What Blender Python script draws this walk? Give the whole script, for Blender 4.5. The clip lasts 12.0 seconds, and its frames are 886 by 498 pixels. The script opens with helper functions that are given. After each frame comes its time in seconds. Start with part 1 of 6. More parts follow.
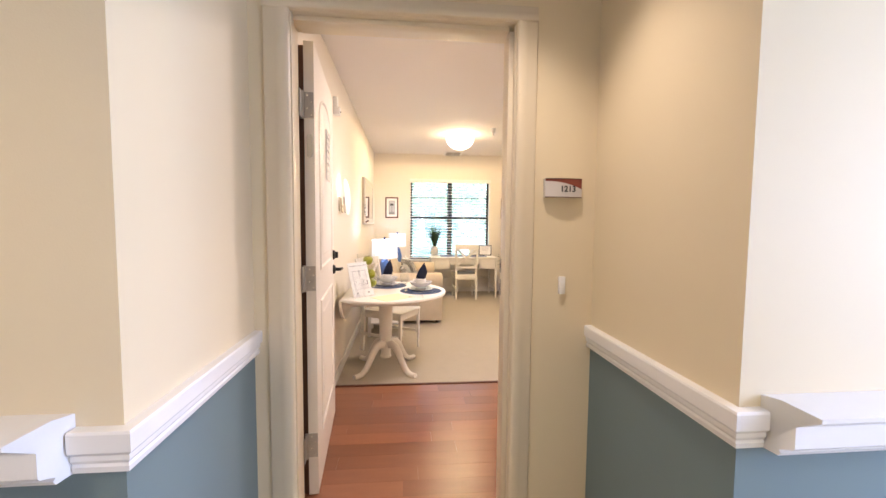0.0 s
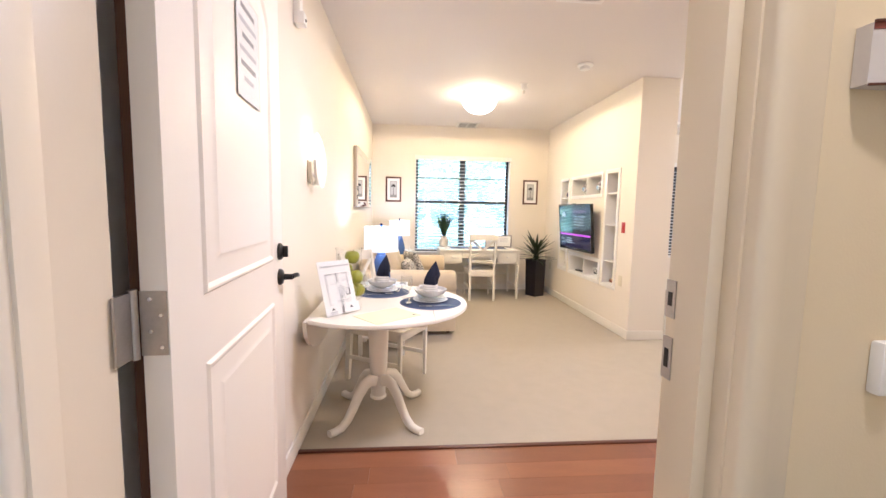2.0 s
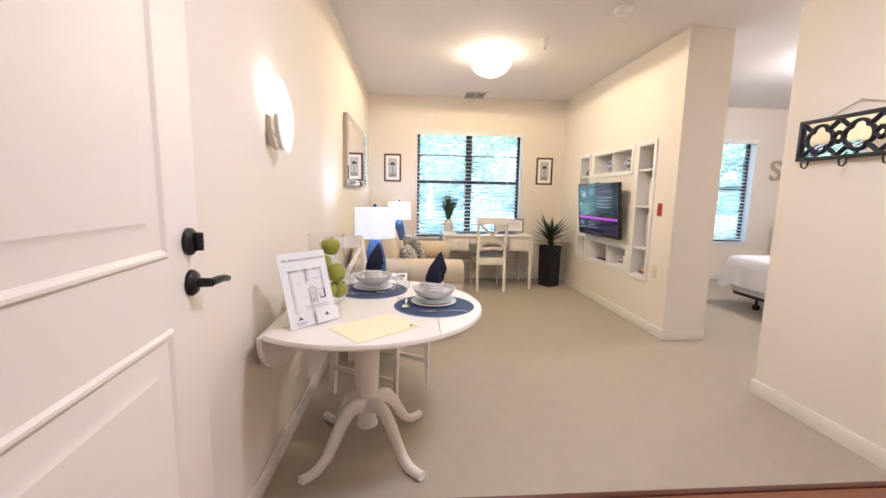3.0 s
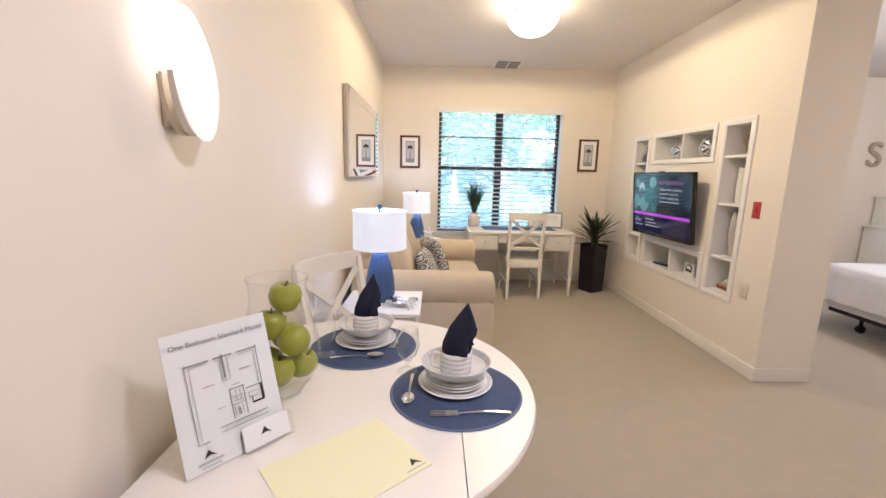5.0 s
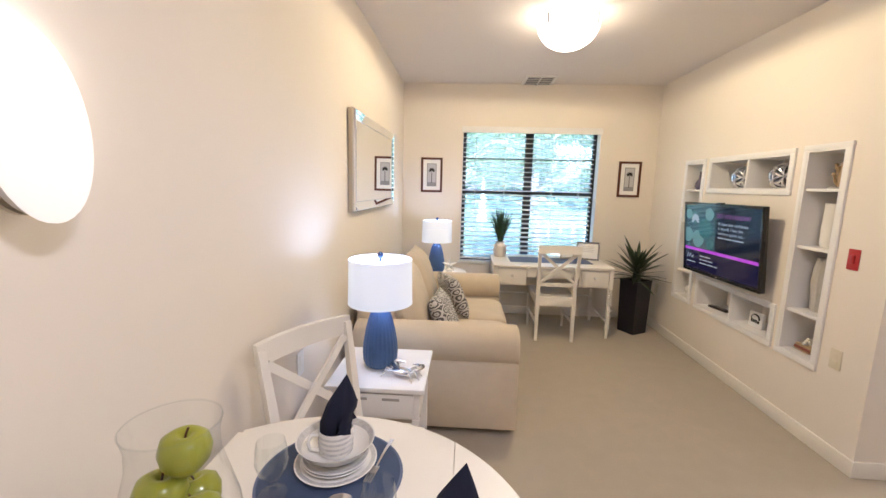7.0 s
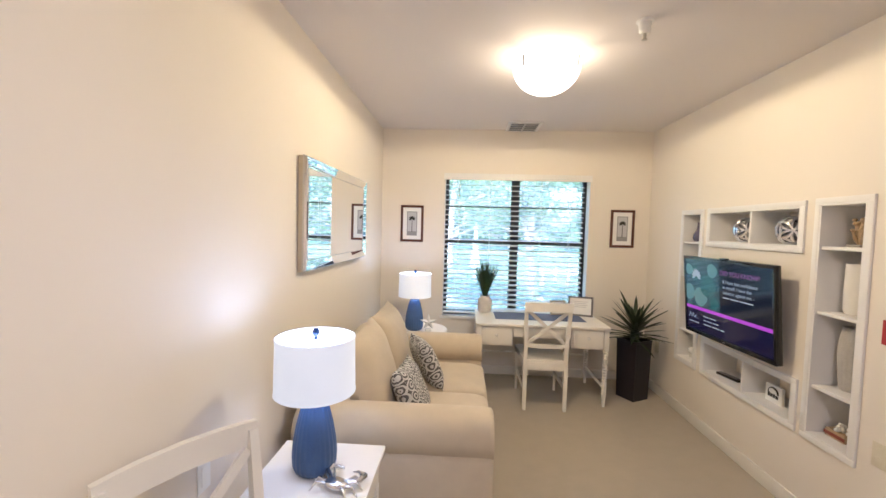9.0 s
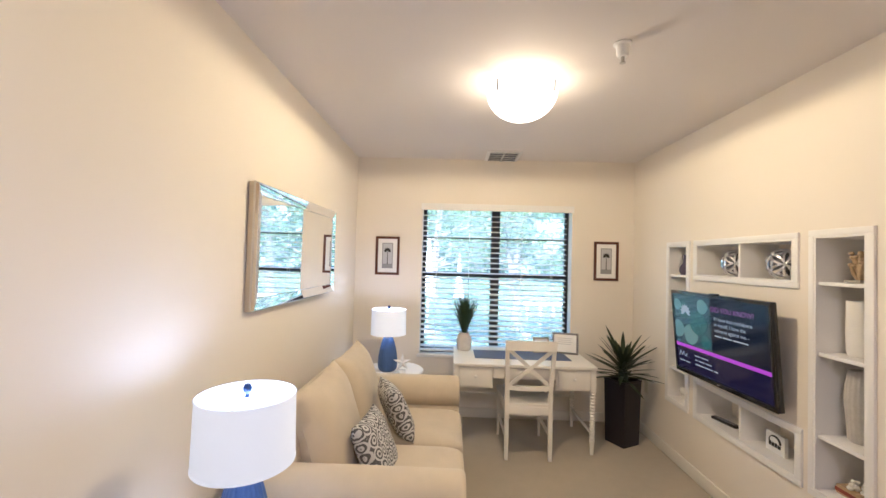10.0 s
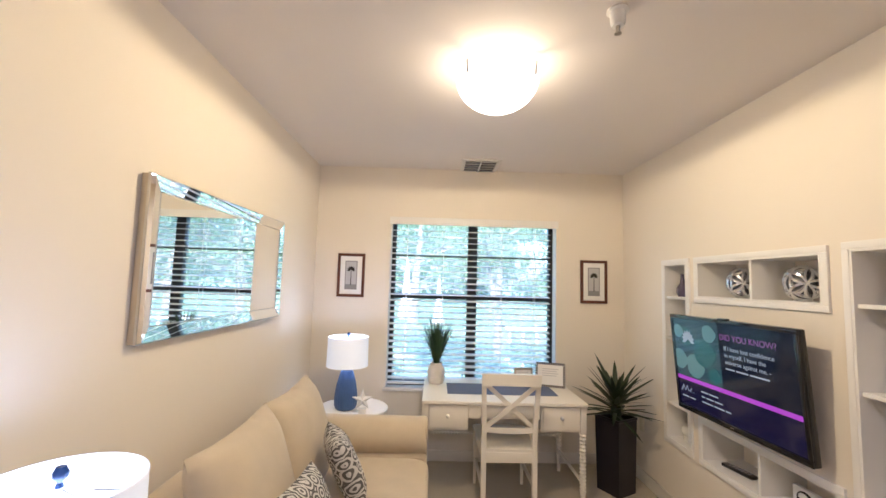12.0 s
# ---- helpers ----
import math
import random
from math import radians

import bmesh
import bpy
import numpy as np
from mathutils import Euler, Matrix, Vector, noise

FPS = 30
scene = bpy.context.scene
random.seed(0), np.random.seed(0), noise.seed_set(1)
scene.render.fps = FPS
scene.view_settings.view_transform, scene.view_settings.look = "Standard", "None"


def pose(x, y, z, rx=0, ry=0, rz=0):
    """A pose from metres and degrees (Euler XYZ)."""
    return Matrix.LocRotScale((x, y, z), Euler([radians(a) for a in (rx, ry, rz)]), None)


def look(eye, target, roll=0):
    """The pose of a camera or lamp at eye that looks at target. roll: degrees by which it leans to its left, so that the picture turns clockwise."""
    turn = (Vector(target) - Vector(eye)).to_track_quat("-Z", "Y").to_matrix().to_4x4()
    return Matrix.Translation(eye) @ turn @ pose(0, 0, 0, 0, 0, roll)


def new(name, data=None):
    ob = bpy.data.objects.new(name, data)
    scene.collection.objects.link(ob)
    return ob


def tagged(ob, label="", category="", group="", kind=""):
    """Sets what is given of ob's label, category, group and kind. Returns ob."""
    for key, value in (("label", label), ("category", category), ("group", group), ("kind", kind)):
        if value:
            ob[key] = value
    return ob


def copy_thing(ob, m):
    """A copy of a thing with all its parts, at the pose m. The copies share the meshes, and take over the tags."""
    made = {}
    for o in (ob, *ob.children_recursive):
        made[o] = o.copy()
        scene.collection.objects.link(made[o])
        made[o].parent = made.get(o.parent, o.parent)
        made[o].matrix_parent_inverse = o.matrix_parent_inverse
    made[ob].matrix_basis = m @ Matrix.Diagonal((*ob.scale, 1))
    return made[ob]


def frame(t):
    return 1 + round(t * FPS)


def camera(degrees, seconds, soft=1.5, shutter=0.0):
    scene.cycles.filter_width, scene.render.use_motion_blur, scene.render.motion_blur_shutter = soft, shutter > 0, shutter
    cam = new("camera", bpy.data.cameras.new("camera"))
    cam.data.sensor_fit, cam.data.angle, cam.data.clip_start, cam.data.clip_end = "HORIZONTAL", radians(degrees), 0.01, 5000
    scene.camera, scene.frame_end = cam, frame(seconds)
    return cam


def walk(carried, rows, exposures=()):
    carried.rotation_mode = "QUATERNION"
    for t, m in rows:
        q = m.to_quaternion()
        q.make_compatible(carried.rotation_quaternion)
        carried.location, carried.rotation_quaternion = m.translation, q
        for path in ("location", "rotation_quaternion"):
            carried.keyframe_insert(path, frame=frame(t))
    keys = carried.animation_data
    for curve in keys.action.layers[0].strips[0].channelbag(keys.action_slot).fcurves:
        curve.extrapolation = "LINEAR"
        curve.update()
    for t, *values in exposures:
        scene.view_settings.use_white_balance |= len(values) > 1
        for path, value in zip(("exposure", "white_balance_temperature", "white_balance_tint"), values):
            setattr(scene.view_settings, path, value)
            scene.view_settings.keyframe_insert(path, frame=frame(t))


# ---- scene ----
cam = camera(95.2, 12.0)
PATH = [
    (0, (0.581, 2.033, 1.38), (0.771, 4.019, 1.245), 0.5),
    (0.5, (0.574, 2.269, 1.35), (0.763, 4.254, 1.195), 0.7),
    (1, (0.555, 2.589, 1.351), (0.745, 4.574, 1.193), 1.1),
    (1.5, (0.598, 2.931, 1.335), (0.782, 4.915, 1.169), 1.1),
    (2, (0.594, 3.261, 1.316), (0.763, 5.244, 1.126), 1.1),
    (2.5, (0.595, 3.566, 1.279), (0.755, 5.549, 1.071), 1.1),
    (3, (0.624, 3.87, 1.268), (0.779, 5.846, 1.001), 1.1),
    (5, (0.664, 4.669, 1.365), (0.707, 6.635, 1.004), 1.2),
    (5.5, (0.694, 4.765, 1.399), (0.666, 6.733, 1.042), 1.4),
    (6, (0.696, 4.878, 1.434), (0.61, 6.844, 1.078), 1.3),
    (6.5, (0.705, 5.017, 1.48), (0.603, 6.983, 1.126), 1.4),
    (7, (0.75, 5.115, 1.512), (0.644, 7.088, 1.206), 1.4),
    (9, (0.925, 5.484, 1.599), (0.818, 7.479, 1.496), 1.5),
    (9.5, (0.938, 5.601, 1.613), (0.84, 7.598, 1.597), 1.6),
    (10, (1.011, 5.708, 1.619), (0.966, 7.707, 1.669), 1.5),
    (10.5, (1.079, 5.791, 1.635), (1.076, 7.789, 1.74), 1.5),
    (11, (1.102, 5.911, 1.627), (1.102, 7.906, 1.769), 1.6),
    (11.5, (1.1, 6.046, 1.615), (1.107, 8.039, 1.776), 1.6),
    (12, (1.121, 6.15, 1.596), (1.154, 8.143, 1.761), 1.6),
]
walk(cam, [(t, look(eye, target, roll)) for t, eye, target, roll in PATH],
     [(0, 3.74, 6400, 21), (1.5, 3.95, 5780, 20), (3, 3.42, 5600, 20), (5, 3.24, 5620, 20), (7, 3.18, 5580, 19), (9, 3.13, 5560, 19), (10.5, 3.09, 5580, 19), (12, 3.05, 5640, 20)])

# ---- light ----
world = bpy.data.worlds.new("world")
scene.world = world
world.use_nodes = True
wn = world.node_tree.nodes
sky = wn.new("ShaderNodeTexSky")
sky.sky_type, sky.sun_disc = "NISHITA", False
sky.sun_elevation, sky.sun_rotation = radians(50), radians(190)
sky.air_density, sky.dust_density = 1.0, 3.0
world.node_tree.links.new(sky.outputs[0], wn["Background"].inputs[0])
wn["Background"].inputs[1].default_value = 0.15


def lamp(name, kind, m, watts, colour, size=0.05, **more):
    data = bpy.data.lights.new(name, kind)
    data.energy, data.color = watts, colour
    if kind == "AREA":
        data.shape, data.size, data.size_y = "RECTANGLE", size[0], size[1]
    elif kind != "SUN":
        data.shadow_soft_size = size
    for key, value in more.items():
        if key == "angle":
            data.angle = value
        elif key == "spot":
            data.spot_size, data.spot_blend = value
    ob = new(name, data)
    ob.matrix_world = m
    return ob


WARM = (1.0, 0.87, 0.70)
lamp("sun", "SUN", look((0, 0, 20), (1.5, 12, 5)), 5.0, (1.0, 0.95, 0.88), angle=radians(60))
# bulbs of the fixtures
lamp("bulb_ceiling", "POINT", pose(1.40, 8.08, 2.49), 1.15, (1.0, 0.77, 0.41), 0.055)
lamp("bulb_ceiling_down", "SPOT", pose(1.40, 8.08, 2.575), 7.6, (1.0, 0.78, 0.42), 0.045, spot=(radians(179.5), 0.1))
lamp("bulb_bedroom", "POINT", pose(4.95, 7.55, 2.50), 7.5, (1.0, 0.92, 0.80), 0.09)
lamp("bulb_sconce", "POINT", pose(0.045, 5.745, 1.70), 0.075, (1.0, 0.88, 0.70), 0.03)
lamp("bulb_table_lamp", "POINT", pose(0.338, 7.06, 1.12), 0.46, (0.62, 0.76, 1.0), 0.07)
lamp("bulb_far_lamp", "POINT", pose(0.452, 9.39, 1.13), 0.5, (0.72, 0.83, 1.0), 0.05)
# added fill over the entry, no fixture stands here
lamp("fill_entry", "AREA", pose(1.5, 5.0, 2.6), 3.1, (1.0, 0.94, 0.92), (0.36, 0.36))
# corridor, sources unseen: alcove and left downlights, end window, one added fill spot
lamp("downlight_alcove", "SPOT", look((0.98, 3.34, 2.62), (1.10, 3.40, 0)), 4.2, WARM, 0.05, spot=(radians(92), 0.9))
lamp("downlight_corridor", "SPOT", look((-0.9, 1.5, 2.62), (-0.9, 1.52, 0)), 5.2, (1.0, 0.83, 0.55), 0.06, spot=(radians(150), 0.6))
# added warm fill, no fixture known on this side
lamp("fill_corridor_far", "SPOT", look((2.3, 1.5, 2.62), (2.3, 1.52, 0)), 1.7, (1.0, 0.86, 0.66), 0.06, spot=(radians(150), 0.6))
lamp("daylight_corridor", "AREA", look((4.42, 1.6, 1.5), (-1, 3.4, 1.4)), 12.0, (0.44, 0.60, 1.0), (1.6, 1.5))


# ---- materials ----
def material(name, colour, rough=0.5, metal=0.0, vary=0.06, scale=6.0, fine=160.0, bump=0.0, each=0.0, emit=0.0, emit_colour=None,
             transmit=0.0, ior=1.45, streak=None, coat=0.0, second=None, sheen=0.0):
    """Principled surface with variation at two sizes; each: change from object to object."""
    m = bpy.data.materials.new(name)
    m.use_nodes = True
    nt = m.node_tree
    n, ln = nt.nodes, nt.links
    b = n["Principled BSDF"]
    b.inputs["Base Color"].default_value = (*colour, 1)
    b.inputs["Roughness"].default_value, b.inputs["Metallic"].default_value = rough, metal
    b.inputs["Transmission Weight"].default_value, b.inputs["IOR"].default_value = transmit, ior
    b.inputs["Coat Weight"].default_value = coat
    b.inputs["Sheen Weight"].default_value = sheen
    if emit:
        b.inputs["Emission Color"].default_value = (*(emit_colour or colour), 1)
        b.inputs["Emission Strength"].default_value = emit
    co = n.new("ShaderNodeTexCoord")
    mp = n.new("ShaderNodeMapping")
    ln.new(co.outputs["Object"], mp.inputs[0])
    if streak:
        mp.inputs["Scale"].default_value = streak
    if vary:
        a, c = n.new("ShaderNodeTexNoise"), n.new("ShaderNodeTexNoise")
        a.inputs["Scale"].default_value, c.inputs["Scale"].default_value = scale, fine
        a.inputs["Detail"].default_value = c.inputs["Detail"].default_value = 3
        ln.new(mp.outputs[0], a.inputs[0]), ln.new(mp.outputs[0], c.inputs[0])
        mix = n.new("ShaderNodeMix")
        mix.inputs[0].default_value = 0.35
        ln.new(a.outputs[0], mix.inputs[2]), ln.new(c.outputs[0], mix.inputs[3])
        ramp = n.new("ShaderNodeMix")
        ramp.data_type = "RGBA"
        lo = tuple(max(0, v * (1 - 2 * vary)) for v in colour)
        hi = tuple(min(1, v * (1 + 2 * vary)) for v in (second or colour))
        ramp.inputs[6].default_value, ramp.inputs[7].default_value = (*lo, 1), (*hi, 1)
        ln.new(mix.outputs[0], ramp.inputs[0])
        out = ramp.outputs[2]
        if each:
            info, hsv, mr = n.new("ShaderNodeObjectInfo"), n.new("ShaderNodeHueSaturation"), n.new("ShaderNodeMapRange")
            mr.inputs[3].default_value, mr.inputs[4].default_value = 1 - each, 1 + each
            ln.new(info.outputs["Random"], mr.inputs[0]), ln.new(mr.outputs[0], hsv.inputs["Value"]), ln.new(out, hsv.inputs["Color"])
            out = hsv.outputs[0]
        ln.new(out, b.inputs["Base Color"])
        rr = n.new("ShaderNodeMapRange")
        rr.inputs[3].default_value, rr.inputs[4].default_value = max(0, rough - 0.06), min(1, rough + 0.06)
        ln.new(a.outputs[0], rr.inputs[0]), ln.new(rr.outputs[0], b.inputs["Roughness"])
        if bump:
            bp = n.new("ShaderNodeBump")
            bp.inputs["Strength"].default_value, bp.inputs["Distance"].default_value = bump, 0.004
            ln.new(c.outputs[0], bp.inputs["Height"]), ln.new(bp.outputs[0], b.inputs["Normal"])
    return m


wall_paint = material("wall_paint", (0.80, 0.735, 0.64), 0.8, vary=0.012, scale=2.0, fine=300, bump=0.06)
corridor_paint = material("corridor_paint", (0.76, 0.645, 0.45), 0.62, vary=0.015, scale=2.0, fine=300, bump=0.08)
teal_paint = material("teal_paint", (0.17, 0.23, 0.24), 0.6, vary=0.03, scale=3.0, fine=300, bump=0.08)
ceiling_paint = material("ceiling_paint", (0.76, 0.71, 0.67), 0.75, vary=0.012, scale=2.0, fine=220, bump=0.12)
trim_paint = material("trim_paint", (0.80, 0.76, 0.68), 0.4, vary=0.015, scale=5)
frame_paint = material("frame_paint", (0.74, 0.64, 0.48), 0.38, vary=0.015, scale=5)
white_paint = material("white_paint", (0.82, 0.80, 0.77), 0.38, vary=0.015, scale=8)
door_paint = material("door_paint", (0.82, 0.76, 0.68), 0.46, vary=0.012, scale=4)
furniture_white = material("furniture_white", (0.82, 0.78, 0.70), 0.36, vary=0.02, scale=9)
carpet_mat = material("carpet_mat", (0.44, 0.38, 0.285), 0.95, vary=0.06, scale=9, fine=420, bump=0.7, sheen=0.2)
wood_floor = material("wood_floor", (0.25, 0.097, 0.047), 0.3, vary=0.13, scale=4, fine=40, bump=0.02, each=0.2, streak=(1, 5, 1))
dark_wood = material("dark_wood", (0.10, 0.032, 0.018), 0.35, vary=0.2, scale=8, fine=90, streak=(1, 6, 1))
bronze = material("bronze", (0.012, 0.014, 0.02), 0.45, vary=0.05)
black_metal = material("black_metal", (0.018, 0.016, 0.016), 0.38, metal=0.4, vary=0.1)
gap_brown = material("gap_brown", (0.11, 0.05, 0.028), 0.6, vary=0.1)
steel = material("steel", (0.55, 0.53, 0.50), 0.32, metal=1.0, vary=0.08, scale=20)
hinge_steel = material("hinge_steel", (0.46, 0.43, 0.40), 0.42, metal=1.0, vary=0.12, scale=30)
silver = material("silver", (0.72, 0.72, 0.74), 0.2, metal=1.0, vary=0.06, scale=30)
mirror_mat = material("mirror_mat", (0.92, 0.94, 0.93), 0.01, metal=1.0, vary=0)
champagne = material("champagne", (0.50, 0.44, 0.35), 0.32, metal=0.8, vary=0.05)


def thin_glass(name, tint, gloss=0.5):
    """Thin clear glass: light goes straight through, with a surface gloss."""
    m = bpy.data.materials.new(name)
    m.use_nodes = True
    n, ln = m.node_tree.nodes, m.node_tree.links
    n.remove(n["Principled BSDF"])
    tr, gl, fr, mx = n.new("ShaderNodeBsdfTransparent"), n.new("ShaderNodeBsdfGlossy"), n.new("ShaderNodeLayerWeight"), n.new("ShaderNodeMixShader")
    pw, ml = n.new("ShaderNodeMath"), n.new("ShaderNodeMath")
    pw.operation, pw.inputs[1].default_value = "POWER", 4.0
    ml.operation, ml.inputs[1].default_value, ml.inputs[2].default_value = "MULTIPLY_ADD", gloss, 0.03
    tr.inputs[0].default_value, gl.inputs["Roughness"].default_value = (*tint, 1), 0.01
    fr.inputs[0].default_value = 0.5
    ln.new(fr.outputs["Facing"], pw.inputs[0]), ln.new(pw.outputs[0], ml.inputs[0]), ln.new(ml.outputs[0], mx.inputs[0]), ln.new(tr.outputs[0], mx.inputs[1]), ln.new(gl.outputs[0], mx.inputs[2])
    ln.new(mx.outputs[0], n["Material Output"].inputs[0])
    return m


glass, acrylic, pane_glass = thin_glass("glass", (0.97, 0.98, 0.98), 0.6), thin_glass("acrylic", (0.985, 0.99, 0.99), 0.3), thin_glass("pane_glass", (0.92, 0.98, 1.0), 0.3)


def veil(name, tint, cover):
    """Fine mesh or pale haze: part of it clear, the rest a pale matt surface."""
    m = bpy.data.materials.new(name)
    m.use_nodes = True
    n, ln = m.node_tree.nodes, m.node_tree.links
    n.remove(n["Principled BSDF"])
    tr, tl, mx = n.new("ShaderNodeBsdfTransparent"), n.new("ShaderNodeBsdfTranslucent"), n.new("ShaderNodeMixShader")
    no, mr = n.new("ShaderNodeTexNoise"), n.new("ShaderNodeMapRange")
    no.inputs["Scale"].default_value = 3.0
    mr.inputs[3].default_value, mr.inputs[4].default_value = cover * 0.8, cover * 1.2
    tl.inputs[0].default_value = (*tint, 1)
    ln.new(no.outputs[0], mr.inputs[0]), ln.new(mr.outputs[0], mx.inputs[0]), ln.new(tr.outputs[0], mx.inputs[1]), ln.new(tl.outputs[0], mx.inputs[2])
    ln.new(mx.outputs[0], n["Material Output"].inputs[0])
    return m


def milk_glass(name, colour, glow):
    """White glass that the bulb behind it shines through."""
    m = material(name, colour, 0.3, vary=0, emit=glow, emit_colour=(1.0, 0.93, 0.80))
    n, ln = m.node_tree.nodes, m.node_tree.links
    tl, mx = n.new("ShaderNodeBsdfTranslucent"), n.new("ShaderNodeMixShader")
    tl.inputs[0].default_value, mx.inputs[0].default_value = (*colour, 1), 0.4
    ln.new(n["Principled BSDF"].outputs[0], mx.inputs[1]), ln.new(tl.outputs[0], mx.inputs[2])
    ln.new(mx.outputs[0], n["Material Output"].inputs[0])
    return m


sconce_glass = milk_glass("sconce_glass", (0.93, 0.90, 0.84), 0.055)
# the first paints a haze of light over the panes, the second is mesh
haze_film, screen_mesh = veil("haze_film", (0.88, 0.95, 0.96), 0.14), veil("screen_mesh", (0.80, 0.92, 0.93), 0.17)
blind_white = material("blind_white", (0.88, 0.89, 0.89), 0.45, vary=0.015, scale=10)
sofa_cloth = material("sofa_cloth", (0.60, 0.505, 0.365), 0.9, vary=0.07, scale=10, fine=500, bump=0.35, sheen=0.3)
navy_cloth = material("navy_cloth", (0.010, 0.012, 0.030), 0.85, vary=0.2, scale=30, fine=600, bump=0.3)
mat_blue = material("mat_blue", (0.055, 0.082, 0.155), 0.8, vary=0.12, scale=40, fine=500, bump=0.4)
runner_blue = material("runner_blue", (0.13, 0.16, 0.26), 0.85, vary=0.1, scale=40, fine=500, bump=0.4)
ceramic = material("ceramic", (0.84, 0.82, 0.78), 0.25, vary=0.03, coat=0.3)
stoneware = material("stoneware", (0.56, 0.55, 0.54), 0.35, vary=0.25, scale=90)
lamp_blue = material("lamp_blue", (0.052, 0.108, 0.25), 0.45, vary=0.14, scale=14, coat=0.1)
blue_glass = material("blue_glass", (0.02, 0.05, 0.14), 0.08, vary=0, transmit=0.3)
shade_cloth = material("shade_cloth", (0.86, 0.88, 0.90), 0.8, vary=0.02, fine=400, emit=0.04, emit_colour=(0.80, 0.92, 1.0))
dome_glass = material("dome_glass", (0.95, 0.9, 0.8), 0.3, vary=0, emit=0.42, emit_colour=(1.0, 0.88, 0.68))
apple_skin = material("apple_skin", (0.30, 0.31, 0.025), 0.3, vary=0.15, scale=18, fine=200, coat=0.2)
paper = material("paper", (0.85, 0.84, 0.82), 0.7, vary=0.01)
cream_paper = material("cream_paper", (0.84, 0.80, 0.52), 0.7, vary=0.02)
ink = material("ink", (0.03, 0.03, 0.03), 0.7, vary=0)
grey_ink = material("grey_ink", (0.28, 0.28, 0.29), 0.7, vary=0)
pale_ink = material("pale_ink", (0.52, 0.52, 0.54), 0.7, vary=0)
leaf_dark = material("leaf_dark", (0.026, 0.042, 0.018), 0.5, vary=0.3, scale=20)
grass_leaf = material("grass_leaf", (0.022, 0.055, 0.02), 0.5, vary=0.3, scale=20)
planter_mat = material("planter_mat", (0.016, 0.013, 0.018), 0.35, vary=0.2, scale=10)
soil = material("soil", (0.03, 0.022, 0.016), 0.95, vary=0.3, scale=50)
plastic_white = material("plastic_white", (0.84, 0.83, 0.80), 0.35, vary=0.01)
plastic_ivory = material("plastic_ivory", (0.68, 0.62, 0.48), 0.4, vary=0.01)
plastic_red = material("plastic_red", (0.42, 0.03, 0.03), 0.35, vary=0.05)
sign_red = material("sign_red", (0.24, 0.055, 0.035), 0.4, vary=0.06)
sign_grey = material("sign_grey", (0.62, 0.58, 0.55), 0.35, vary=0.03)
tv_black = material("tv_black", (0.008, 0.008, 0.01), 0.12, vary=0, coat=0.5)
bed_white = material("bed_white", (0.80, 0.79, 0.80), 0.9, vary=0.03, scale=12, fine=300, bump=0.3)
grey_carving = material("grey_carving", (0.38, 0.36, 0.33), 0.7, vary=0.15, scale=40)
shell_tan = material("shell_tan", (0.42, 0.30, 0.18), 0.6, vary=0.3, scale=40)
purple_glass = material("purple_glass", (0.10, 0.08, 0.13), 0.1, vary=0.1, coat=0.6)


# ---- mesh helpers ----
def box(bm, x0, x1, y0, y1, z0, z1, bevel=0.0, m=None, seg=2):
    made = bmesh.ops.create_cube(bm, size=1.0, matrix=Matrix.LocRotScale(((x0 + x1) / 2, (y0 + y1) / 2, (z0 + z1) / 2), None, (x1 - x0, y1 - y0, z1 - z0)))
    vs = made["verts"]
    if bevel:
        es = {e for v in vs for e in v.link_edges}
        got = bmesh.ops.bevel(bm, geom=list(es), offset=bevel, segments=seg, profile=0.6, affect="EDGES")
        vs = list({v for f in got["faces"] for v in f.verts} | {v for v in vs if v.is_valid})
    if m is not None:
        bmesh.ops.transform(bm, matrix=m, verts=vs)
    return vs


def lathe(bm, prof, n=24, at=(0, 0, 0), m=None, ribs=0, rib=0.0):
    """A turned shape: prof is rows of radius and height."""
    m = m or Matrix.Translation(at)
    rings = []
    for r, z in prof:
        if r < 1e-6:
            rings.append([bm.verts.new(m @ Vector((0, 0, z)))])
        else:
            row = []
            for i in range(n):
                a = 2 * math.pi * i / n
                rr = r * (1 + (rib * math.cos(ribs * a) if ribs else 0))
                row.append(bm.verts.new(m @ Vector((rr * math.cos(a), rr * math.sin(a), z))))
            rings.append(row)
    for a, b in zip(rings, rings[1:]):
        for i in range(n):
            j = (i + 1) % n
            if len(a) == 1 and len(b) == 1:
                break
            if len(a) == 1:
                bm.faces.new((a[0], b[i], b[j]))
            elif len(b) == 1:
                bm.faces.new((a[i], a[j], b[0]))
            else:
                bm.faces.new((a[i], a[j], b[j], b[i]))


def tube(bm, pts, r, n=8, flat=1.0):
    """A round bar along pts; r is one radius or one a point."""
    pts = [Vector(p) for p in pts]
    rs = r if isinstance(r, (list, tuple)) else [r] * len(pts)
    rows, side = [], None
    for i, p in enumerate(pts):
        d = (pts[min(i + 1, len(pts) - 1)] - pts[max(i - 1, 0)]).normalized()
        if side is None:
            side = d.orthogonal().normalized()
        side = (side - d * side.dot(d)).normalized()
        up = d.cross(side)
        rows.append([bm.verts.new(p + rs[i] * (math.cos(a) * side + flat * math.sin(a) * up)) for a in (2 * math.pi * k / n for k in range(n))])
    for a, b in zip(rows, rows[1:]):
        for k in range(n):
            bm.faces.new((a[k], a[(k + 1) % n], b[(k + 1) % n], b[k]))
    bm.faces.new(rows[0][::-1])
    bm.faces.new(rows[-1])


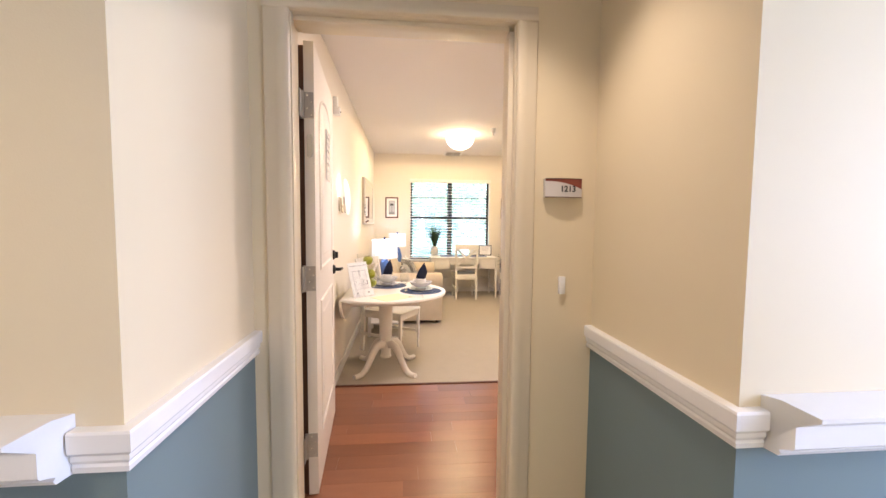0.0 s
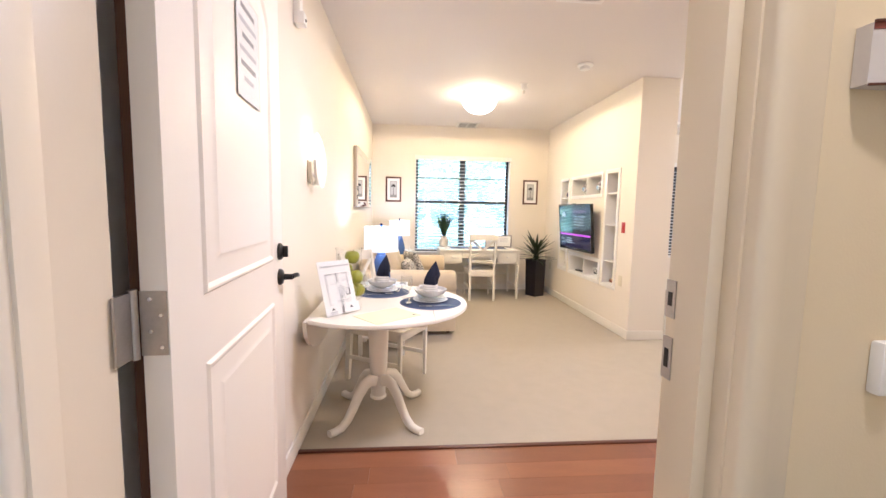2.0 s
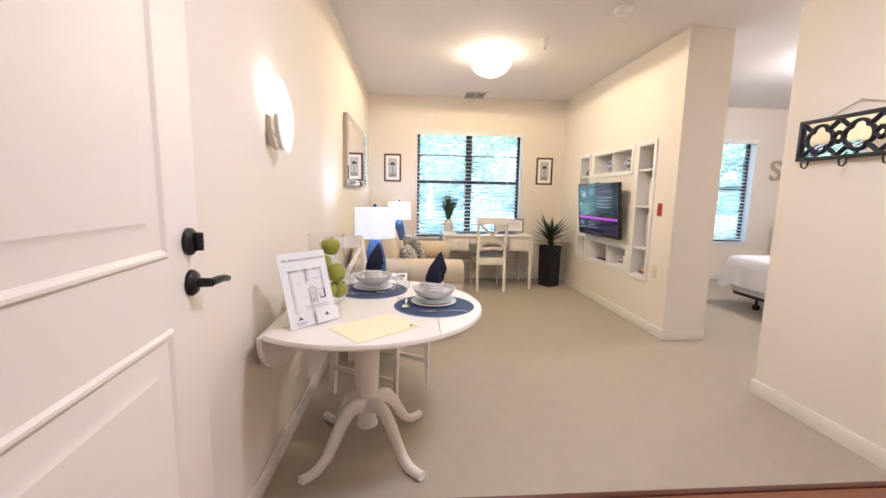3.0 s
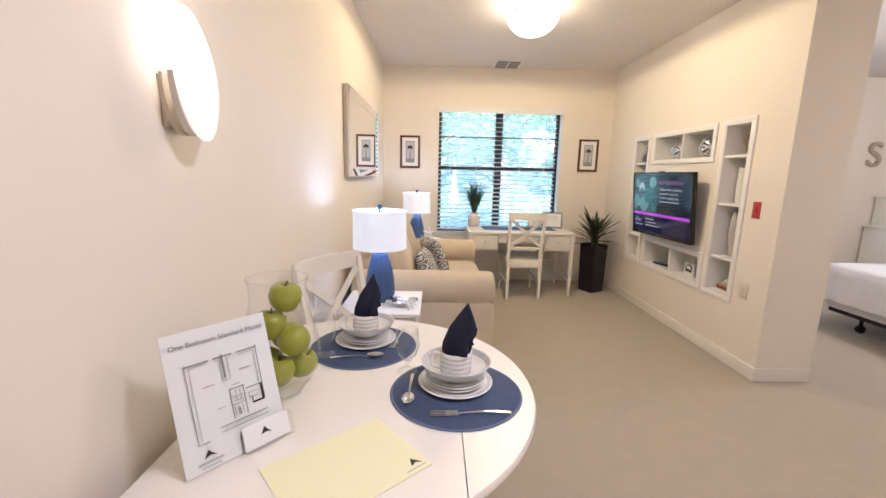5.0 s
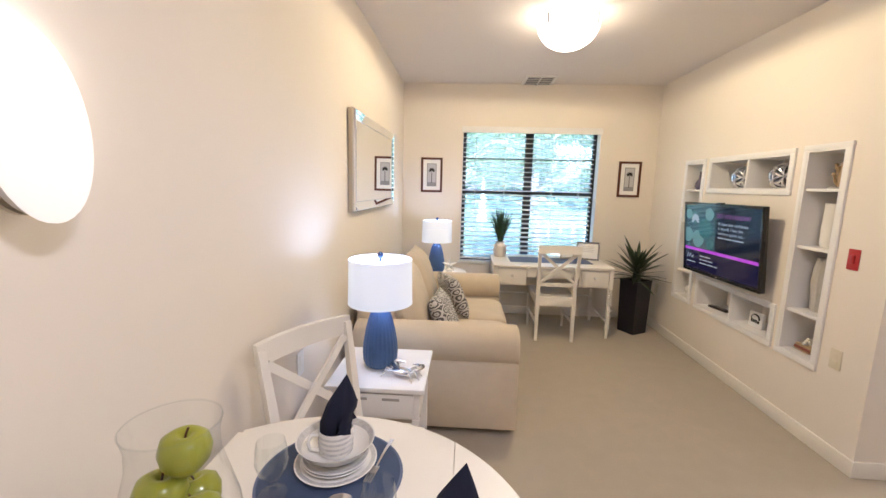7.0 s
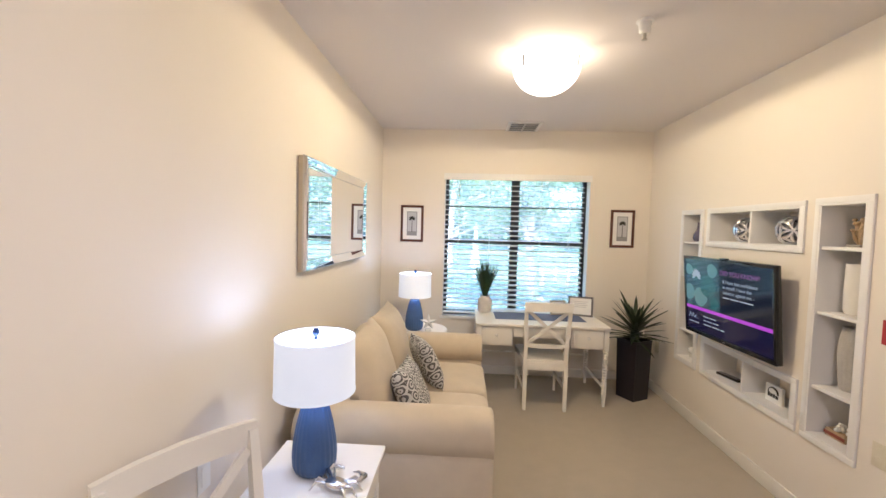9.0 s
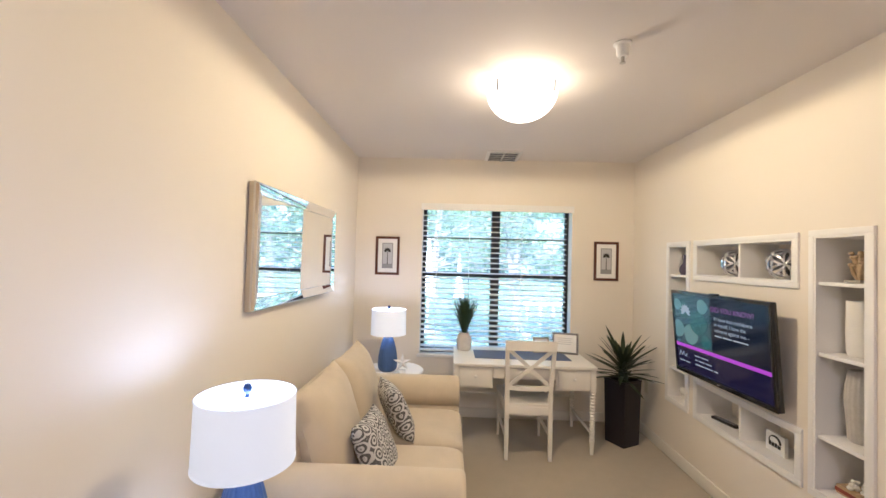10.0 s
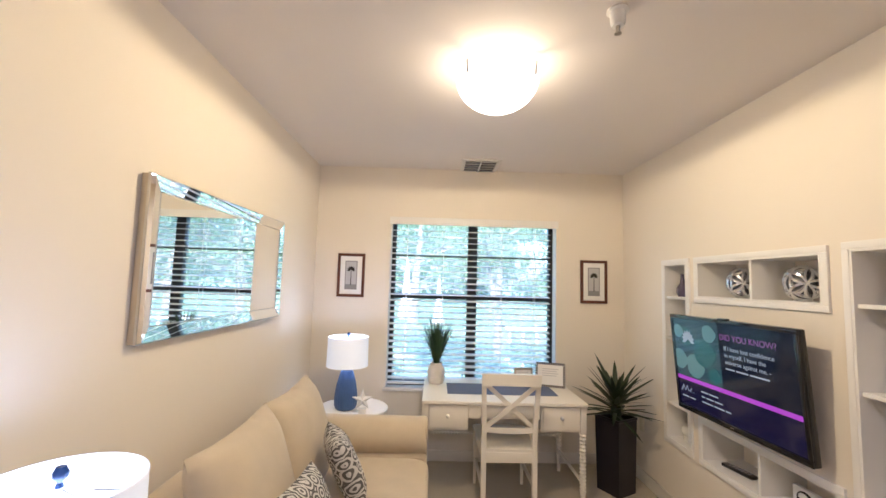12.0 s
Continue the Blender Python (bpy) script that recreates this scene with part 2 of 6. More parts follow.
def prism(bm, outline, depth, m=None):
    """An outline in x and z, made depth thick along y."""
    m = m or Matrix.Identity(4)
    a = [bm.verts.new(m @ Vector((x, 0, z))) for x, z in outline]
    b = [bm.verts.new(m @ Vector((x, depth, z))) for x, z in outline]
    bm.faces.new(a), bm.faces.new(b[::-1])
    for i in range(len(a)):
        j = (i + 1) % len(a)
        bm.faces.new((a[j], a[i], b[i], b[j]))


def puff(bm, m, a, b, c, e=0.35, f=0.35, n=28, k=16, wrinkle=0.0, ears=0.0):
    """A stuffed shape of half sizes a, b, c; small e and f make it boxy."""
    def p(v, q):
        return math.copysign(abs(v) ** q, v)
    rows = []
    for j in range(k + 1):
        v = -math.pi / 2 + math.pi * j / k
        row = []
        for i in range(n):
            u = 2 * math.pi * i / n
            q = Vector((p(math.cos(v), f) * p(math.cos(u), e), p(math.cos(v), f) * p(math.sin(u), e), p(math.sin(v), f)))
            if ears:
                q.x *= 1 + ears * abs(q.x * q.y) ** 3
                q.y *= 1 + ears * abs(q.x * q.y) ** 3
            q = Vector((a * q.x, b * q.y, c * q.z))
            if wrinkle:
                q += wrinkle * noise.noise_vector(q * 6 + m.translation)
            row.append(bm.verts.new(m @ q))
        rows.append(row)
    for r, s in zip(rows, rows[1:]):
        for i in range(n):
            j = (i + 1) % n
            bm.faces.new((r[i], r[j], s[j], s[i]))
    bmesh.ops.remove_doubles(bm, verts=rows[0] + rows[-1], dist=1e-5)


def slab(bm, axis, a, b, u0, u1, z0, z1, holes=()):
    """A wall from a to b across axis (x or y), u0 to u1 along it, z0 to z1 high, with rectangular holes (u0, u1, z0, z1)."""
    us = sorted({u0, u1, *(h[0] for h in holes), *(h[1] for h in holes)})
    zs = sorted({z0, z1, *(h[2] for h in holes), *(h[3] for h in holes)})
    seen = {}

    def vert(d, u, z):
        key = (d, round(u, 5), round(z, 5))
        if key not in seen:
            seen[key] = bm.verts.new((d, u, z) if axis == "x" else (u, d, z))
        return seen[key]

    def solid(i, j):
        if not (0 <= i < len(us) - 1 and 0 <= j < len(zs) - 1):
            return False
        u, z = (us[i] + us[i + 1]) / 2, (zs[j] + zs[j + 1]) / 2
        return not any(h[0] < u < h[1] and h[2] < z < h[3] for h in holes)
    for i in range(len(us) - 1):
        for j in range(len(zs) - 1):
            if not solid(i, j):
                continue
            p = [(us[i], zs[j]), (us[i + 1], zs[j]), (us[i + 1], zs[j + 1]), (us[i], zs[j + 1])]
            bm.faces.new([vert(a, *q) for q in p])
            bm.faces.new([vert(b, *q) for q in reversed(p)])
            for k, (di, dj) in enumerate(((0, -1), (1, 0), (0, 1), (-1, 0))):
                if not solid(i + di, j + dj):
                    q, r = p[k], p[(k + 1) % 4]
                    bm.faces.new((vert(a, *r), vert(a, *q), vert(b, *q), vert(b, *r)))
    bmesh.ops.recalc_face_normals(bm, faces=bm.faces)


def mesh_of(name, bm, mat, smooth=40):
    data = bpy.data.meshes.new(name)
    bm.to_mesh(data)
    bm.free()
    data.materials.append(mat)
    if smooth:
        data.polygons.foreach_set("use_smooth", [True] * len(data.polygons))
        data.set_sharp_from_angle(angle=radians(smooth))
    return data


def part(name, bm, mat, parent=None, label="", smooth=40):
    ob = new(name, mesh_of(name, bm, mat, smooth))
    ob.parent = parent
    return tagged(ob, label)


def thing(name, m, label, category, group=""):
    ob = new(name)
    ob.matrix_world = m
    ob.empty_display_size = 0.1
    return tagged(ob, label, category, group)


def setting(name, bm, mat, label, category="structure", smooth=30):
    return tagged(part(name, bm, mat, None, "", smooth), label, category, "", "structure")


def make(fn, *args, **kw):
    bm = bmesh.new()
    fn(bm, *args, **kw)
    return bm


def boxes(*rows, bevel=0.0):
    bm = bmesh.new()
    for r in rows:
        box(bm, *r, bevel=bevel)
    return bm


def writing(text, size, mat, parent, m, name="lettering", align="CENTER", bold=0.0):
    data = bpy.data.curves.new(name, "FONT")
    data.body, data.size, data.align_x, data.align_y, data.extrude, data.offset = text, size, align, "CENTER", 0.0004, bold
    ob = new(name, data)
    bpy.context.view_layer.update()
    mesh = bpy.data.meshes.new_from_object(ob)
    bpy.data.objects.remove(ob)
    mesh.materials.clear()
    mesh.materials.append(mat)
    ob = new(name, mesh)
    ob.parent, ob.matrix_local = parent, m
    return ob


# ---- structure ----
H = 2.67
XN, YB, YD = 2.89, 9.93, 3.785     # shelf wall, window wall, entry wall
setting("carpet_floor", boxes((-0.15, 7.3, 5.39, 10.13, -0.1, 0.0)), carpet_mat, "beige low-pile carpet over the living room and bedroom", "floor")
setting("floor_entry_base", boxes((-0.15, 3.05, 3.86, 5.39, -0.1, -0.012)), dark_wood, "dark underlay beneath the entry boards", "floor")
setting("floor_corridor", boxes((-3.2, 4.6, 0.2, 3.86, -0.1, -0.004)), carpet_mat, "beige corridor carpet", "floor")
setting("ceiling", boxes((-3.2, 7.5, 0.1, 10.2, H, H + 0.15)), ceiling_paint, "smooth off-white painted ceiling", "ceiling")
setting("threshold_strip", boxes((0.0, 2.9, 5.375, 5.405, -0.012, 0.008), bevel=0.004), dark_wood, "dark wood strip between boards and carpet", "trim")
WIN1, WIN2 = (0.69, 2.255, 0.63, 2.20), (4.40, 5.965, 0.60, 2.20)
setting("wall_north", make(slab, "y", YB, YB + 0.2, -0.15, 7.4, -0.1, H, [WIN1, WIN2]), wall_paint, "cream painted wall with two windows", "wall")
setting("wall_west", make(slab, "x", -0.15, 0.0, YD + 0.2, YB, -0.1, H), wall_paint, "long cream painted living room wall", "wall")
DOOR = (0.081, 1.152, -0.1, 2.232)
setting("wall_entry", make(slab, "y", YD, YD + 0.2, -0.2, 3.05, -0.1, H, [DOOR]), corridor_paint, "tan painted wall around the apartment door", "wall")
setting("wall_coat", make(slab, "x", 2.90, 3.02, YD + 0.2, 6.25, -0.1, H), wall_paint, "cream painted entry wall with coat hooks", "wall")
setting("wall_bedroom_south", make(slab, "y", 6.13, 6.25, 3.02, 7.3, -0.1, H), wall_paint, "cream painted bedroom wall", "wall")
setting("wall_bedroom_east", make(slab, "x", 7.2, 7.35, 6.25, YB, -0.1, H), wall_paint, "cream painted bedroom wall", "wall")
NICHES = [(8.965, 9.24, 0.495, 1.782), (7.965, 8.85, 1.54, 1.782), (7.94, 8.835, 0.495, 0.74), (7.57, 7.838, 0.495, 1.787)]
setting("wall_shelf", make(slab, "x", XN, XN + 0.27, 7.23, YB, -0.1, H, NICHES), wall_paint, "cream painted wall with built-in display shelves", "wall")
setting("wall_shelf_back", make(slab, "x", XN + 0.27, XN + 0.39, 7.23, YB, -0.1, H), wall_paint, "back of the shelf wall", "wall")
setting("wall_corridor_left", boxes((-3.2, -0.05, 2.985, YD, 0.86, H)), corridor_paint, "tan upper corridor wall", "wall")
setting("wainscot_left", boxes((-3.2, -0.05, 2.985, YD, -0.1, 0.86)), teal_paint, "blue-green painted lower corridor wall", "wall")
setting("wall_corridor_right", boxes((1.432, 4.6, 2.96, YD, 0.86, H)), corridor_paint, "tan upper corridor wall", "wall")
setting("wainscot_right", boxes((1.432, 4.6, 2.96, YD, -0.1, 0.86)), teal_paint, "blue-green painted lower corridor wall", "wall")
setting("wall_corridor_south", boxes((-3.2, 4.6, 0.1, 0.25, -0.1, H)), corridor_paint, "tan corridor wall", "wall")
setting("wall_corridor_west", boxes((-3.35, -3.2, 0.1, 3.0, -0.1, H)), corridor_paint, "tan corridor end wall", "wall")
setting("wall_corridor_east", make(slab, "x", 4.6, 4.75, 0.1, 3.0, -0.1, H, [(0.8, 2.4, 0.75, 2.2)]), corridor_paint, "tan corridor end wall with a window opening", "wall")
BASE = [("baseboard_west", (0.0, 0.013, 5.0, YB, 0.0, 0.095)), ("baseboard_north", (0.013, XN, YB - 0.013, YB, 0.0, 0.095)),
        ("baseboard_shelf", (XN - 0.013, XN, 7.217, YB - 0.013, 0.0, 0.095)), ("baseboard_pier", (XN, XN + 0.39, 7.217, 7.23, 0.0, 0.095)),
        ("baseboard_coat", (2.887, 2.90, 3.985, 6.263, 0.0, 0.095)), ("baseboard_coat_end", (2.90, 3.02, 6.25, 6.263, 0.0, 0.095)),
        ("baseboard_bedroom", (XN + 0.39, 7.2, YB - 0.013, YB, 0.0, 0.095))]
for nm, r in BASE:
    setting(nm, boxes(r, bevel=0.004), trim_paint, "low cream painted baseboard", "trim")


def rail_profile(out, top=0.914, low=0.815):
    """Chair-rail section: distance from the wall and height."""
    return [(0, low), (out * 0.55, low), (out * 0.62, low + 0.014), (out * 0.5, low + 0.02), (out * 0.72, low + 0.03), (out * 0.72, low + 0.042),
            (out, low + 0.052), (out, top - 0.006), (out * 0.9, top), (0, top)]


def rail(name, a, b, normal, out, label, mitre=(0, 0)):
    """A rail along a wall from a to b; mitre: how far the front face runs on past each end."""
    bm = bmesh.new()
    a, b, nrm = Vector((*a, 0)), Vector((*b, 0)), Vector((*normal, 0))
    d = (b - a).normalized()
    rows = []
    for p, s in ((a, -mitre[0]), (b, mitre[1])):
        rows.append([bm.verts.new(p + nrm * o + d * s * o + Vector((0, 0, z))) for o, z in rail_profile(out)])
    n = len(rows[0])
    for i in range(n):
        bm.faces.new((rows[0][i], rows[0][(i + 1) % n], rows[1][(i + 1) % n], rows[1][i]))
    bm.faces.new(rows[0][::-1]), bm.faces.new(rows[1])
    bmesh.ops.recalc_face_normals(bm, faces=bm.faces)
    return setting(name, bm, white_paint, label, "trim", 25)


rail("chair_rail_alcove_left", (-0.05, YD), (-0.05, 2.985), (1, 0), 0.032, "white moulded chair rail over blue-green paint", (0, 1))
rail("chair_rail_alcove_right", (1.432, YD), (1.432, 2.96), (-1, 0), 0.032, "white moulded chair rail over blue-green paint", (0, 1))
rail("chair_rail_left", (-0.15, 2.985), (-0.05, 2.985), (0, -1), 0.032, "white moulded chair rail at the corner", (0, 1))
rail("chair_rail_right", (1.432, 2.96), (1.490, 2.96), (0, -1), 0.032, "white moulded chair rail at the corner", (1, 0))


def handrail(name, x0, x1, end, yw=2.96):
    """A deep corridor handrail with a sloping top ledge and a mitred return at one end."""
    bm = bmesh.new()
    prof = [(0, 0.812), (0.05, 0.812), (0.056, 0.822), (0.05, 0.828), (0.066, 0.836), (0.082, 0.842), (0.086, 0.848), (0.086, 0.902), (0.10, 0.915), (0.10, 0.925), (0.035, 0.945), (0, 0.945)]
    rows = []
    for x, s in ((x0, 0), (x1, 0)):
        rows.append([bm.verts.new((x + (end * (0.62 if z > 0.91 else 0.13) * o if (x == x0) == (end > 0) else 0), yw - o, z)) for o, z in prof])
    n = len(prof)
    for i in range(n):
        bm.faces.new((rows[0][i], rows[0][(i + 1) % n], rows[1][(i + 1) % n], rows[1][i]))
    bm.faces.new(rows[0][::-1]), bm.faces.new(rows[1])
    bmesh.ops.recalc_face_normals(bm, faces=bm.faces)
    return setting(name, bm, white_paint, "white painted corridor handrail with a sloping ledge", "trim", 25)


handrail("handrail_right", 1.492, 4.59, 1)
handrail("handrail_left", -3.19, -0.152, -1, 2.985)

# door frame: stepped casing, jamb lining and stop
X0, X1, ZT = 0.115, 1.058, 2.23
door_frame = tagged(thing("door_frame", pose(0, 0, 0), "cream painted stepped metal frame of the apartment door", "door frame"), kind="structure")
STEP = [(0.0, 0.0), (0.0, 0.018), (0.004, 0.024), (0.015, 0.026), (0.052, 0.022), (0.062, 0.016), (0.094, 0.016), (0.102, 0.012), (0.103, 0.0)]
for nm, flip, x in (("casing_left", -1, X0), ("casing_right", 1, X1)):
    bm = bmesh.new()
    prism(bm, [(x + flip * u * (1 if flip < 0 else 0.87), o) for u, o in STEP], ZT + 0.0, pose(0, YD, 0, 90, 0, 0))
    bmesh.ops.recalc_face_normals(bm, faces=bm.faces)
    part(nm, bm, frame_paint, door_frame, smooth=50)
bm = bmesh.new()
prism(bm, [(u * 0.62, o) for u, o in STEP], X1 - X0 + 0.19, Matrix(((0, 1, 0, X0 - 0.102), (0, 0, -1, YD), (1, 0, 0, ZT), (0, 0, 0, 1))))
bmesh.ops.recalc_face_normals(bm, faces=bm.faces)
part("casing_head", bm, frame_paint, door_frame, smooth=50)
for nm, rows in (("jamb_left", [(X0 - 0.036, X0 + 0.006, YD, YD + 0.05, 0, ZT), (X0 - 0.036, X0 - 0.015, YD + 0.05, YD + 0.19, 0, ZT)]),
                 ("jamb_right", [(X1 - 0.026, X1 + 0.093, YD + 0.03, YD + 0.118, 0, ZT - 0.024), (X1 - 0.004, X1 + 0.093, YD, YD + 0.03, 0, ZT), (X1 + 0.087, X1 + 0.093, YD + 0.118, YD + 0.2, 0, ZT)]),
                 ("jamb_head", [(X0 + 0.006, X1 + 0.087, YD, YD + 0.2, ZT - 0.003, ZT + 0.003), (X0 + 0.006, X1 - 0.026, YD + 0.03, YD + 0.102, ZT - 0.024, ZT - 0.003)])):
    part(nm, boxes(*rows, bevel=0.0025), frame_paint, door_frame)
# brown strip added in the hinge gap to keep it dark
part("hinge_gap_strip", boxes((X0 - 0.0335, X0 - 0.009, YD + 0.258, YD + 0.29, 0.004, ZT - 0.03)), gap_brown, door_frame, "dark brown strip closing the hinge-side gap")
for z0, z1 in ((1.145, 1.208), (1.04, 1.112)):
    sp = part("strike_plate", boxes((X1 - 0.0282, X1 - 0.0262, YD + 0.094, YD + 0.1175, z0, z1)), hinge_steel, door_frame, "brushed steel strike plate")
    # black plate paints the dark inside of the hole
    part("latch_hole", boxes((X1 - 0.0291, X1 - 0.0283, YD + 0.101, YD + 0.111, z0 + 0.02, z1 - 0.02)), black_metal, sp)


def window(name, w, label):
    x0, x1, z0, z1 = w
    y = YB + 0.11
    win = tagged(thing(name, pose(0, 0, 0), label, "window"), kind="structure")
    mid, rail_z = (x0 + x1) / 2, z0 + 0.53 * (z1 - z0)
    for nm, r in (("window_frame", (x0, x0 + 0.045, y, y + 0.06, z0, z1)), ("window_frame", (x1 - 0.045, x1, y, y + 0.06, z0, z1)),
                  ("window_frame", (x0 + 0.045, x1 - 0.045, y, y + 0.06, z1 - 0.045, z1)), ("window_frame", (x0 + 0.045, x1 - 0.045, y, y + 0.06, z0, z0 + 0.045)),
                  ("mullion", (mid - 0.045, mid + 0.045, y - 0.005, y + 0.06, z0 + 0.045, z1 - 0.045))):
        part(nm, boxes(r, bevel=0.004), bronze, win)
    for a, b in ((x0 + 0.045, mid - 0.045), (mid + 0.045, x1 - 0.045)):
        part("meeting_rail", boxes((a, b, y + 0.004, y + 0.055, rail_z - 0.025, rail_z + 0.025), bevel=0.003), bronze, win)
        part("muntin", boxes((a, b, y + 0.012, y + 0.04, z0 + 0.775 * (z1 - z0) - 0.007, z0 + 0.775 * (z1 - z0) + 0.007)), bronze, win)
        for c, d in ((z0 + 0.045, rail_z - 0.025), (rail_z + 0.025, z1 - 0.045)):
            p = part("pane", boxes((a, b, y + 0.025, y + 0.029, c, d)), pane_glass, win)
            p.visible_shadow = False
            # film that carries the painted haze
            part("haze_film", boxes((a, b, y + 0.0294, y + 0.0298, c, d)), haze_film, win).visible_shadow = False
        part("insect_screen", boxes((a, b, y + 0.046, y + 0.047, z0 + 0.045, rail_z - 0.025)), screen_mesh, win, "fine pale insect screen").visible_shadow = False
    part("window_sill", boxes((x0 - 0.02, x1 + 0.02, YB - 0.018, YB + 0.108, z0 - 0.028, z0 + 0.002), bevel=0.005), white_paint, win)
    for a in (x0, x1 - 0.008):
        part("reveal_lining", boxes((a, a + 0.008, YB - 0.002, y, z0 + 0.002, z1)), white_paint, win)
    part("reveal_lining", boxes((x0 + 0.008, x1 - 0.008, YB - 0.002, y, z1 - 0.008, z1)), white_paint, win)
    return win


window("window_1", WIN1, "dark bronze double-hung window pair onto the garden")
window("window_2", WIN2, "dark bronze double-hung window pair of the bedroom")


def blind(w, label):
    x0, x1, z0, z1 = w
    b = thing("window_blind", pose((x0 + x1) / 2, YB + 0.045, z0), label, "blind", "open window blinds")
    half, h = (x1 - x0) / 2, z1 - z0
    part("valance", boxes((-half - 0.008, half + 0.008, -0.075, -0.06, h - 0.072, h - 0.002), (-half - 0.008, -half + 0.004, -0.0595, -0.044, h - 0.072, h - 0.002), bevel=0.004), white_paint, b)
    part("head_rail", boxes((-half + 0.012, half - 0.05, -0.025, 0.03, h - 0.05, h - 0.012)), blind_white, b)
    pitch, n = 0.0545, 26
    mesh = mesh_of("slat", boxes((-half + 0.012, half - 0.055, -0.03, 0.03, -0.0016, 0.0016)), blind_white)
    for i in range(n):
        s = new("slat", mesh)
        s.parent = b
        s.matrix_local = pose(0, 0, 0.085 + i * pitch, 10 + 1.2 * math.sin(i * 2.1), 0.12 * math.sin(i * 1.3), 0)
    part("bottom_rail", boxes((-half + 0.012, half - 0.055, -0.028, 0.028, 0.03, 0.048), bevel=0.004), blind_white, b)
    for x in (-half + 0.16, -0.28, 0.27, half - 0.2):
        part("ladder_cord", boxes((x - 0.0015, x + 0.0015, -0.033, -0.031, 0.04, h - 0.03), (x - 0.0015, x + 0.0015, 0.031, 0.033, 0.04, h - 0.03)), blind_white, b)
    return b


blind(WIN1, "white faux-wood slatted blind, open, in the living room window")
blind(WIN2, "white faux-wood slatted blind, open, in the bedroom window")


# ---- entry: door, sign, bell ----
door = thing("entry_door", pose(0.156, 4.03, 0, 0, 0, 4.4), "open cream painted two-panel apartment door with arched top panel", "door")
part("leaf", boxes((-0.047, 0, 0, 0.905, 0.008, 2.215), bevel=0.002), door_paint, door)


def moulding(outline, width=0.022, rise=0.007, field=0.004):
    """A raised bead along a closed outline (y, z) on the face x = 0, with a slightly raised field inside."""
    cy = sum(p[0] for p in outline) / len(outline)
    cz = sum(p[1] for p in outline) / len(outline)
    bm = bmesh.new()
    loops = []
    n = len(outline)
    for inset, x in ((0, 0.0), (0.006, rise), (width * 0.55, rise), (width, -0.001 + 0.0015), (width + 0.045, 0.0015), (width + 0.06, field + 0.003)):
        row = []
        for i in range(n):
            p, a, b = Vector(outline[i]), Vector(outline[i - 1]), Vector(outline[(i + 1) % n])
            d1, d2 = (p - a).normalized(), (b - p).normalized()
            n1, n2 = Vector((-d1.y, d1.x)), Vector((-d2.y, d2.x))
            s = (n1 + n2) / max(0.3, 1 + n1.dot(n2))
            row.append(bm.verts.new((x, p.x + s.x * inset, p.y + s.y * inset)))
        loops.append(row)
    for a, b in zip(loops, loops[1:]):
        for i in range(n):
            bm.faces.new((a[i], a[(i + 1) % n], b[(i + 1) % n], b[i]))
    bm.faces.new(loops[-1])
    bmesh.ops.recalc_face_normals(bm, faces=bm.faces)
    return bm


arch = [(0.15, 1.12), (0.745, 1.12)] + [(0.4475 + 0.2975 * math.cos(a), 1.90 + 0.15 * math.sin(a)) for a in (math.pi * i / 14 for i in range(15))]
part("upper_panel", moulding(arch), door_paint, door, smooth=20)
part("lower_panel", moulding([(0.15, 0.26), (0.745, 0.26), (0.745, 0.965), (0.15, 0.965)]), door_paint, door, smooth=20)
dh = part("door_handle", make(lathe, [(0, 0), (0.032, 0), (0.032, 0.006), (0.026, 0.014), (0.012, 0.018), (0.011, 0.05), (0, 0.05)], 20, m=pose(0, 0.846, 1.045, 0, 90, 0)), black_metal, door, "dark bronze lever handle")
part("lever", make(tube, [(0.045, 0.846, 1.045), (0.055, 0.872, 1.047), (0.056, 0.905, 1.044), (0.052, 0.94, 1.036)], [0.011, 0.010, 0.009, 0.008], 8), black_metal, dh)
db = part("deadbolt", make(lathe, [(0, 0), (0.033, 0), (0.033, 0.008), (0.027, 0.014), (0.022, 0.016), (0, 0.016)], 20, m=pose(0, 0.846, 1.145, 0, 90, 0)), black_metal, door, "dark bronze deadbolt")
part("thumb_turn", boxes((0.012, 0.034, 0.840, 0.852, 1.123, 1.167), bevel=0.003), black_metal, db)
part("peephole", make(lathe, [(0, 0.0), (0.013, 0.0), (0.013, 0.005), (0.008, 0.007), (0, 0.004)], 16, m=pose(0, 0.478, 1.575, 0, 90, 0)), black_metal, door, "dark peephole ring")
nt_ = part("notice", boxes((0.011, 0.0125, 0.383, 0.578, 1.615, 1.895)), paper, door, "white printed notice in a clear sleeve")
for i, w in enumerate((0.12, 0.15, 0.10, 0.14, 0.13, 0.08)):
    part("text_bar", boxes((0.0126, 0.0132, 0.478 - w / 2, 0.478 + w / 2, 1.855 - 0.038 * i, 1.868 - 0.038 * i)), pale_ink if i % 2 else grey_ink, nt_)
part("clear_sleeve", boxes((0.0135, 0.0142, 0.378, 0.583, 1.61, 1.90)), acrylic, door).visible_shadow = False
plate = [(-0.0225 + 0.013 * math.cos(a), 1.732 + (0.042 if math.sin(a) > 0 else -0.042) + 0.013 * math.sin(a)) for a in (2 * math.pi * (i + 0.5) / 16 for i in range(16))]
part("edge_plate", make(prism, plate, 0.004, pose(0, -0.004, 0)), steel, door, "bright steel closer plate on the door edge")
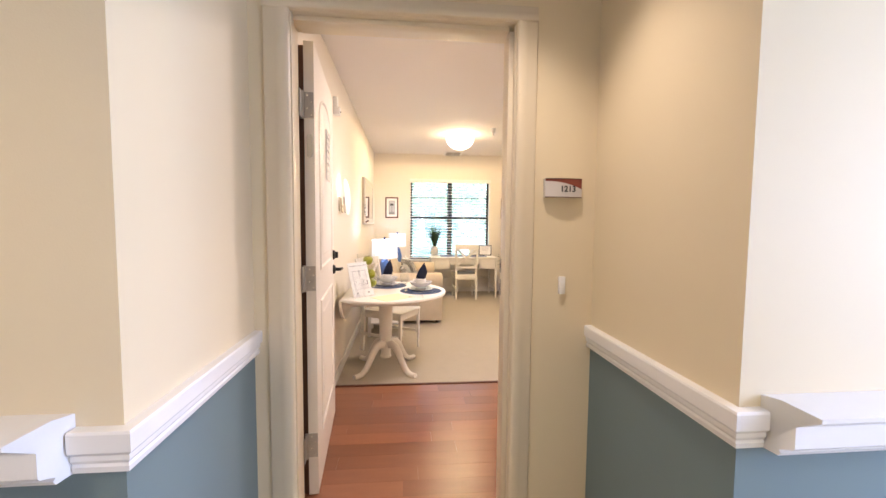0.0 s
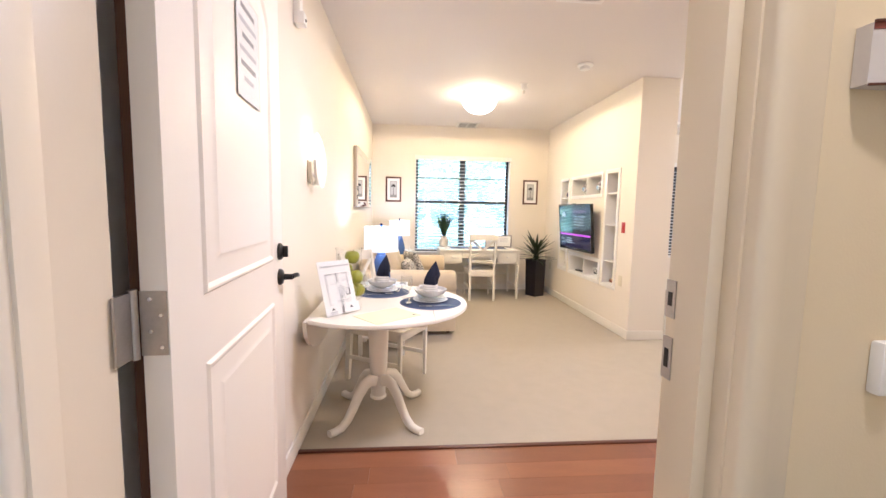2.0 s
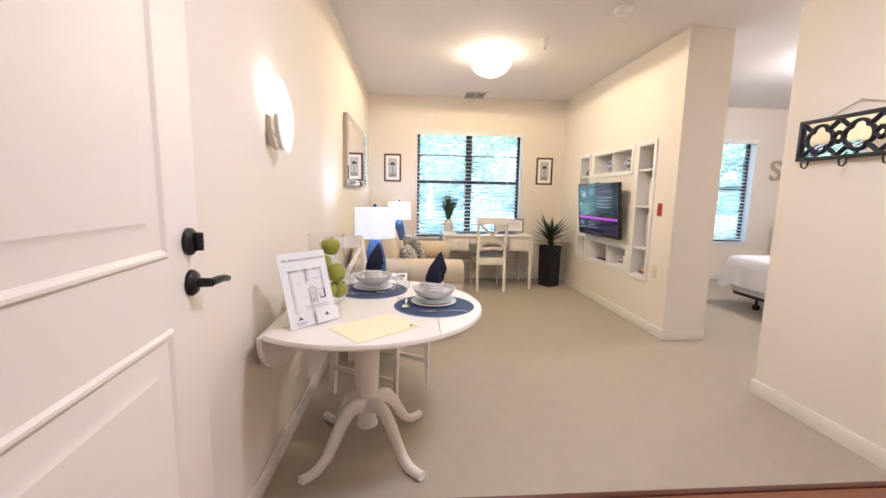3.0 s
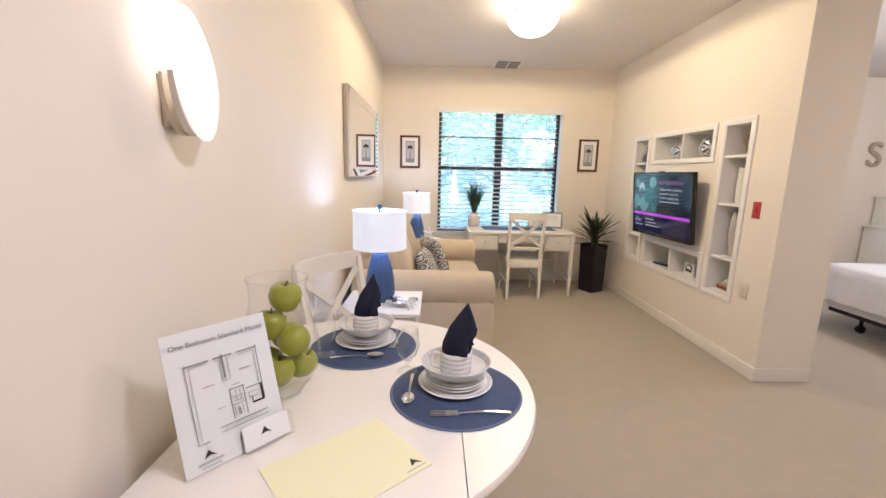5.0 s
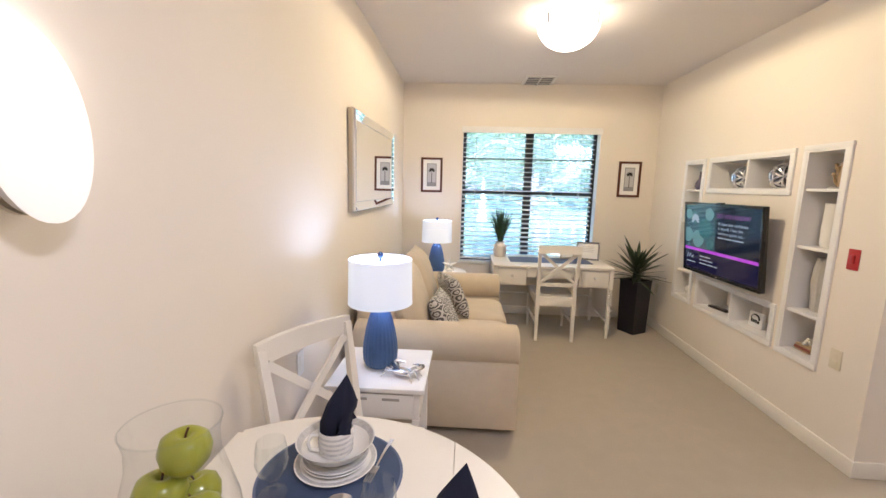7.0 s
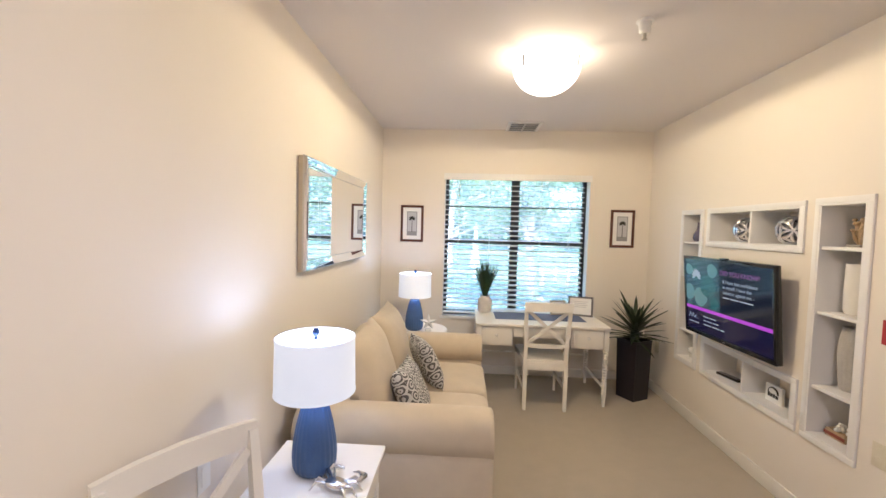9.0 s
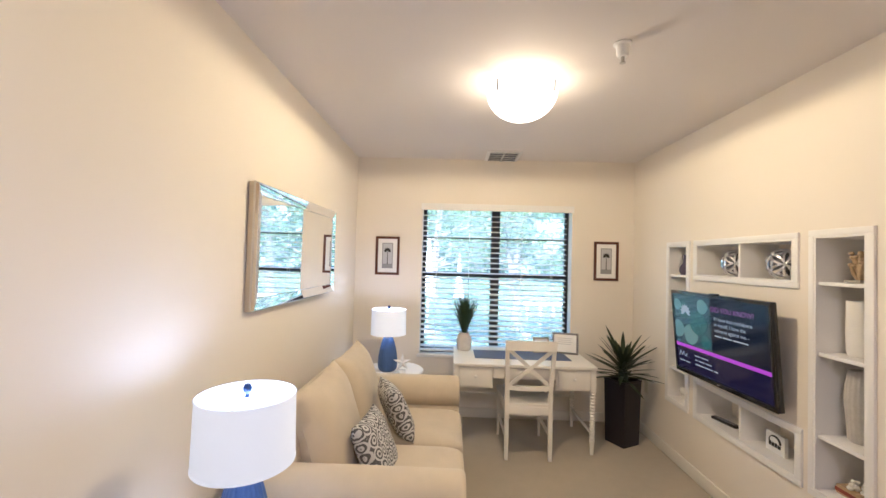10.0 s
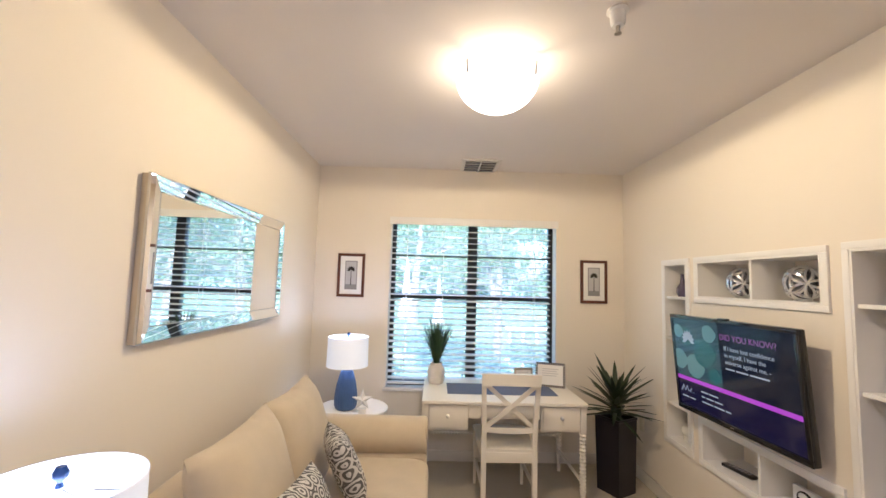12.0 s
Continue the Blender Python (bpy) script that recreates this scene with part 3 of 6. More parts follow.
for z in (0.265, 1.100, 1.920):
    hg = part("hinge", boxes((-0.047, -0.002, -0.0035, 0.0005, z - 0.06, z + 0.06)), hinge_steel, door, "brushed steel butt hinge")
    part("hinge_pin", make(tube, [(-0.054, -0.010, z - 0.064), (-0.054, -0.010, z + 0.064)], 0.008, 10), hinge_steel, hg)
    part("hinge_leaf", boxes((-0.0575, -0.0535, -0.064, -0.010, z - 0.06, z + 0.06)), hinge_steel, hg)
    for k in range(4):
        part("screw", make(lathe, [(0, 0), (0.0045, 0), (0.0035, 0.0015), (0, 0.0018)], 8, m=pose(-0.012 - 0.018 * (k % 2), -0.0034, z - 0.045 + 0.03 * k, 90, 0, 0)), silver, hg)

sign = thing("room_sign", pose(1.275, YD, 1.531), "curved grey room number sign with rust-red band", "sign")
bm = bmesh.new()
arc = [(-0.083 + 0.166 * i / 14) for i in range(15)]
fr = [[bm.verts.new((x, -0.022 - 0.012 * (1 - (x / 0.083) ** 2), z)) for x in arc] for z in (-0.039, 0.039)]
bk = [[bm.verts.new((x, -0.001, z)) for x in arc] for z in (-0.039, 0.039)]
for i in range(14):
    bm.faces.new((fr[0][i], fr[0][i + 1], fr[1][i + 1], fr[1][i]))
    bm.faces.new((bk[0][i + 1], bk[0][i], bk[1][i], bk[1][i + 1]))
    for k in (0, 1):
        bm.faces.new((fr[k][i], fr[k][i + 1], bk[k][i + 1], bk[k][i]))
for i in (0, 14):
    bm.faces.new((fr[0][i], bk[0][i], bk[1][i], fr[1][i]))
bmesh.ops.recalc_face_normals(bm, faces=bm.faces)
part("plate", bm, sign_grey, sign)


def bowed_strip(zlo, zhi, off, x0=-0.0825, x1=0.0825, n=14):
    bm = bmesh.new()
    rows = []
    for i in range(n + 1):
        x = x0 + (x1 - x0) * i / n
        y = -0.022 - 0.012 * (1 - (x / 0.083) ** 2) - off
        rows.append([bm.verts.new((x, y, zlo(x))), bm.verts.new((x, y, zhi(x))), bm.verts.new((x, y + off, zhi(x))), bm.verts.new((x, y + off, zlo(x)))])
    for a, b in zip(rows, rows[1:]):
        for k in range(4):
            bm.faces.new((a[k], b[k], b[(k + 1) % 4], a[(k + 1) % 4]))
    bm.faces.new(rows[0]), bm.faces.new(rows[-1][::-1])
    bmesh.ops.recalc_face_normals(bm, faces=bm.faces)
    return bm


part("red_band", bowed_strip(lambda x: 0.030 - 0.034 * max(0, (x + 0.083) / 0.166) ** 2, lambda x: 0.0385, 0.0006), sign_red, sign, "rust-red curved band")
part("end_rail", bowed_strip(lambda x: 0.0385, lambda x: 0.0415, 0.003), dark_wood, sign)
part("end_rail", bowed_strip(lambda x: -0.0415, lambda x: -0.0385, 0.003), dark_wood, sign)
writing("1213", 0.036, ink, sign, pose(0.016, -0.0350, -0.005, 90, 0, 2), "number", "CENTER", 0.0009)
bell = thing("door_bell", pose(1.284, YD, 1.10), "small white plastic door bell button on a tan wall", "door bell")
part("body", boxes((-0.0145, 0.0145, -0.02, 0.0, -0.04, 0.04), bevel=0.006), plastic_white, bell)
part("button", boxes((-0.006, 0.006, -0.0225, -0.019, -0.004, 0.01), bevel=0.002), white_paint, bell)

# coat hook board with quatrefoil fretwork over mirror
hooks = thing("coat_hook_board", pose(2.897, 5.815, 1.61, 0, 0, -90), "black fretwork coat hook board with small mirrors, hung by a cord", "coat rack")
HB = 0.317
part("back_board", boxes((-HB, HB, -0.012, -0.002, -0.113, 0.113)), dark_wood, hooks)
part("mirror_strip", boxes((-HB + 0.012, HB - 0.012, -0.0155, -0.0125, -0.10, 0.10)), mirror_mat, hooks, "mirror behind the fretwork")
part("board_frame", boxes((-HB, HB, -0.032, -0.0125, 0.094, 0.113), (-HB, HB, -0.032, -0.0125, -0.113, -0.094), (-HB, -HB + 0.02, -0.032, -0.0125, -0.094, 0.094), (HB - 0.02, HB, -0.032, -0.0125, -0.094, 0.094), bevel=0.003), bronze, hooks)
for cx in (-0.2, 0.0, 0.2):
    ring = []
    for i in range(33):
        a = 2 * math.pi * i / 32
        r = 0.058 + 0.016 * abs(math.cos(2 * a)) ** 0.6
        ring.append((cx + r * math.cos(a), -0.022, r * 1.02 * math.sin(a)))
    part("fretwork_ring", make(tube, ring, 0.0085, 6), bronze, hooks)
    for sx in (-1, 1):
        for sz in (-1, 1):
            part("fretwork_strut", make(tube, [(cx + sx * 0.052, -0.022, sz * 0.052), (cx + sx * 0.075, -0.022, sz * 0.072), (cx + sx * 0.1, -0.022, sz * 0.094)], 0.0085, 6), bronze, hooks)
for cx in (-0.1, 0.1):
    part("fretwork_diamond", make(tube, [(cx - 0.03, -0.022, 0), (cx, -0.022, 0.03), (cx + 0.03, -0.022, 0), (cx, -0.022, -0.03), (cx - 0.03, -0.022, 0)], 0.0085, 6), bronze, hooks)
for cx in (-0.235, -0.03, 0.17):
    part("hook", make(tube, [(cx, -0.034, -0.085), (cx, -0.05, -0.10), (cx, -0.075, -0.128), (cx, -0.068, -0.152), (cx, -0.048, -0.156), (cx, -0.034, -0.14), (cx, -0.033, -0.11)], 0.0045, 8), black_metal, hooks)
part("cord", make(tube, [(-0.18, -0.006, 0.11), (-0.02, -0.006, 0.178), (0.2, -0.006, 0.11)], 0.0025, 6), grey_carving, hooks)
part("nail", make(lathe, [(0, 0), (0.005, 0), (0.005, 0.012), (0, 0.012)], 8, m=pose(-0.02, -0.002, 0.178, 90, 0, 0)), steel, hooks)

# wall alarm above the door swing
alarm = thing("wall_alarm", pose(0.0, 5.49, 2.30), "small white wall-mounted alarm sensor", "alarm")
part("body", boxes((0.0, 0.035, -0.03, 0.03, 0.0, 0.09), bevel=0.006), plastic_white, alarm)
part("lens_box", boxes((0.0, 0.055, -0.035, 0.035, -0.055, 0.005), bevel=0.008, ), plastic_white, alarm)
part("lens", make(lathe, [(0, 0), (0.008, 0), (0.006, 0.004), (0, 0.005)], 10, m=pose(0.055, 0.0, -0.03, 0, 90, 0)), ink, alarm)

# sconce
sconce = thing("wall_sconce", pose(0.0, 5.745, 1.594), "lit wall sconce, white oval glass shell on a curved metal cup", "wall lamp")
SY, SZ = 0.090, 0.158
bm = bmesh.new()
for shell in (0.0, -0.004):
    rows = []
    for j in range(15):
        r = j / 14
        rows.append([bm.verts.new((0.067 + shell + 0.030 * (1 - r ** 2.4) - 0.012 * r * math.sin(a), SY * r * math.cos(a), SZ * r * math.sin(a))) for a in (2 * math.pi * i / 40 for i in range(40))])
    for a, b in zip(rows, rows[1:]):
        for i in range(40):
            q = (a[i], a[(i + 1) % 40], b[(i + 1) % 40], b[i])
            bm.faces.new(q if shell == 0 else q[::-1])
bmesh.ops.remove_doubles(bm, verts=bm.verts, dist=1e-5)
part("glass_shell", bm, sconce_glass, sconce, "glowing white glass shell", 80)


def crescent(x0, x1, ry, rz, thick, a0, a1):
    """A band of metal along the lower left of an oval, deepest in its middle."""
    bm = bmesh.new()
    rows = []
    for i in range(25):
        a = radians(a0 + (a1 - a0) * i / 24)
        t = thick * math.sin(math.pi * i / 24) + 0.001
        c, d = math.cos(a), math.sin(a)
        rows.append([bm.verts.new((x, (ry - u) * c, (rz - u) * d)) for x, u in ((x0, 0), (x1, 0), (x1, t), (x0, t))])
    for p, q in zip(rows, rows[1:]):
        for k in range(4):
            bm.faces.new((p[k], p[(k + 1) % 4], q[(k + 1) % 4], q[k]))
    bm.faces.new(rows[0][::-1]), bm.faces.new(rows[-1])
    bmesh.ops.recalc_face_normals(bm, faces=bm.faces)
    return bm


part("cup_rim", crescent(0.022, 0.034, 0.086, 0.146, 0.007, 186, 330), champagne, sconce, "thin brushed metal rim", 60)
# added band stands in for the dark, shaded back of the shell
part("shell_back_band", crescent(0.046, 0.062, 0.082, 0.146, 0.022, 182, 340), steel, sconce, "metal band standing in for the shell's shaded back", 60)
part("wall_plate", boxes((0.0, 0.012, -0.045, 0.045, -0.13, 0.0), bevel=0.004), champagne, sconce)
part("arm", make(tube, [(0.01, 0, -0.06), (0.04, 0, -0.10), (0.066, 0, -0.115)], 0.008, 8), steel, sconce)

# ceiling fixtures


def ceiling_light(x, y, label):
    cl = thing("ceiling_light", pose(x, y, H), label, "ceiling light")
    part("pan", make(lathe, [(0, -0.001), (0.165, -0.001), (0.175, -0.03), (0.172, -0.042), (0, -0.042)], 40), white_paint, cl)
    prof = [(0.190, -0.004), (0.203, -0.035), (0.205, -0.06)] + [(0.205 * math.cos(a), -0.06 - 0.165 * math.sin(a)) for a in (math.pi / 2 * i / 10 for i in range(1, 10))] + [(0, -0.225)]
    g = part("glass_bowl", make(lathe, prof, 40), dome_glass, cl, "glowing frosted glass bowl", 80)
    g.visible_shadow = False
    for k in range(3):
        a = radians(-140 + 100 * k)
        part("clip", make(tube, [(0.17 * math.cos(a), 0.17 * math.sin(a), -0.025), (0.209 * math.cos(a), 0.209 * math.sin(a), -0.04), (0.203 * math.cos(a), 0.203 * math.sin(a), -0.10)], 0.009, 6), steel, cl)
    return cl


ceiling_light(1.40, 8.08, "lit frosted glass bowl ceiling light with metal clips")
ceiling_light(4.95, 7.55, "lit frosted glass bowl light on the bedroom ceiling")


def vent(x, y, w, d, label, square=False):
    v = thing("ceiling_vent", pose(x, y, H), label, "vent", "ceiling vents")
    part("frame", boxes((-w / 2, w / 2, -d / 2, -d / 2 + 0.035, -0.012, -0.001), (-w / 2, w / 2, d / 2 - 0.035, d / 2, -0.012, -0.001), (-w / 2, -w / 2 + 0.035, -d / 2 + 0.035, d / 2 - 0.035, -0.012, -0.001), (w / 2 - 0.035, w / 2, -d / 2 + 0.035, d / 2 - 0.035, -0.012, -0.001), bevel=0.003), white_paint, v)
    # dark grey plate paints the shade between the slats
    part("backing", boxes((-w / 2 + 0.03, w / 2 - 0.03, -d / 2 + 0.03, d / 2 - 0.03, -0.0022, -0.001)), grey_ink, v)
    for s in (0.74, 0.50, 0.26) if square else ():
        p, q = s * w / 2, s * d / 2
        part("louver_ring", boxes((-p, p, -q, -q + 0.014, -0.011, -0.004), (-p, p, q - 0.014, q, -0.011, -0.004), (-p, -p + 0.014, -q + 0.014, q - 0.014, -0.011, -0.004), (p - 0.014, p, -q + 0.014, q - 0.014, -0.011, -0.004), bevel=0.003), white_paint, v)
    if square:
        return v
    n = 5
    for i in range(n):
        yy = -d / 2 + 0.05 + (d - 0.1) * i / (n - 1)
        part("slat", boxes((-w / 2 + 0.035, w / 2 - 0.035, -0.011, 0.011, -0.001, 0.001)), white_paint, v).matrix_local = pose(0, yy, -0.012, 35, 0, 0)
    part("crossbar", boxes((-0.006, 0.006, -d / 2 + 0.035, d / 2 - 0.035, -0.020, -0.004)), white_paint, v)
    return v


vent(1.495, 9.765, 0.34, 0.40, "white slatted square ceiling vent near the window")
vent(1.665, 5.77, 0.30, 0.30, "white slatted square ceiling vent in the entry")
vent(4.55, 9.2, 0.34, 0.34, "white slatted square ceiling vent in the bedroom")
sprinkler = thing("sprinkler", pose(1.80, 7.63, H), "white ceiling fire sprinkler with a metal deflector", "sprinkler")
part("cup", make(lathe, [(0, 0), (0.04, 0), (0.042, -0.006), (0.030, -0.012), (0.027, -0.055), (0.022, -0.065), (0, -0.065)], 20), plastic_white, sprinkler)
part("deflector", make(lathe, [(0, -0.064), (0.009, -0.066), (0.007, -0.09), (0.014, -0.093), (0.014, -0.096), (0, -0.097)], 12), steel, sprinkler)
smoke = thing("smoke_detector", pose(2.187, 6.99, H), "round white smoke detector on the ceiling", "smoke detector")
part("base", make(lathe, [(0, -0.001), (0.07, -0.001), (0.07, -0.015), (0.05, -0.022), (0, -0.022)], 24), plastic_white, smoke)
part("chamber", make(lathe, [(0.045, -0.021), (0.043, -0.045), (0.03, -0.05), (0, -0.05)], 24), plastic_white, smoke)


# ---- living room wall things ----
def palm_print(x, label):
    f = thing("framed_picture", pose(x, YB, 1.641), label, "picture", "framed palm prints")
    w, h = 0.125, 0.2
    part("frame", boxes((-w, w, -0.018, -0.001, h - 0.025, h), (-w, w, -0.018, -0.001, -h, -h + 0.025), (-w, -w + 0.025, -0.018, -0.001, -h + 0.025, h - 0.025), (w - 0.025, w, -0.018, -0.001, -h + 0.025, h - 0.025), bevel=0.003), dark_wood, f, "dark wooden frame")
    part("mount", boxes((-w + 0.024, w - 0.024, -0.009, -0.004, -h + 0.024, h - 0.024)), paper, f, "white card mount")
    p = part("print", boxes((-0.056, 0.056, -0.0105, -0.009, -0.132, 0.132)), grey_ink, f, "grey palm tree print")
    part("print_field", boxes((-0.048, 0.048, -0.0112, -0.0106, -0.085, 0.124)), pale_ink, p)
    bm = bmesh.new()
    prism(bm, [(-0.004, -0.09), (0.004, -0.09), (0.003, 0.045), (-0.002, 0.045)], 0.0006, pose(0, -0.0125, 0))
    for k in range(9):
        a = radians(-20 + 27.5 * k)
        c, s = math.cos(a), math.sin(a)
        prism(bm, [(0, 0.05), (0.02 * c - 0.008 * s, 0.05 + 0.02 * s + 0.008 * c), (0.041 * c, 0.05 + 0.036 * s), (0.02 * c + 0.008 * s, 0.05 + 0.02 * s - 0.008 * c)], 0.0006, pose(0, -0.0125, 0))
    part("palm_drawing", bm, ink, p)
    return f


palm_print(0.338, "small palm tree print in a dark wooden frame")
palm_print(2.603, "small palm tree print in a dark wooden frame")

mir = thing("wall_mirror", pose(0.010, 8.318, 1.658, 0, 0.25, -0.6), "wide silver-edged mirror hanging on a cream wall", "mirror")
W2, H2, B = 0.65, 0.32, 0.062
for u0, u1, v0, v1 in ((-W2 + B - 0.004, W2 - B + 0.004, H2 - B, H2 - B + 0.005), (-W2 + B - 0.004, W2 - B + 0.004, -H2 + B - 0.005, -H2 + B), (-W2 + B - 0.005, -W2 + B, -H2 + B, H2 - B), (W2 - B, W2 - B + 0.005, -H2 + B, H2 - B)):
    part("inner_bead", boxes((0.030, 0.037, u0, u1, v0, v1), bevel=0.0015), steel, mir)
part("backing", boxes((0.001, 0.03, -W2, W2, -H2, H2)), champagne, mir, "champagne-coloured side edges")
for u0, u1, v0, v1 in ((-W2 - 0.003, W2 + 0.003, H2, H2 + 0.003), (-W2 - 0.003, W2 + 0.003, -H2 - 0.003, -H2), (-W2 - 0.003, -W2, -H2, H2), (W2, W2 + 0.003, -H2, H2)):
    part("outer_bead", boxes((0.026, 0.036, u0, u1, v0, v1)), steel, mir, "thin steel outer bead")
part("mirror_glass", boxes((0.0305, 0.034, -W2 + B, W2 - B, -H2 + B, H2 - B)), mirror_mat, mir)
for (a0, b0), (a1, b1) in zip(((-W2, -H2), (W2, -H2), (W2, H2), (-W2, H2)), ((W2, -H2), (W2, H2), (-W2, H2), (-W2, -H2))):
    bm = bmesh.new()

    def inner(u, v):
        return (math.copysign(abs(u) - B, u), math.copysign(abs(v) - B, v))
    p = [(0.031, a0, b0), (0.031, a1, b1), (0.047, *[0.985 * q for q in (a1, b1)]), (0.047, *[0.985 * q for q in (a0, b0)]), (0.0345, *inner(a1, b1)), (0.0345, *inner(a0, b0)), (0.030, *inner(a1, b1)), (0.030, *inner(a0, b0))]
    v = [bm.verts.new(q) for q in p]
    for q in ((0, 1, 2, 3), (3, 2, 4, 5), (5, 4, 6, 7), (7, 6, 1, 0), (0, 3, 5, 7), (1, 6, 4, 2)):
        bm.faces.new([v[i] for i in q])
    bmesh.ops.recalc_face_normals(bm, faces=bm.faces)
    part("bevel_strip", bm, mirror_mat, mir, smooth=0)


# built-in shelf units
def shelf_unit(n, shelves, dividers, label):
    y0, y1, z0, z1 = n
    s = thing("display_shelf", pose(XN, (y0 + y1) / 2, z0), label, "shelf", "built-in display shelves")
    hy, h, d, t, r = (y1 - y0) / 2, z1 - z0, 0.262, 0.012, 0.031
    part("frame", boxes((-0.014, 0.001, -hy - r, hy + r, h, h + r), (-0.014, 0.001, -hy - r, hy + r, -r, 0), (-0.014, 0.001, -hy - r, -hy, 0, h), (-0.014, 0.001, hy, hy + r, 0, h), bevel=0.003), white_paint, s)
    part("lining", boxes((-0.012, d, -hy + 0.0005, -hy + t, 0, h), (-0.012, d, hy - t, hy - 0.0005, 0, h), (-0.012, d, -hy + t, hy - t, 0.0005, t), (-0.012, d, -hy + t, hy - t, h - t, h - 0.0005)), white_paint, s)
    part("back_panel", boxes((d - 0.008, d + 0.004, -hy + t, hy - t, t, h - t)), wall_paint, s)
    for z in shelves:
        part("shelf_board", boxes((0.002, d - 0.008, -hy + t, hy - t, z - z0 - 0.009, z - z0 + 0.009), bevel=0.002), white_paint, s)
    for y in dividers:
        yy = y - (y0 + y1) / 2
        part("divider", boxes((0.002, d - 0.008, yy - 0.009, yy + 0.009, t, h - t), bevel=0.002), white_paint, s)
    return s


shelf_unit(NICHES[0], (0.755, 1.232, 1.53), (), "tall narrow white built-in shelf niche")
shelf_unit(NICHES[1], (), (8.40,), "long white built-in niche in two bays above the television")
shelf_unit(NICHES[2], (), (8.385,), "long white built-in niche in two bays below the television")
shelf_unit(NICHES[3], (0.77, 1.185, 1.545), (), "tall white built-in shelf niche with four bays")


def emitter(name, colour, strength):
    return material(name, tuple(0.2 * c for c in colour), 0.1, vary=0, emit=0.14 * strength, emit_colour=colour)


scr_dark, scr_teal, scr_leaf = emitter("scr_dark", (0.004, 0.006, 0.012), 1.0), emitter("scr_teal", (0.028, 0.06, 0.065), 0.9), emitter("scr_leaf", (0.10, 0.20, 0.18), 0.8)
scr_white, scr_pink, scr_mag = emitter("scr_white", (0.7, 0.8, 0.85), 0.26), emitter("scr_pink", (0.24, 0.09, 0.24), 0.7), emitter("scr_mag", (0.45, 0.07, 0.50), 0.7)
scr_pad = emitter("scr_pad", (0.03, 0.11, 0.10), 0.8)
scr_low = emitter("scr_low", (0.006, 0.005, 0.02), 1.0)
tv = thing("television", Matrix.Translation((2.765, 8.42, 1.128)) @ pose(0, 0, 0, 0, 0, -90 + 2.4) @ pose(0, 0, 0, 5, 0, 0), "wall-mounted flat television showing a dark blue music screen", "television")
TW, TH = 0.461, 0.303
part("housing", boxes((-TW, TW, -0.004, 0.030, -TH, TH), bevel=0.008), tv_black, tv)
part("bezel", boxes((-TW, TW, -0.012, -0.0045, TH - 0.022, TH), (-TW, TW, -0.012, -0.0045, -TH, -TH + 0.032), (-TW, -TW + 0.022, -0.012, -0.0045, -TH + 0.032, TH - 0.022), (TW - 0.022, TW, -0.012, -0.0045, -TH + 0.032, TH - 0.022), bevel=0.003), tv_black, tv)
SW, S0, S1 = TW - 0.022, -TH + 0.032, TH - 0.022
scr = part("screen", boxes((-SW, SW, -0.0062, -0.0046, S0, S1)), scr_dark, tv, "glossy lit screen")
part("lotus_picture", boxes((-SW, -0.04, -0.0068, -0.0063, -0.085, S1)), scr_teal, scr)
bm = bmesh.new()
rnd = random.Random(4)
for k, (cx, cz, r) in enumerate(((-0.40, 0.02, 0.075), (-0.32, 0.17, 0.07), (-0.26, -0.005, 0.085), (-0.17, 0.09, 0.10), (-0.115, 0.21, 0.06), (-0.10, -0.03, 0.055), (-0.39, 0.20, 0.05))):
    a0 = rnd.random() * 6
    pts = [(max(-SW, min(-0.042, cx + r * (0.92 + 0.08 * math.cos(3 * a)) * math.cos(a))), max(-0.084, min(S1, cz + r * 0.85 * math.sin(a)))) for a in (a0 + 6.0 * i / 22 for i in range(23))]
    part("lily_pad", make(prism, pts, 0.0003, pose(0, -0.0072 - 0.0003 * k, 0)), (scr_leaf, scr_pad)[k % 2], scr)
bm = bmesh.new()
for k in range(9):
    a = radians(-20 + 27.5 * k)
    c, s = math.cos(a), math.sin(a)
    prism(bm, [(-0.30, 0.155), (-0.30 + 0.035 * c - 0.012 * s, 0.155 + 0.035 * s + 0.012 * c), (-0.30 + 0.062 * c, 0.155 + 0.062 * s), (-0.30 + 0.035 * c + 0.012 * s, 0.155 + 0.035 * s - 0.012 * c)], 0.0003, pose(0, -0.0098 - 0.0001 * k, 0))
part("lotus_flower", bm, scr_white, scr)
part("lower_field", boxes((-SW, SW, -0.0068, -0.0063, S0, -0.112)), scr_low, scr)
part("magenta_band", boxes((-SW, SW, -0.0069, -0.0063, -0.111, -0.086)), scr_mag, scr)
writing("DID YOU KNOW?", 0.046, scr_pink, scr, pose(0.155, -0.0066, 0.205, 90, 0, 0))
for i, tx in enumerate(("If I have lost confidence", "in myself, I have the", "universe against me. -")):
    writing(tx, 0.034, scr_white, scr, pose(-0.005, -0.0066, 0.145 - 0.037 * i, 90, 0, 0), "lettering", "LEFT")
for nm, x0, x1, z in [("text_bar", a, b, z) for z, ab in ((0.034, ((-0.005, 0.06), (0.07, 0.15), (0.16, 0.28))), (-0.15, ((-0.23, -0.17), (-0.16, -0.09))), (-0.18, ((-0.23, -0.20), (-0.19, -0.13), (-0.12, -0.06))), (-0.21, ((-0.23, -0.14), (-0.13, -0.05), (-0.04, 0.0))), (-0.215, ((-0.41, -0.35), (-0.34, -0.29)))) for a, b in ab]:
    part(nm, boxes((x0, x1, -0.0074, -0.0069, z - 0.0045, z + 0.0045)), scr_white, scr)
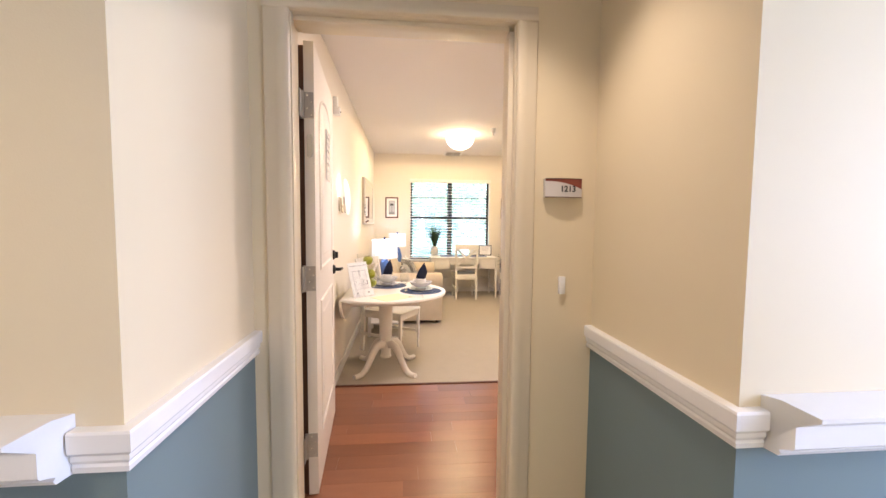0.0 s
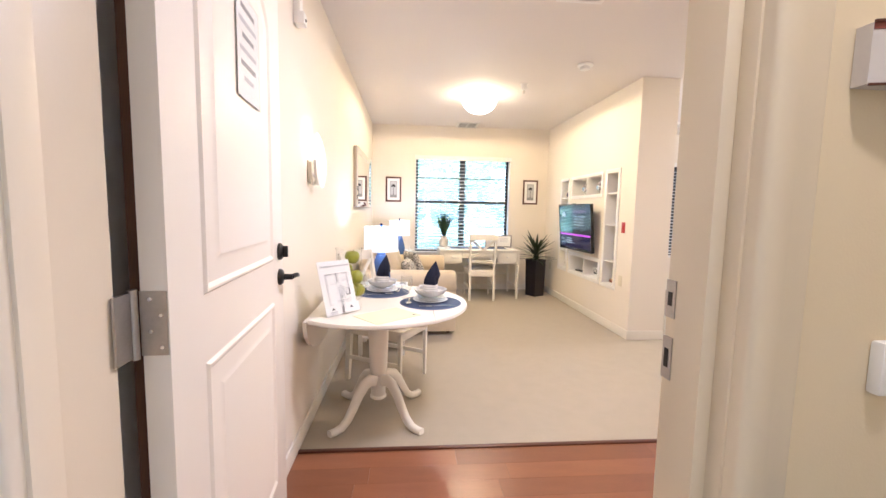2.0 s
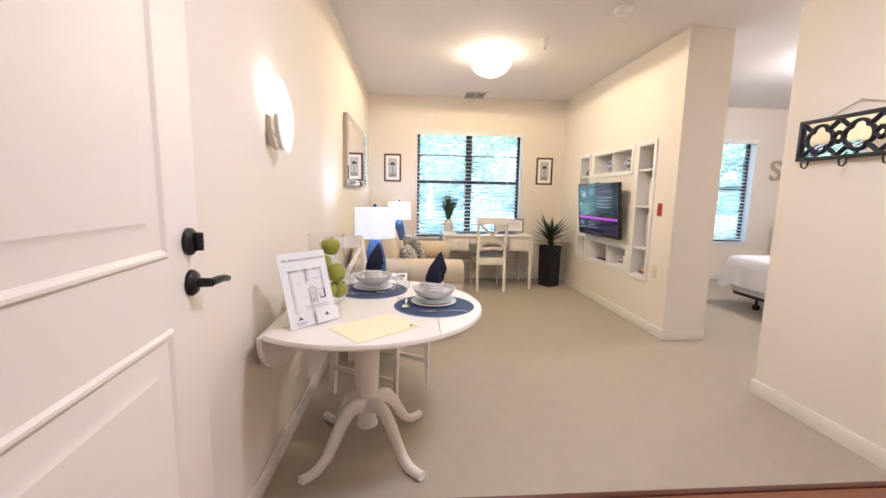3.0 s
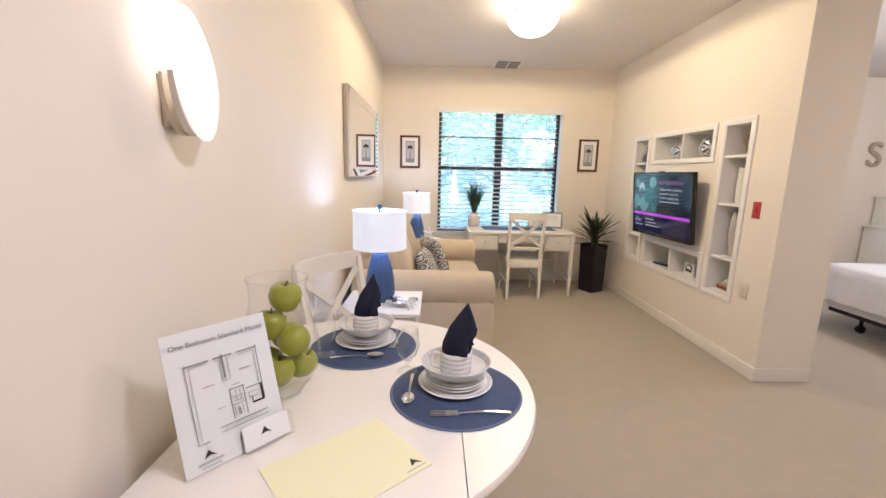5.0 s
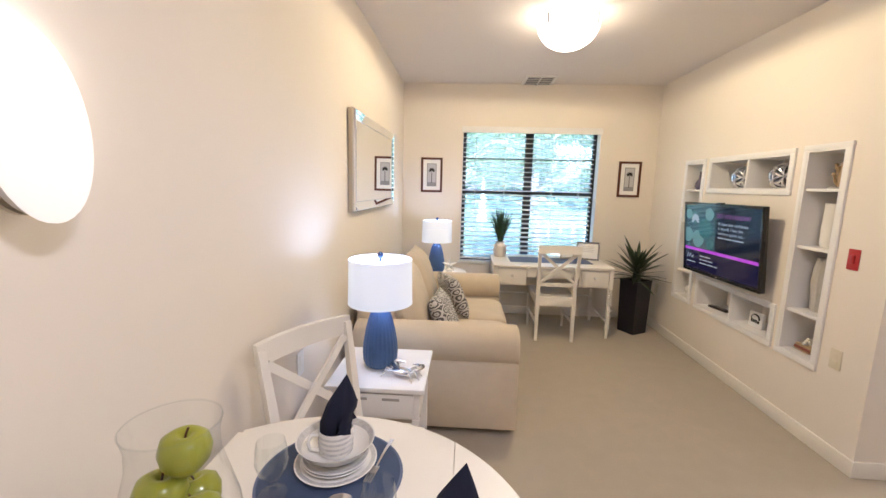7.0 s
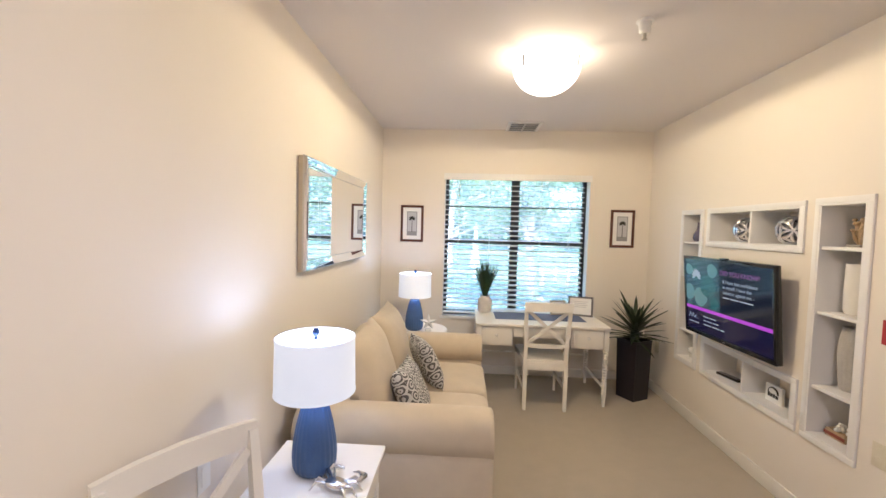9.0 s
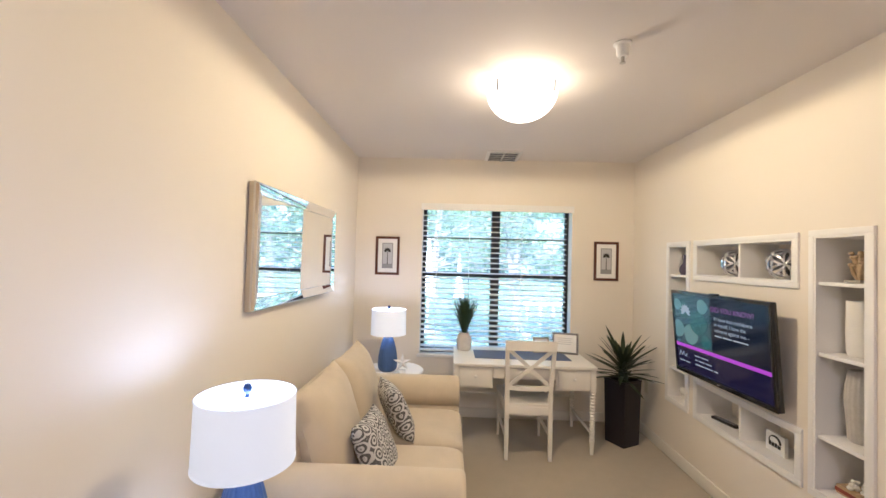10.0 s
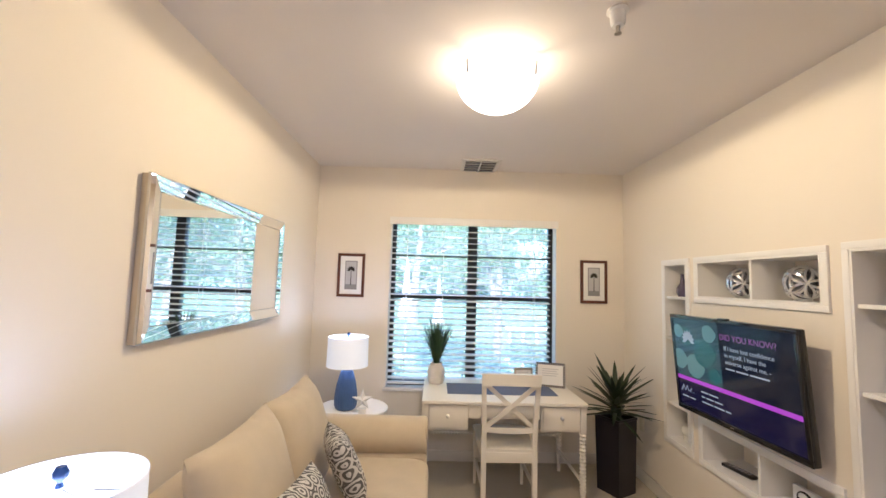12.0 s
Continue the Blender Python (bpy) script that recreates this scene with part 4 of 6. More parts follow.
part("channel_mark", make(tube, [(-0.41, -0.0075, -0.185), (-0.39, -0.0075, -0.145), (-0.375, -0.0075, -0.18), (-0.355, -0.0075, -0.145), (-0.345, -0.0075, -0.18), (-0.315, -0.0075, -0.155), (-0.33, -0.0075, -0.18), (-0.295, -0.0075, -0.18)], 0.005, 5, flat=0.1), scr_white, scr)
part("badge", boxes((-0.012, 0.012, -0.0128, -0.0115, -TH + 0.012, -TH + 0.018)), silver, tv)
part("sensor_bump", boxes((-0.03, 0.03, -0.01, 0.02, TH - 0.001, TH + 0.008), bevel=0.003), tv_black, tv)
part("wall_bracket", boxes((-0.12, 0.12, 0.0305, 0.075, -0.12, 0.12), (-0.03, 0.03, 0.075, 0.10, -0.05, 0.05)), black_metal, tv)

red = thing("emergency_switch", pose(XN, 7.43, 1.168), "red emergency pull station plate on the wall", "switch")
part("plate", boxes((-0.006, 0.0, -0.034, 0.034, -0.058, 0.058), bevel=0.003), plastic_red, red)
part("lever", boxes((-0.014, -0.006, -0.012, 0.012, -0.02, 0.025), bevel=0.003), plastic_red, red)
sw = thing("light_switch", pose(XN, 7.43, 0.59), "ivory plastic outlet plate on a cream wall", "outlet")
part("plate", boxes((-0.006, 0.0, -0.036, 0.036, -0.058, 0.058), bevel=0.003), plastic_ivory, sw)
for z in (-0.022, 0.022):
    part("socket", boxes((-0.0078, -0.0055, -0.016, 0.016, z - 0.014, z + 0.014), bevel=0.001), plastic_ivory, sw)
ol = thing("wall_outlet", pose(XN, 9.62, 0.46), "ivory plastic outlet plate near the floor plant", "outlet")
part("plate", boxes((-0.006, 0.0, -0.036, 0.036, -0.058, 0.058), bevel=0.003), plastic_ivory, ol)
part("socket", boxes((-0.0078, -0.0055, -0.016, 0.016, -0.036, 0.036), bevel=0.001), plastic_ivory, ol)
ow = thing("wall_outlet", pose(0, 6.86, 0.68), "white outlet plate behind the dining chair with a cord", "outlet")
part("plate", boxes((0.0, 0.006, -0.036, 0.036, -0.058, 0.058), bevel=0.003), plastic_white, ow)
part("socket", boxes((0.0055, 0.0078, -0.016, 0.016, -0.036, 0.036), bevel=0.001), plastic_white, ow)


# ---- seating and tables ----
def chair(m, label, group):
    """Cross-back wooden chair; front towards +y, rear feet at y = 0."""
    c = thing("cross_back_chair", m, label, "chair", group)
    def post(x, s):
        return [(x, 0.0, 0.0), (x, 0.012, 0.25), (x, 0.02, 0.43), (x, 0.012, 0.56), (x + s * 0.008, -0.025, 0.78), (x + s * 0.014, -0.055, 0.955)]
    for s in (-1, 1):
        bm = bmesh.new()
        pts = post(s * 0.178, s)
        rows = [[bm.verts.new(Vector(p) + Vector((dx * w, dy * w2, 0))) for dx, dy in ((-1, -1), (1, -1), (1, 1), (-1, 1))] for p, w, w2 in zip(pts, (0.014, 0.017, 0.018, 0.017, 0.016, 0.014), (0.016, 0.02, 0.022, 0.018, 0.014, 0.011))]
        for a, b in zip(rows, rows[1:]):
            for k in range(4):
                bm.faces.new((a[k], a[(k + 1) % 4], b[(k + 1) % 4], b[k]))
        bm.faces.new(rows[0][::-1]), bm.faces.new(rows[-1])
        part("rear_leg", bm, furniture_white, c, smooth=30)
        part("front_leg", make(lathe, [(0, 0), (0.014, 0), (0.019, 0.30), (0.021, 0.43), (0, 0.43)], 4, m=pose(s * 0.19, 0.475, 0, 0, 0, 45)), furniture_white, c)
        part("side_rail", boxes((s * 0.184 - 0.011, s * 0.184 + 0.011, 0.04, 0.46, 0.37, 0.43), bevel=0.003), furniture_white, c)
        part("side_stretcher", boxes((s * 0.184 - 0.009, s * 0.184 + 0.009, 0.02, 0.465, 0.17, 0.20), bevel=0.003), furniture_white, c)
    part("front_rail", boxes((-0.17, 0.17, 0.46, 0.485, 0.37, 0.43), bevel=0.003), furniture_white, c)
    part("rear_rail", boxes((-0.162, 0.162, 0.0, 0.03, 0.36, 0.43), bevel=0.003), furniture_white, c)
    bm = bmesh.new()
    out = [(-0.185, 0.005), (0.185, 0.005), (0.19, 0.04), (0.215, 0.48), (0.19, 0.505), (-0.19, 0.505), (-0.215, 0.48), (-0.19, 0.04)]
    lo = [bm.verts.new((x, y, 0.43)) for x, y in out]
    hi = [bm.verts.new((x, y, 0.449)) for x, y in out]
    inn = [bm.verts.new((x * 0.95, 0.255 + (y - 0.255) * 0.95, 0.455)) for x, y in out]
    dip = [bm.verts.new((x * 0.6, 0.255 + (y - 0.255) * 0.6, 0.446)) for x, y in out]
    bm.faces.new(lo[::-1])
    for a, b in ((lo, hi), (hi, inn), (inn, dip)):
        for i in range(8):
            bm.faces.new((a[i], a[(i + 1) % 8], b[(i + 1) % 8], b[i]))
    bm.faces.new(dip)
    part("seat", bm, furniture_white, c, smooth=50)

    def bar(pts, w, t):
        bm = bmesh.new()
        rows = []
        for p, q in zip(pts, pts[1:] + [None]):
            d = (Vector(q) - Vector(p)) if q else d
            up = Vector((-d.z, 0, d.x)).normalized()
            rows.append([bm.verts.new(Vector(p) + up * w * a + Vector((0, t * b, 0))) for a, b in ((-1, -1), (1, -1), (1, 1), (-1, 1))])
        for a, b in zip(rows, rows[1:]):
            for k in range(4):
                bm.faces.new((a[k], a[(k + 1) % 4], b[(k + 1) % 4], b[k]))
        bm.faces.new(rows[0][::-1]), bm.faces.new(rows[-1])
        bmesh.ops.recalc_face_normals(bm, faces=bm.faces)
        return bm
    top = [(x, -0.062 - 0.022 * (1 - (x / 0.2) ** 2), 0.937 + 0.006 * (1 - (x / 0.2) ** 2)) for x in (-0.205, -0.16, -0.1, 0, 0.1, 0.16, 0.205)]
    part("top_rail", bar(top, 0.040, 0.011), furniture_white, c, smooth=50)
    part("lower_rail", bar([(-0.17, 0.004, 0.585), (-0.08, -0.006, 0.58), (0.08, -0.006, 0.58), (0.17, 0.004, 0.585)], 0.018, 0.009), furniture_white, c)
    part("cross_slat", bar([(-0.165, 0.0, 0.60), (0, -0.036, 0.75), (0.172, -0.052, 0.90)], 0.015, 0.006), furniture_white, c, smooth=0)
    part("cross_slat", bar([(0.165, 0.003, 0.60), (0, -0.024, 0.75), (-0.172, -0.046, 0.90)], 0.015, 0.006), furniture_white, c, smooth=0)
    return c


dc = chair(pose(1.67, 9.06, 0), "cream painted cross-back wooden chair tucked at the desk", "cross-back chairs")
c2 = copy_thing(dc, pose(0.226, 6.497, 0, 0, 0, -120.3))
tagged(c2, "cream painted cross-back wooden chair at the dining table")

# drop-leaf dining table
table = thing("dining_table", pose(0.408, 5.81, 0), "cream painted round drop-leaf pedestal table, one leaf down", "table")
R, TT = 0.56, 0.735


def disc_piece(x0, x1):
    """The stretch of the round top between x0 and x1."""
    bm = bmesh.new()
    a0, a1 = math.acos(min(1, x1 / R)), math.acos(max(-1, x0 / R))
    arc = [(R * math.cos(a0 + (a1 - a0) * i / 30), R * math.sin(a0 + (a1 - a0) * i / 30)) for i in range(31)]
    out = arc + [(x, -y) for x, y in reversed(arc)]
    clean = [out[0]]
    for p in out[1:]:
        if math.dist(p, clean[-1]) > 1e-5 and math.dist(p, clean[0]) > 1e-5:
            clean.append(p)
    rows = []
    for k, z in ((0.975, TT - 0.026), (0.998, TT - 0.018), (1.0, TT - 0.008), (0.992, TT)):
        rows.append([bm.verts.new((max(x0, min(x1, x * (k if abs(abs(x) - abs(x0)) > 1e-4 else 1))), y * k, z)) for x, y in clean])
    for a, b in zip(rows, rows[1:]):
        for i in range(len(a)):
            bm.faces.new((a[i], a[(i + 1) % len(a)], b[(i + 1) % len(a)], b[i]))
    bm.faces.new(rows[0][::-1]), bm.faces.new(rows[-1])
    return bm


part("tabletop", disc_piece(-0.333, 0.3332), furniture_white, table)
part("raised_leaf", disc_piece(0.3336, R), furniture_white, table)
bm = bmesh.new()
half = math.sqrt(R * R - 0.333 ** 2)
prism(bm, [(half * math.cos(math.pi * i / 20), -(R - 0.333) * math.sin(math.pi * i / 20) ** 0.9) for i in range(21)], 0.02, pose(-0.338, 0, TT - 0.012, 0, 0, 90))
part("hanging_leaf", bm, furniture_white, table)
for y in (-0.25, 0.23):
    part("apron", boxes((-0.30, 0.30, y, y + 0.02, TT - 0.10, TT - 0.026), bevel=0.003), furniture_white, table)
part("pedestal", make(lathe, [(0, 0.10), (0.042, 0.10), (0.052, 0.108), (0.052, 0.118), (0.046, 0.125), (0.046, 0.25), (0.05, 0.268), (0.056, 0.30), (0.060, 0.40), (0.063, 0.50), (0.062, 0.62), (0.058, 0.68), (0.072, 0.69), (0.075, 0.703), (0, 0.705)], 28), furniture_white, table)
for k in range(4):
    leg = bmesh.new()
    path = [(0.035, 0.235, 0.036), (0.075, 0.25, 0.040), (0.12, 0.235, 0.038), (0.165, 0.185, 0.034), (0.205, 0.12, 0.030), (0.245, 0.062, 0.027), (0.29, 0.028, 0.024), (0.34, 0.022, 0.022), (0.375, 0.026, 0.020)]
    rows = []
    for i, (r, z, h) in enumerate(path):
        q, p = path[min(i + 1, 8)], path[max(i - 1, 0)]
        d = Vector((q[0] - p[0], 0, q[1] - p[1])).normalized()
        up = Vector((-d.z, 0, d.x))
        w = 0.021
        rows.append([leg.verts.new(Vector((r, 0, z)) + up * h * a + Vector((0, w * b, 0))) for a, b in ((-0.85, -0.7), (-0.85, 0.7), (-0.4, 1), (0.5, 1), (0.9, 0.5), (0.9, -0.5), (0.5, -1), (-0.4, -1))])
    for a, b in zip(rows, rows[1:]):
        for j in range(8):
            leg.faces.new((a[j], a[(j + 1) % 8], b[(j + 1) % 8], b[j]))
    leg.faces.new(rows[0]), leg.faces.new(rows[-1][::-1])
    bmesh.ops.recalc_face_normals(leg, faces=leg.faces)
    lo = min(v.co.z for v in leg.verts)
    for v in leg.verts:
        v.co.z -= lo
    part("foot", leg, furniture_white, table, smooth=60).matrix_local = pose(0.008, -0.025, 0, 0, 0, 45 + 90 * k)

# side table and lamps
side = thing("side_table", pose(0.36, 7.04, 0), "square white painted side table with slotted drawer", "side table")
part("tabletop", boxes((-0.23, 0.23, -0.23, 0.23, 0.578, 0.60), bevel=0.004), white_paint, side)
part("body", boxes((-0.205, 0.205, -0.205, 0.205, 0.44, 0.577)), white_paint, side)
dr = part("drawer_front", boxes((-0.18, 0.18, -0.217, -0.2055, 0.455, 0.565), bevel=0.003), white_paint, side)
# grey plates paint the shade of two open handle slots
for x in (-0.075, 0.075):
    part("slot", boxes((x - 0.04, x + 0.04, -0.219, -0.2172, 0.535, 0.547)), grey_carving, dr)
for sx in (-1, 1):
    for sy in (-1, 1):
        part("leg", boxes((sx * 0.19 - 0.018, sx * 0.19 + 0.018, sy * 0.19 - 0.018, sy * 0.19 + 0.018, 0, 0.4395), bevel=0.003), white_paint, side)
part("lower_shelf", boxes((-0.2, 0.2, -0.2, 0.2, 0.15, 0.168), bevel=0.003), white_paint, side)


def table_lamp(m, label):
    l = thing("table_lamp", m, label, "table lamp", "blue table lamps")
    b = [(0, 0), (0.062, 0), (0.074, 0.008), (0.084, 0.03), (0.087, 0.075), (0.083, 0.13), (0.072, 0.195), (0.058, 0.25), (0.046, 0.285), (0.042, 0.294), (0, 0.295)]
    part("base", make(lathe, b, 96, ribs=24, rib=0.022), lamp_blue, l, "ribbed blue ceramic base", 80)
    part("neck", make(lathe, [(0.036, 0.293), (0.041, 0.297), (0.041, 0.304), (0.033, 0.315), (0.02, 0.325), (0.012, 0.335), (0.01, 0.375), (0, 0.375)], 24), lamp_blue, l)
    part("bulb", make(lathe, [(0.012, 0.375), (0.018, 0.395), (0.029, 0.43), (0.026, 0.455), (0.012, 0.47), (0, 0.473)], 14), dome_glass, l).visible_shadow = False
    part("shade", make(lathe, [(0.157, 0.327), (0.159, 0.327), (0.159, 0.329), (0.155, 0.549), (0.153, 0.551), (0.1515, 0.549), (0.1555, 0.329), (0.157, 0.327)], 56), shade_cloth, l, "glowing white drum shade")
    for z, r in ((0.331, 0.1596), (0.5465, 0.1557)):
        part("shade_trim", make(lathe, [(r - 0.001, z - 0.004), (r + 0.0006, z - 0.003), (r + 0.0006, z + 0.003), (r - 0.001, z + 0.004)], 56), shade_cloth, l)
    bm = bmesh.new()
    for k in range(3):
        a = 2 * math.pi * k / 3
        tube(bm, [(0, 0, 0.538), (0.153 * math.cos(a), 0.153 * math.sin(a), 0.538)], 0.0022, 5)
    tube(bm, [(0, 0, 0.375), (0.045, 0, 0.41), (0.06, 0, 0.46), (0.04, 0, 0.52), (0, 0, 0.538)], 0.002, 5)
    tube(bm, [(0, 0, 0.375), (-0.045, 0, 0.41), (-0.06, 0, 0.46), (-0.04, 0, 0.52), (0, 0, 0.538)], 0.002, 5)
    part("harp", bm, steel, l)
    part("finial", make(lathe, [(0, 0.538), (0.008, 0.541), (0.006, 0.551), (0.014, 0.562), (0.015, 0.572), (0.009, 0.584), (0, 0.586)], 14), blue_glass, l, "blue glass finial")
    return l


tl = table_lamp(pose(0.338, 7.06, 0.6005), "blue ribbed ceramic lamp, lit white shade, on square side table")
t2 = copy_thing(tl, pose(0.452, 9.39, 0.6005))
tagged(t2, "blue ribbed ceramic lamp, lit white shade, on round table")

rt = thing("round_side_table", pose(0.50, 9.44, 0), "small round white pedestal side table", "side table")
part("tabletop", make(lathe, [(0, 0.572), (0.26, 0.572), (0.275, 0.58), (0.277, 0.592), (0.27, 0.60), (0, 0.60)], 40), furniture_white, rt)
part("pedestal", make(lathe, [(0, 0.03), (0.16, 0.0), (0.165, 0.012), (0.06, 0.04), (0.03, 0.08), (0.026, 0.3), (0.035, 0.5), (0.07, 0.565), (0, 0.571)], 24), furniture_white, rt)

# sofa
sofa = thing("sofa", pose(0, 8.26, 0), "beige upholstered loveseat with rolled arms and loose back cushions", "sofa")
part("base", boxes((0.10, 1.062, -0.62, 0.62, 0.05, 0.33), bevel=0.02), sofa_cloth, sofa)
bm = bmesh.new()
puff(bm, pose(0.19, 0, 0.44), 0.13, 0.74, 0.36, 0.25, 0.3, 32, 20, 0.004)
part("back_frame", bm, sofa_cloth, sofa, smooth=80)
for s, nm in ((-1, "arm"), (1, "arm")):
    bm = bmesh.new()
    outl = [(-0.115, 0.045), (0.10, 0.045), (0.10, 0.45)] + [(-0.005 + 0.125 * math.cos(a), 0.56 + 0.12 * math.sin(a)) for a in (radians(-48 + 276 * i / 22) for i in range(23))] + [(-0.115, 0.45)]
    rows = []
    for x, k in ((0.09, 0.96), (0.10, 1.0), (0.6, 1.0), (1.068, 1.0), (1.09, 0.985), (1.097, 0.95)):
        rows.append([bm.verts.new((x, s * 0.745 - s * u * k, 0.045 + (z - 0.045) * (1 if k == 1 else 1 - (1 - k) * 0.6) + 0.004 * noise.noise((x * 5, u * 9, z * 7)))) for u, z in [(-q[0], q[1]) for q in outl]])
    n = len(outl)
    for a, b in zip(rows, rows[1:]):
        for i in range(n):
            bm.faces.new((a[i], a[(i + 1) % n], b[(i + 1) % n], b[i]))
    bm.faces.new(rows[0]), bm.faces.new(rows[-1])
    bmesh.ops.recalc_face_normals(bm, faces=bm.faces)
    part(nm, bm, sofa_cloth, sofa, smooth=50)
for y in (-0.31, 0.31):
    bm = bmesh.new()
    puff(bm, pose(0.69, y, 0.395), 0.425, 0.308, 0.088, 0.16, 0.45, 40, 16, 0.004)
    sc = part("seat_cushion", bm, sofa_cloth, sofa, smooth=80)
    bm = bmesh.new()
    N, mc = 20, pose(0.37, y * 1.03, 0.665, 0, -17, 0)
    for side_x in (-1, 1):
        g = []
        for i in range(N + 1):
            for j in range(N + 1):
                u, v = -1 + 2 * i / N, -1 + 2 * j / N
                q = max(0, (1 - abs(u) ** 3.2) * (1 - abs(v) ** 3.2)) ** 0.55
                sag = 0.006 * noise.noise((u * 2.2 + y, v * 2.2, side_x))
                ear = 1 - 0.075 * (1 - u * u) * v * v
                g.append(bm.verts.new(mc @ Vector((side_x * 0.125 * q + sag, 0.335 * u * (1 - 0.05 * (1 - v * v) * u * u), 0.315 * v * ear))))
        for i in range(N):
            for j in range(N):
                k = i * (N + 1) + j
                f = (g[k], g[k + N + 1], g[k + N + 2], g[k + 1])
                bm.faces.new(f if side_x > 0 else f[::-1])
    bmesh.ops.remove_doubles(bm, verts=bm.verts, dist=0.0012)
    part("back_cushion", bm, sofa_cloth, sofa, smooth=80)
for x in (0.16, 1.03):
    for y in (-0.72, 0.72):
        part("leg", make(lathe, [(0, 0), (0.022, 0), (0.03, 0.045), (0, 0.046)], 14, at=(x, y, 0)), dark_wood, sofa)
part("front_skirt", boxes((1.063, 1.070, -0.62, 0.62, 0.055, 0.30), bevel=0.002), sofa_cloth, sofa)


def ikat():
    """White cloth with grey ringed medallions."""
    m = material("ikat_cloth", (0.62, 0.61, 0.58), 0.9, vary=0.03, scale=20, fine=400, bump=0.3)
    nt = m.node_tree
    n, ln = nt.nodes, nt.links
    co, mp = n.new("ShaderNodeTexCoord"), n.new("ShaderNodeMapping")
    ln.new(co.outputs["Object"], mp.inputs[0])
    mp.inputs["Scale"].default_value = (0, 17, 14)
    ns = n.new("ShaderNodeTexNoise")
    ns.inputs["Scale"].default_value = 14
    ln.new(co.outputs["Object"], ns.inputs[0])
    ad = n.new("ShaderNodeVectorMath")
    ad.operation = "MULTIPLY_ADD"
    ln.new(ns.outputs["Color"], ad.inputs[0])
    ad.inputs[1].default_value = (0.35, 0.35, 0.35)
    ln.new(mp.outputs[0], ad.inputs[2])
    vo = n.new("ShaderNodeTexVoronoi")
    vo.inputs["Scale"].default_value, vo.inputs["Randomness"].default_value = 1.0, 0.35
    ln.new(ad.outputs[0], vo.inputs[0])
    mu, si, gt, mix = n.new("ShaderNodeMath"), n.new("ShaderNodeMath"), n.new("ShaderNodeMath"), n.new("ShaderNodeMix")
    mu.operation, mu.inputs[1].default_value = "MULTIPLY", 24
    si.operation = "SINE"
    gt.operation, gt.inputs[1].default_value = "GREATER_THAN", 0.0
    ln.new(vo.outputs["Distance"], mu.inputs[0]), ln.new(mu.outputs[0], si.inputs[0]), ln.new(si.outputs[0], gt.inputs[0])
    mix.data_type = "RGBA"
    mix.inputs[6].default_value, mix.inputs[7].default_value = (0.60, 0.59, 0.56, 1), (0.12, 0.115, 0.115, 1)
    ln.new(gt.outputs[0], mix.inputs[0])
    ln.new(mix.outputs[2], n["Principled BSDF"].inputs["Base Color"])
    return m


ikat_cloth = ikat()
for m, lb in ((pose(0.62, 7.94, 0.585, 0, -24, -6), "grey and white medallion throw pillow on the sofa"), (pose(0.665, 8.40, 0.625, 0, -24, 22), "grey and white medallion throw pillow leaning on a cushion")):
    bm = bmesh.new()
    rows = []
    N = 16
    for side_x in (-1, 1):
        g = [[None] * (N + 1) for _ in range(N + 1)]
        for i in range(N + 1):
            for j in range(N + 1):
                u, v = -1 + 2 * i / N, -1 + 2 * j / N
                t = max(0, (1 - u ** 4) * (1 - v ** 4)) ** 0.6
                pin = 1 - 0.07 * (1 - u * u) * v * v - 0.0
                pin2 = 1 - 0.07 * (1 - v * v) * u * u
                g[i][j] = bm.verts.new((side_x * 0.07 * t + 0.004 * noise.noise((u * 3, v * 3, side_x)), 0.182 * u * pin2, 0.182 * v * pin))
        for i in range(N):
            for j in range(N):
                q = (g[i][j], g[i + 1][j], g[i + 1][j + 1], g[i][j + 1])
                bm.faces.new(q if side_x > 0 else q[::-1])
    bmesh.ops.remove_doubles(bm, verts=bm.verts, dist=0.0012)
    p = tagged(part("throw_pillow", bm, ikat_cloth, None, "", 80), lb, "pillow", "medallion throw pillows")
    p.matrix_world = m

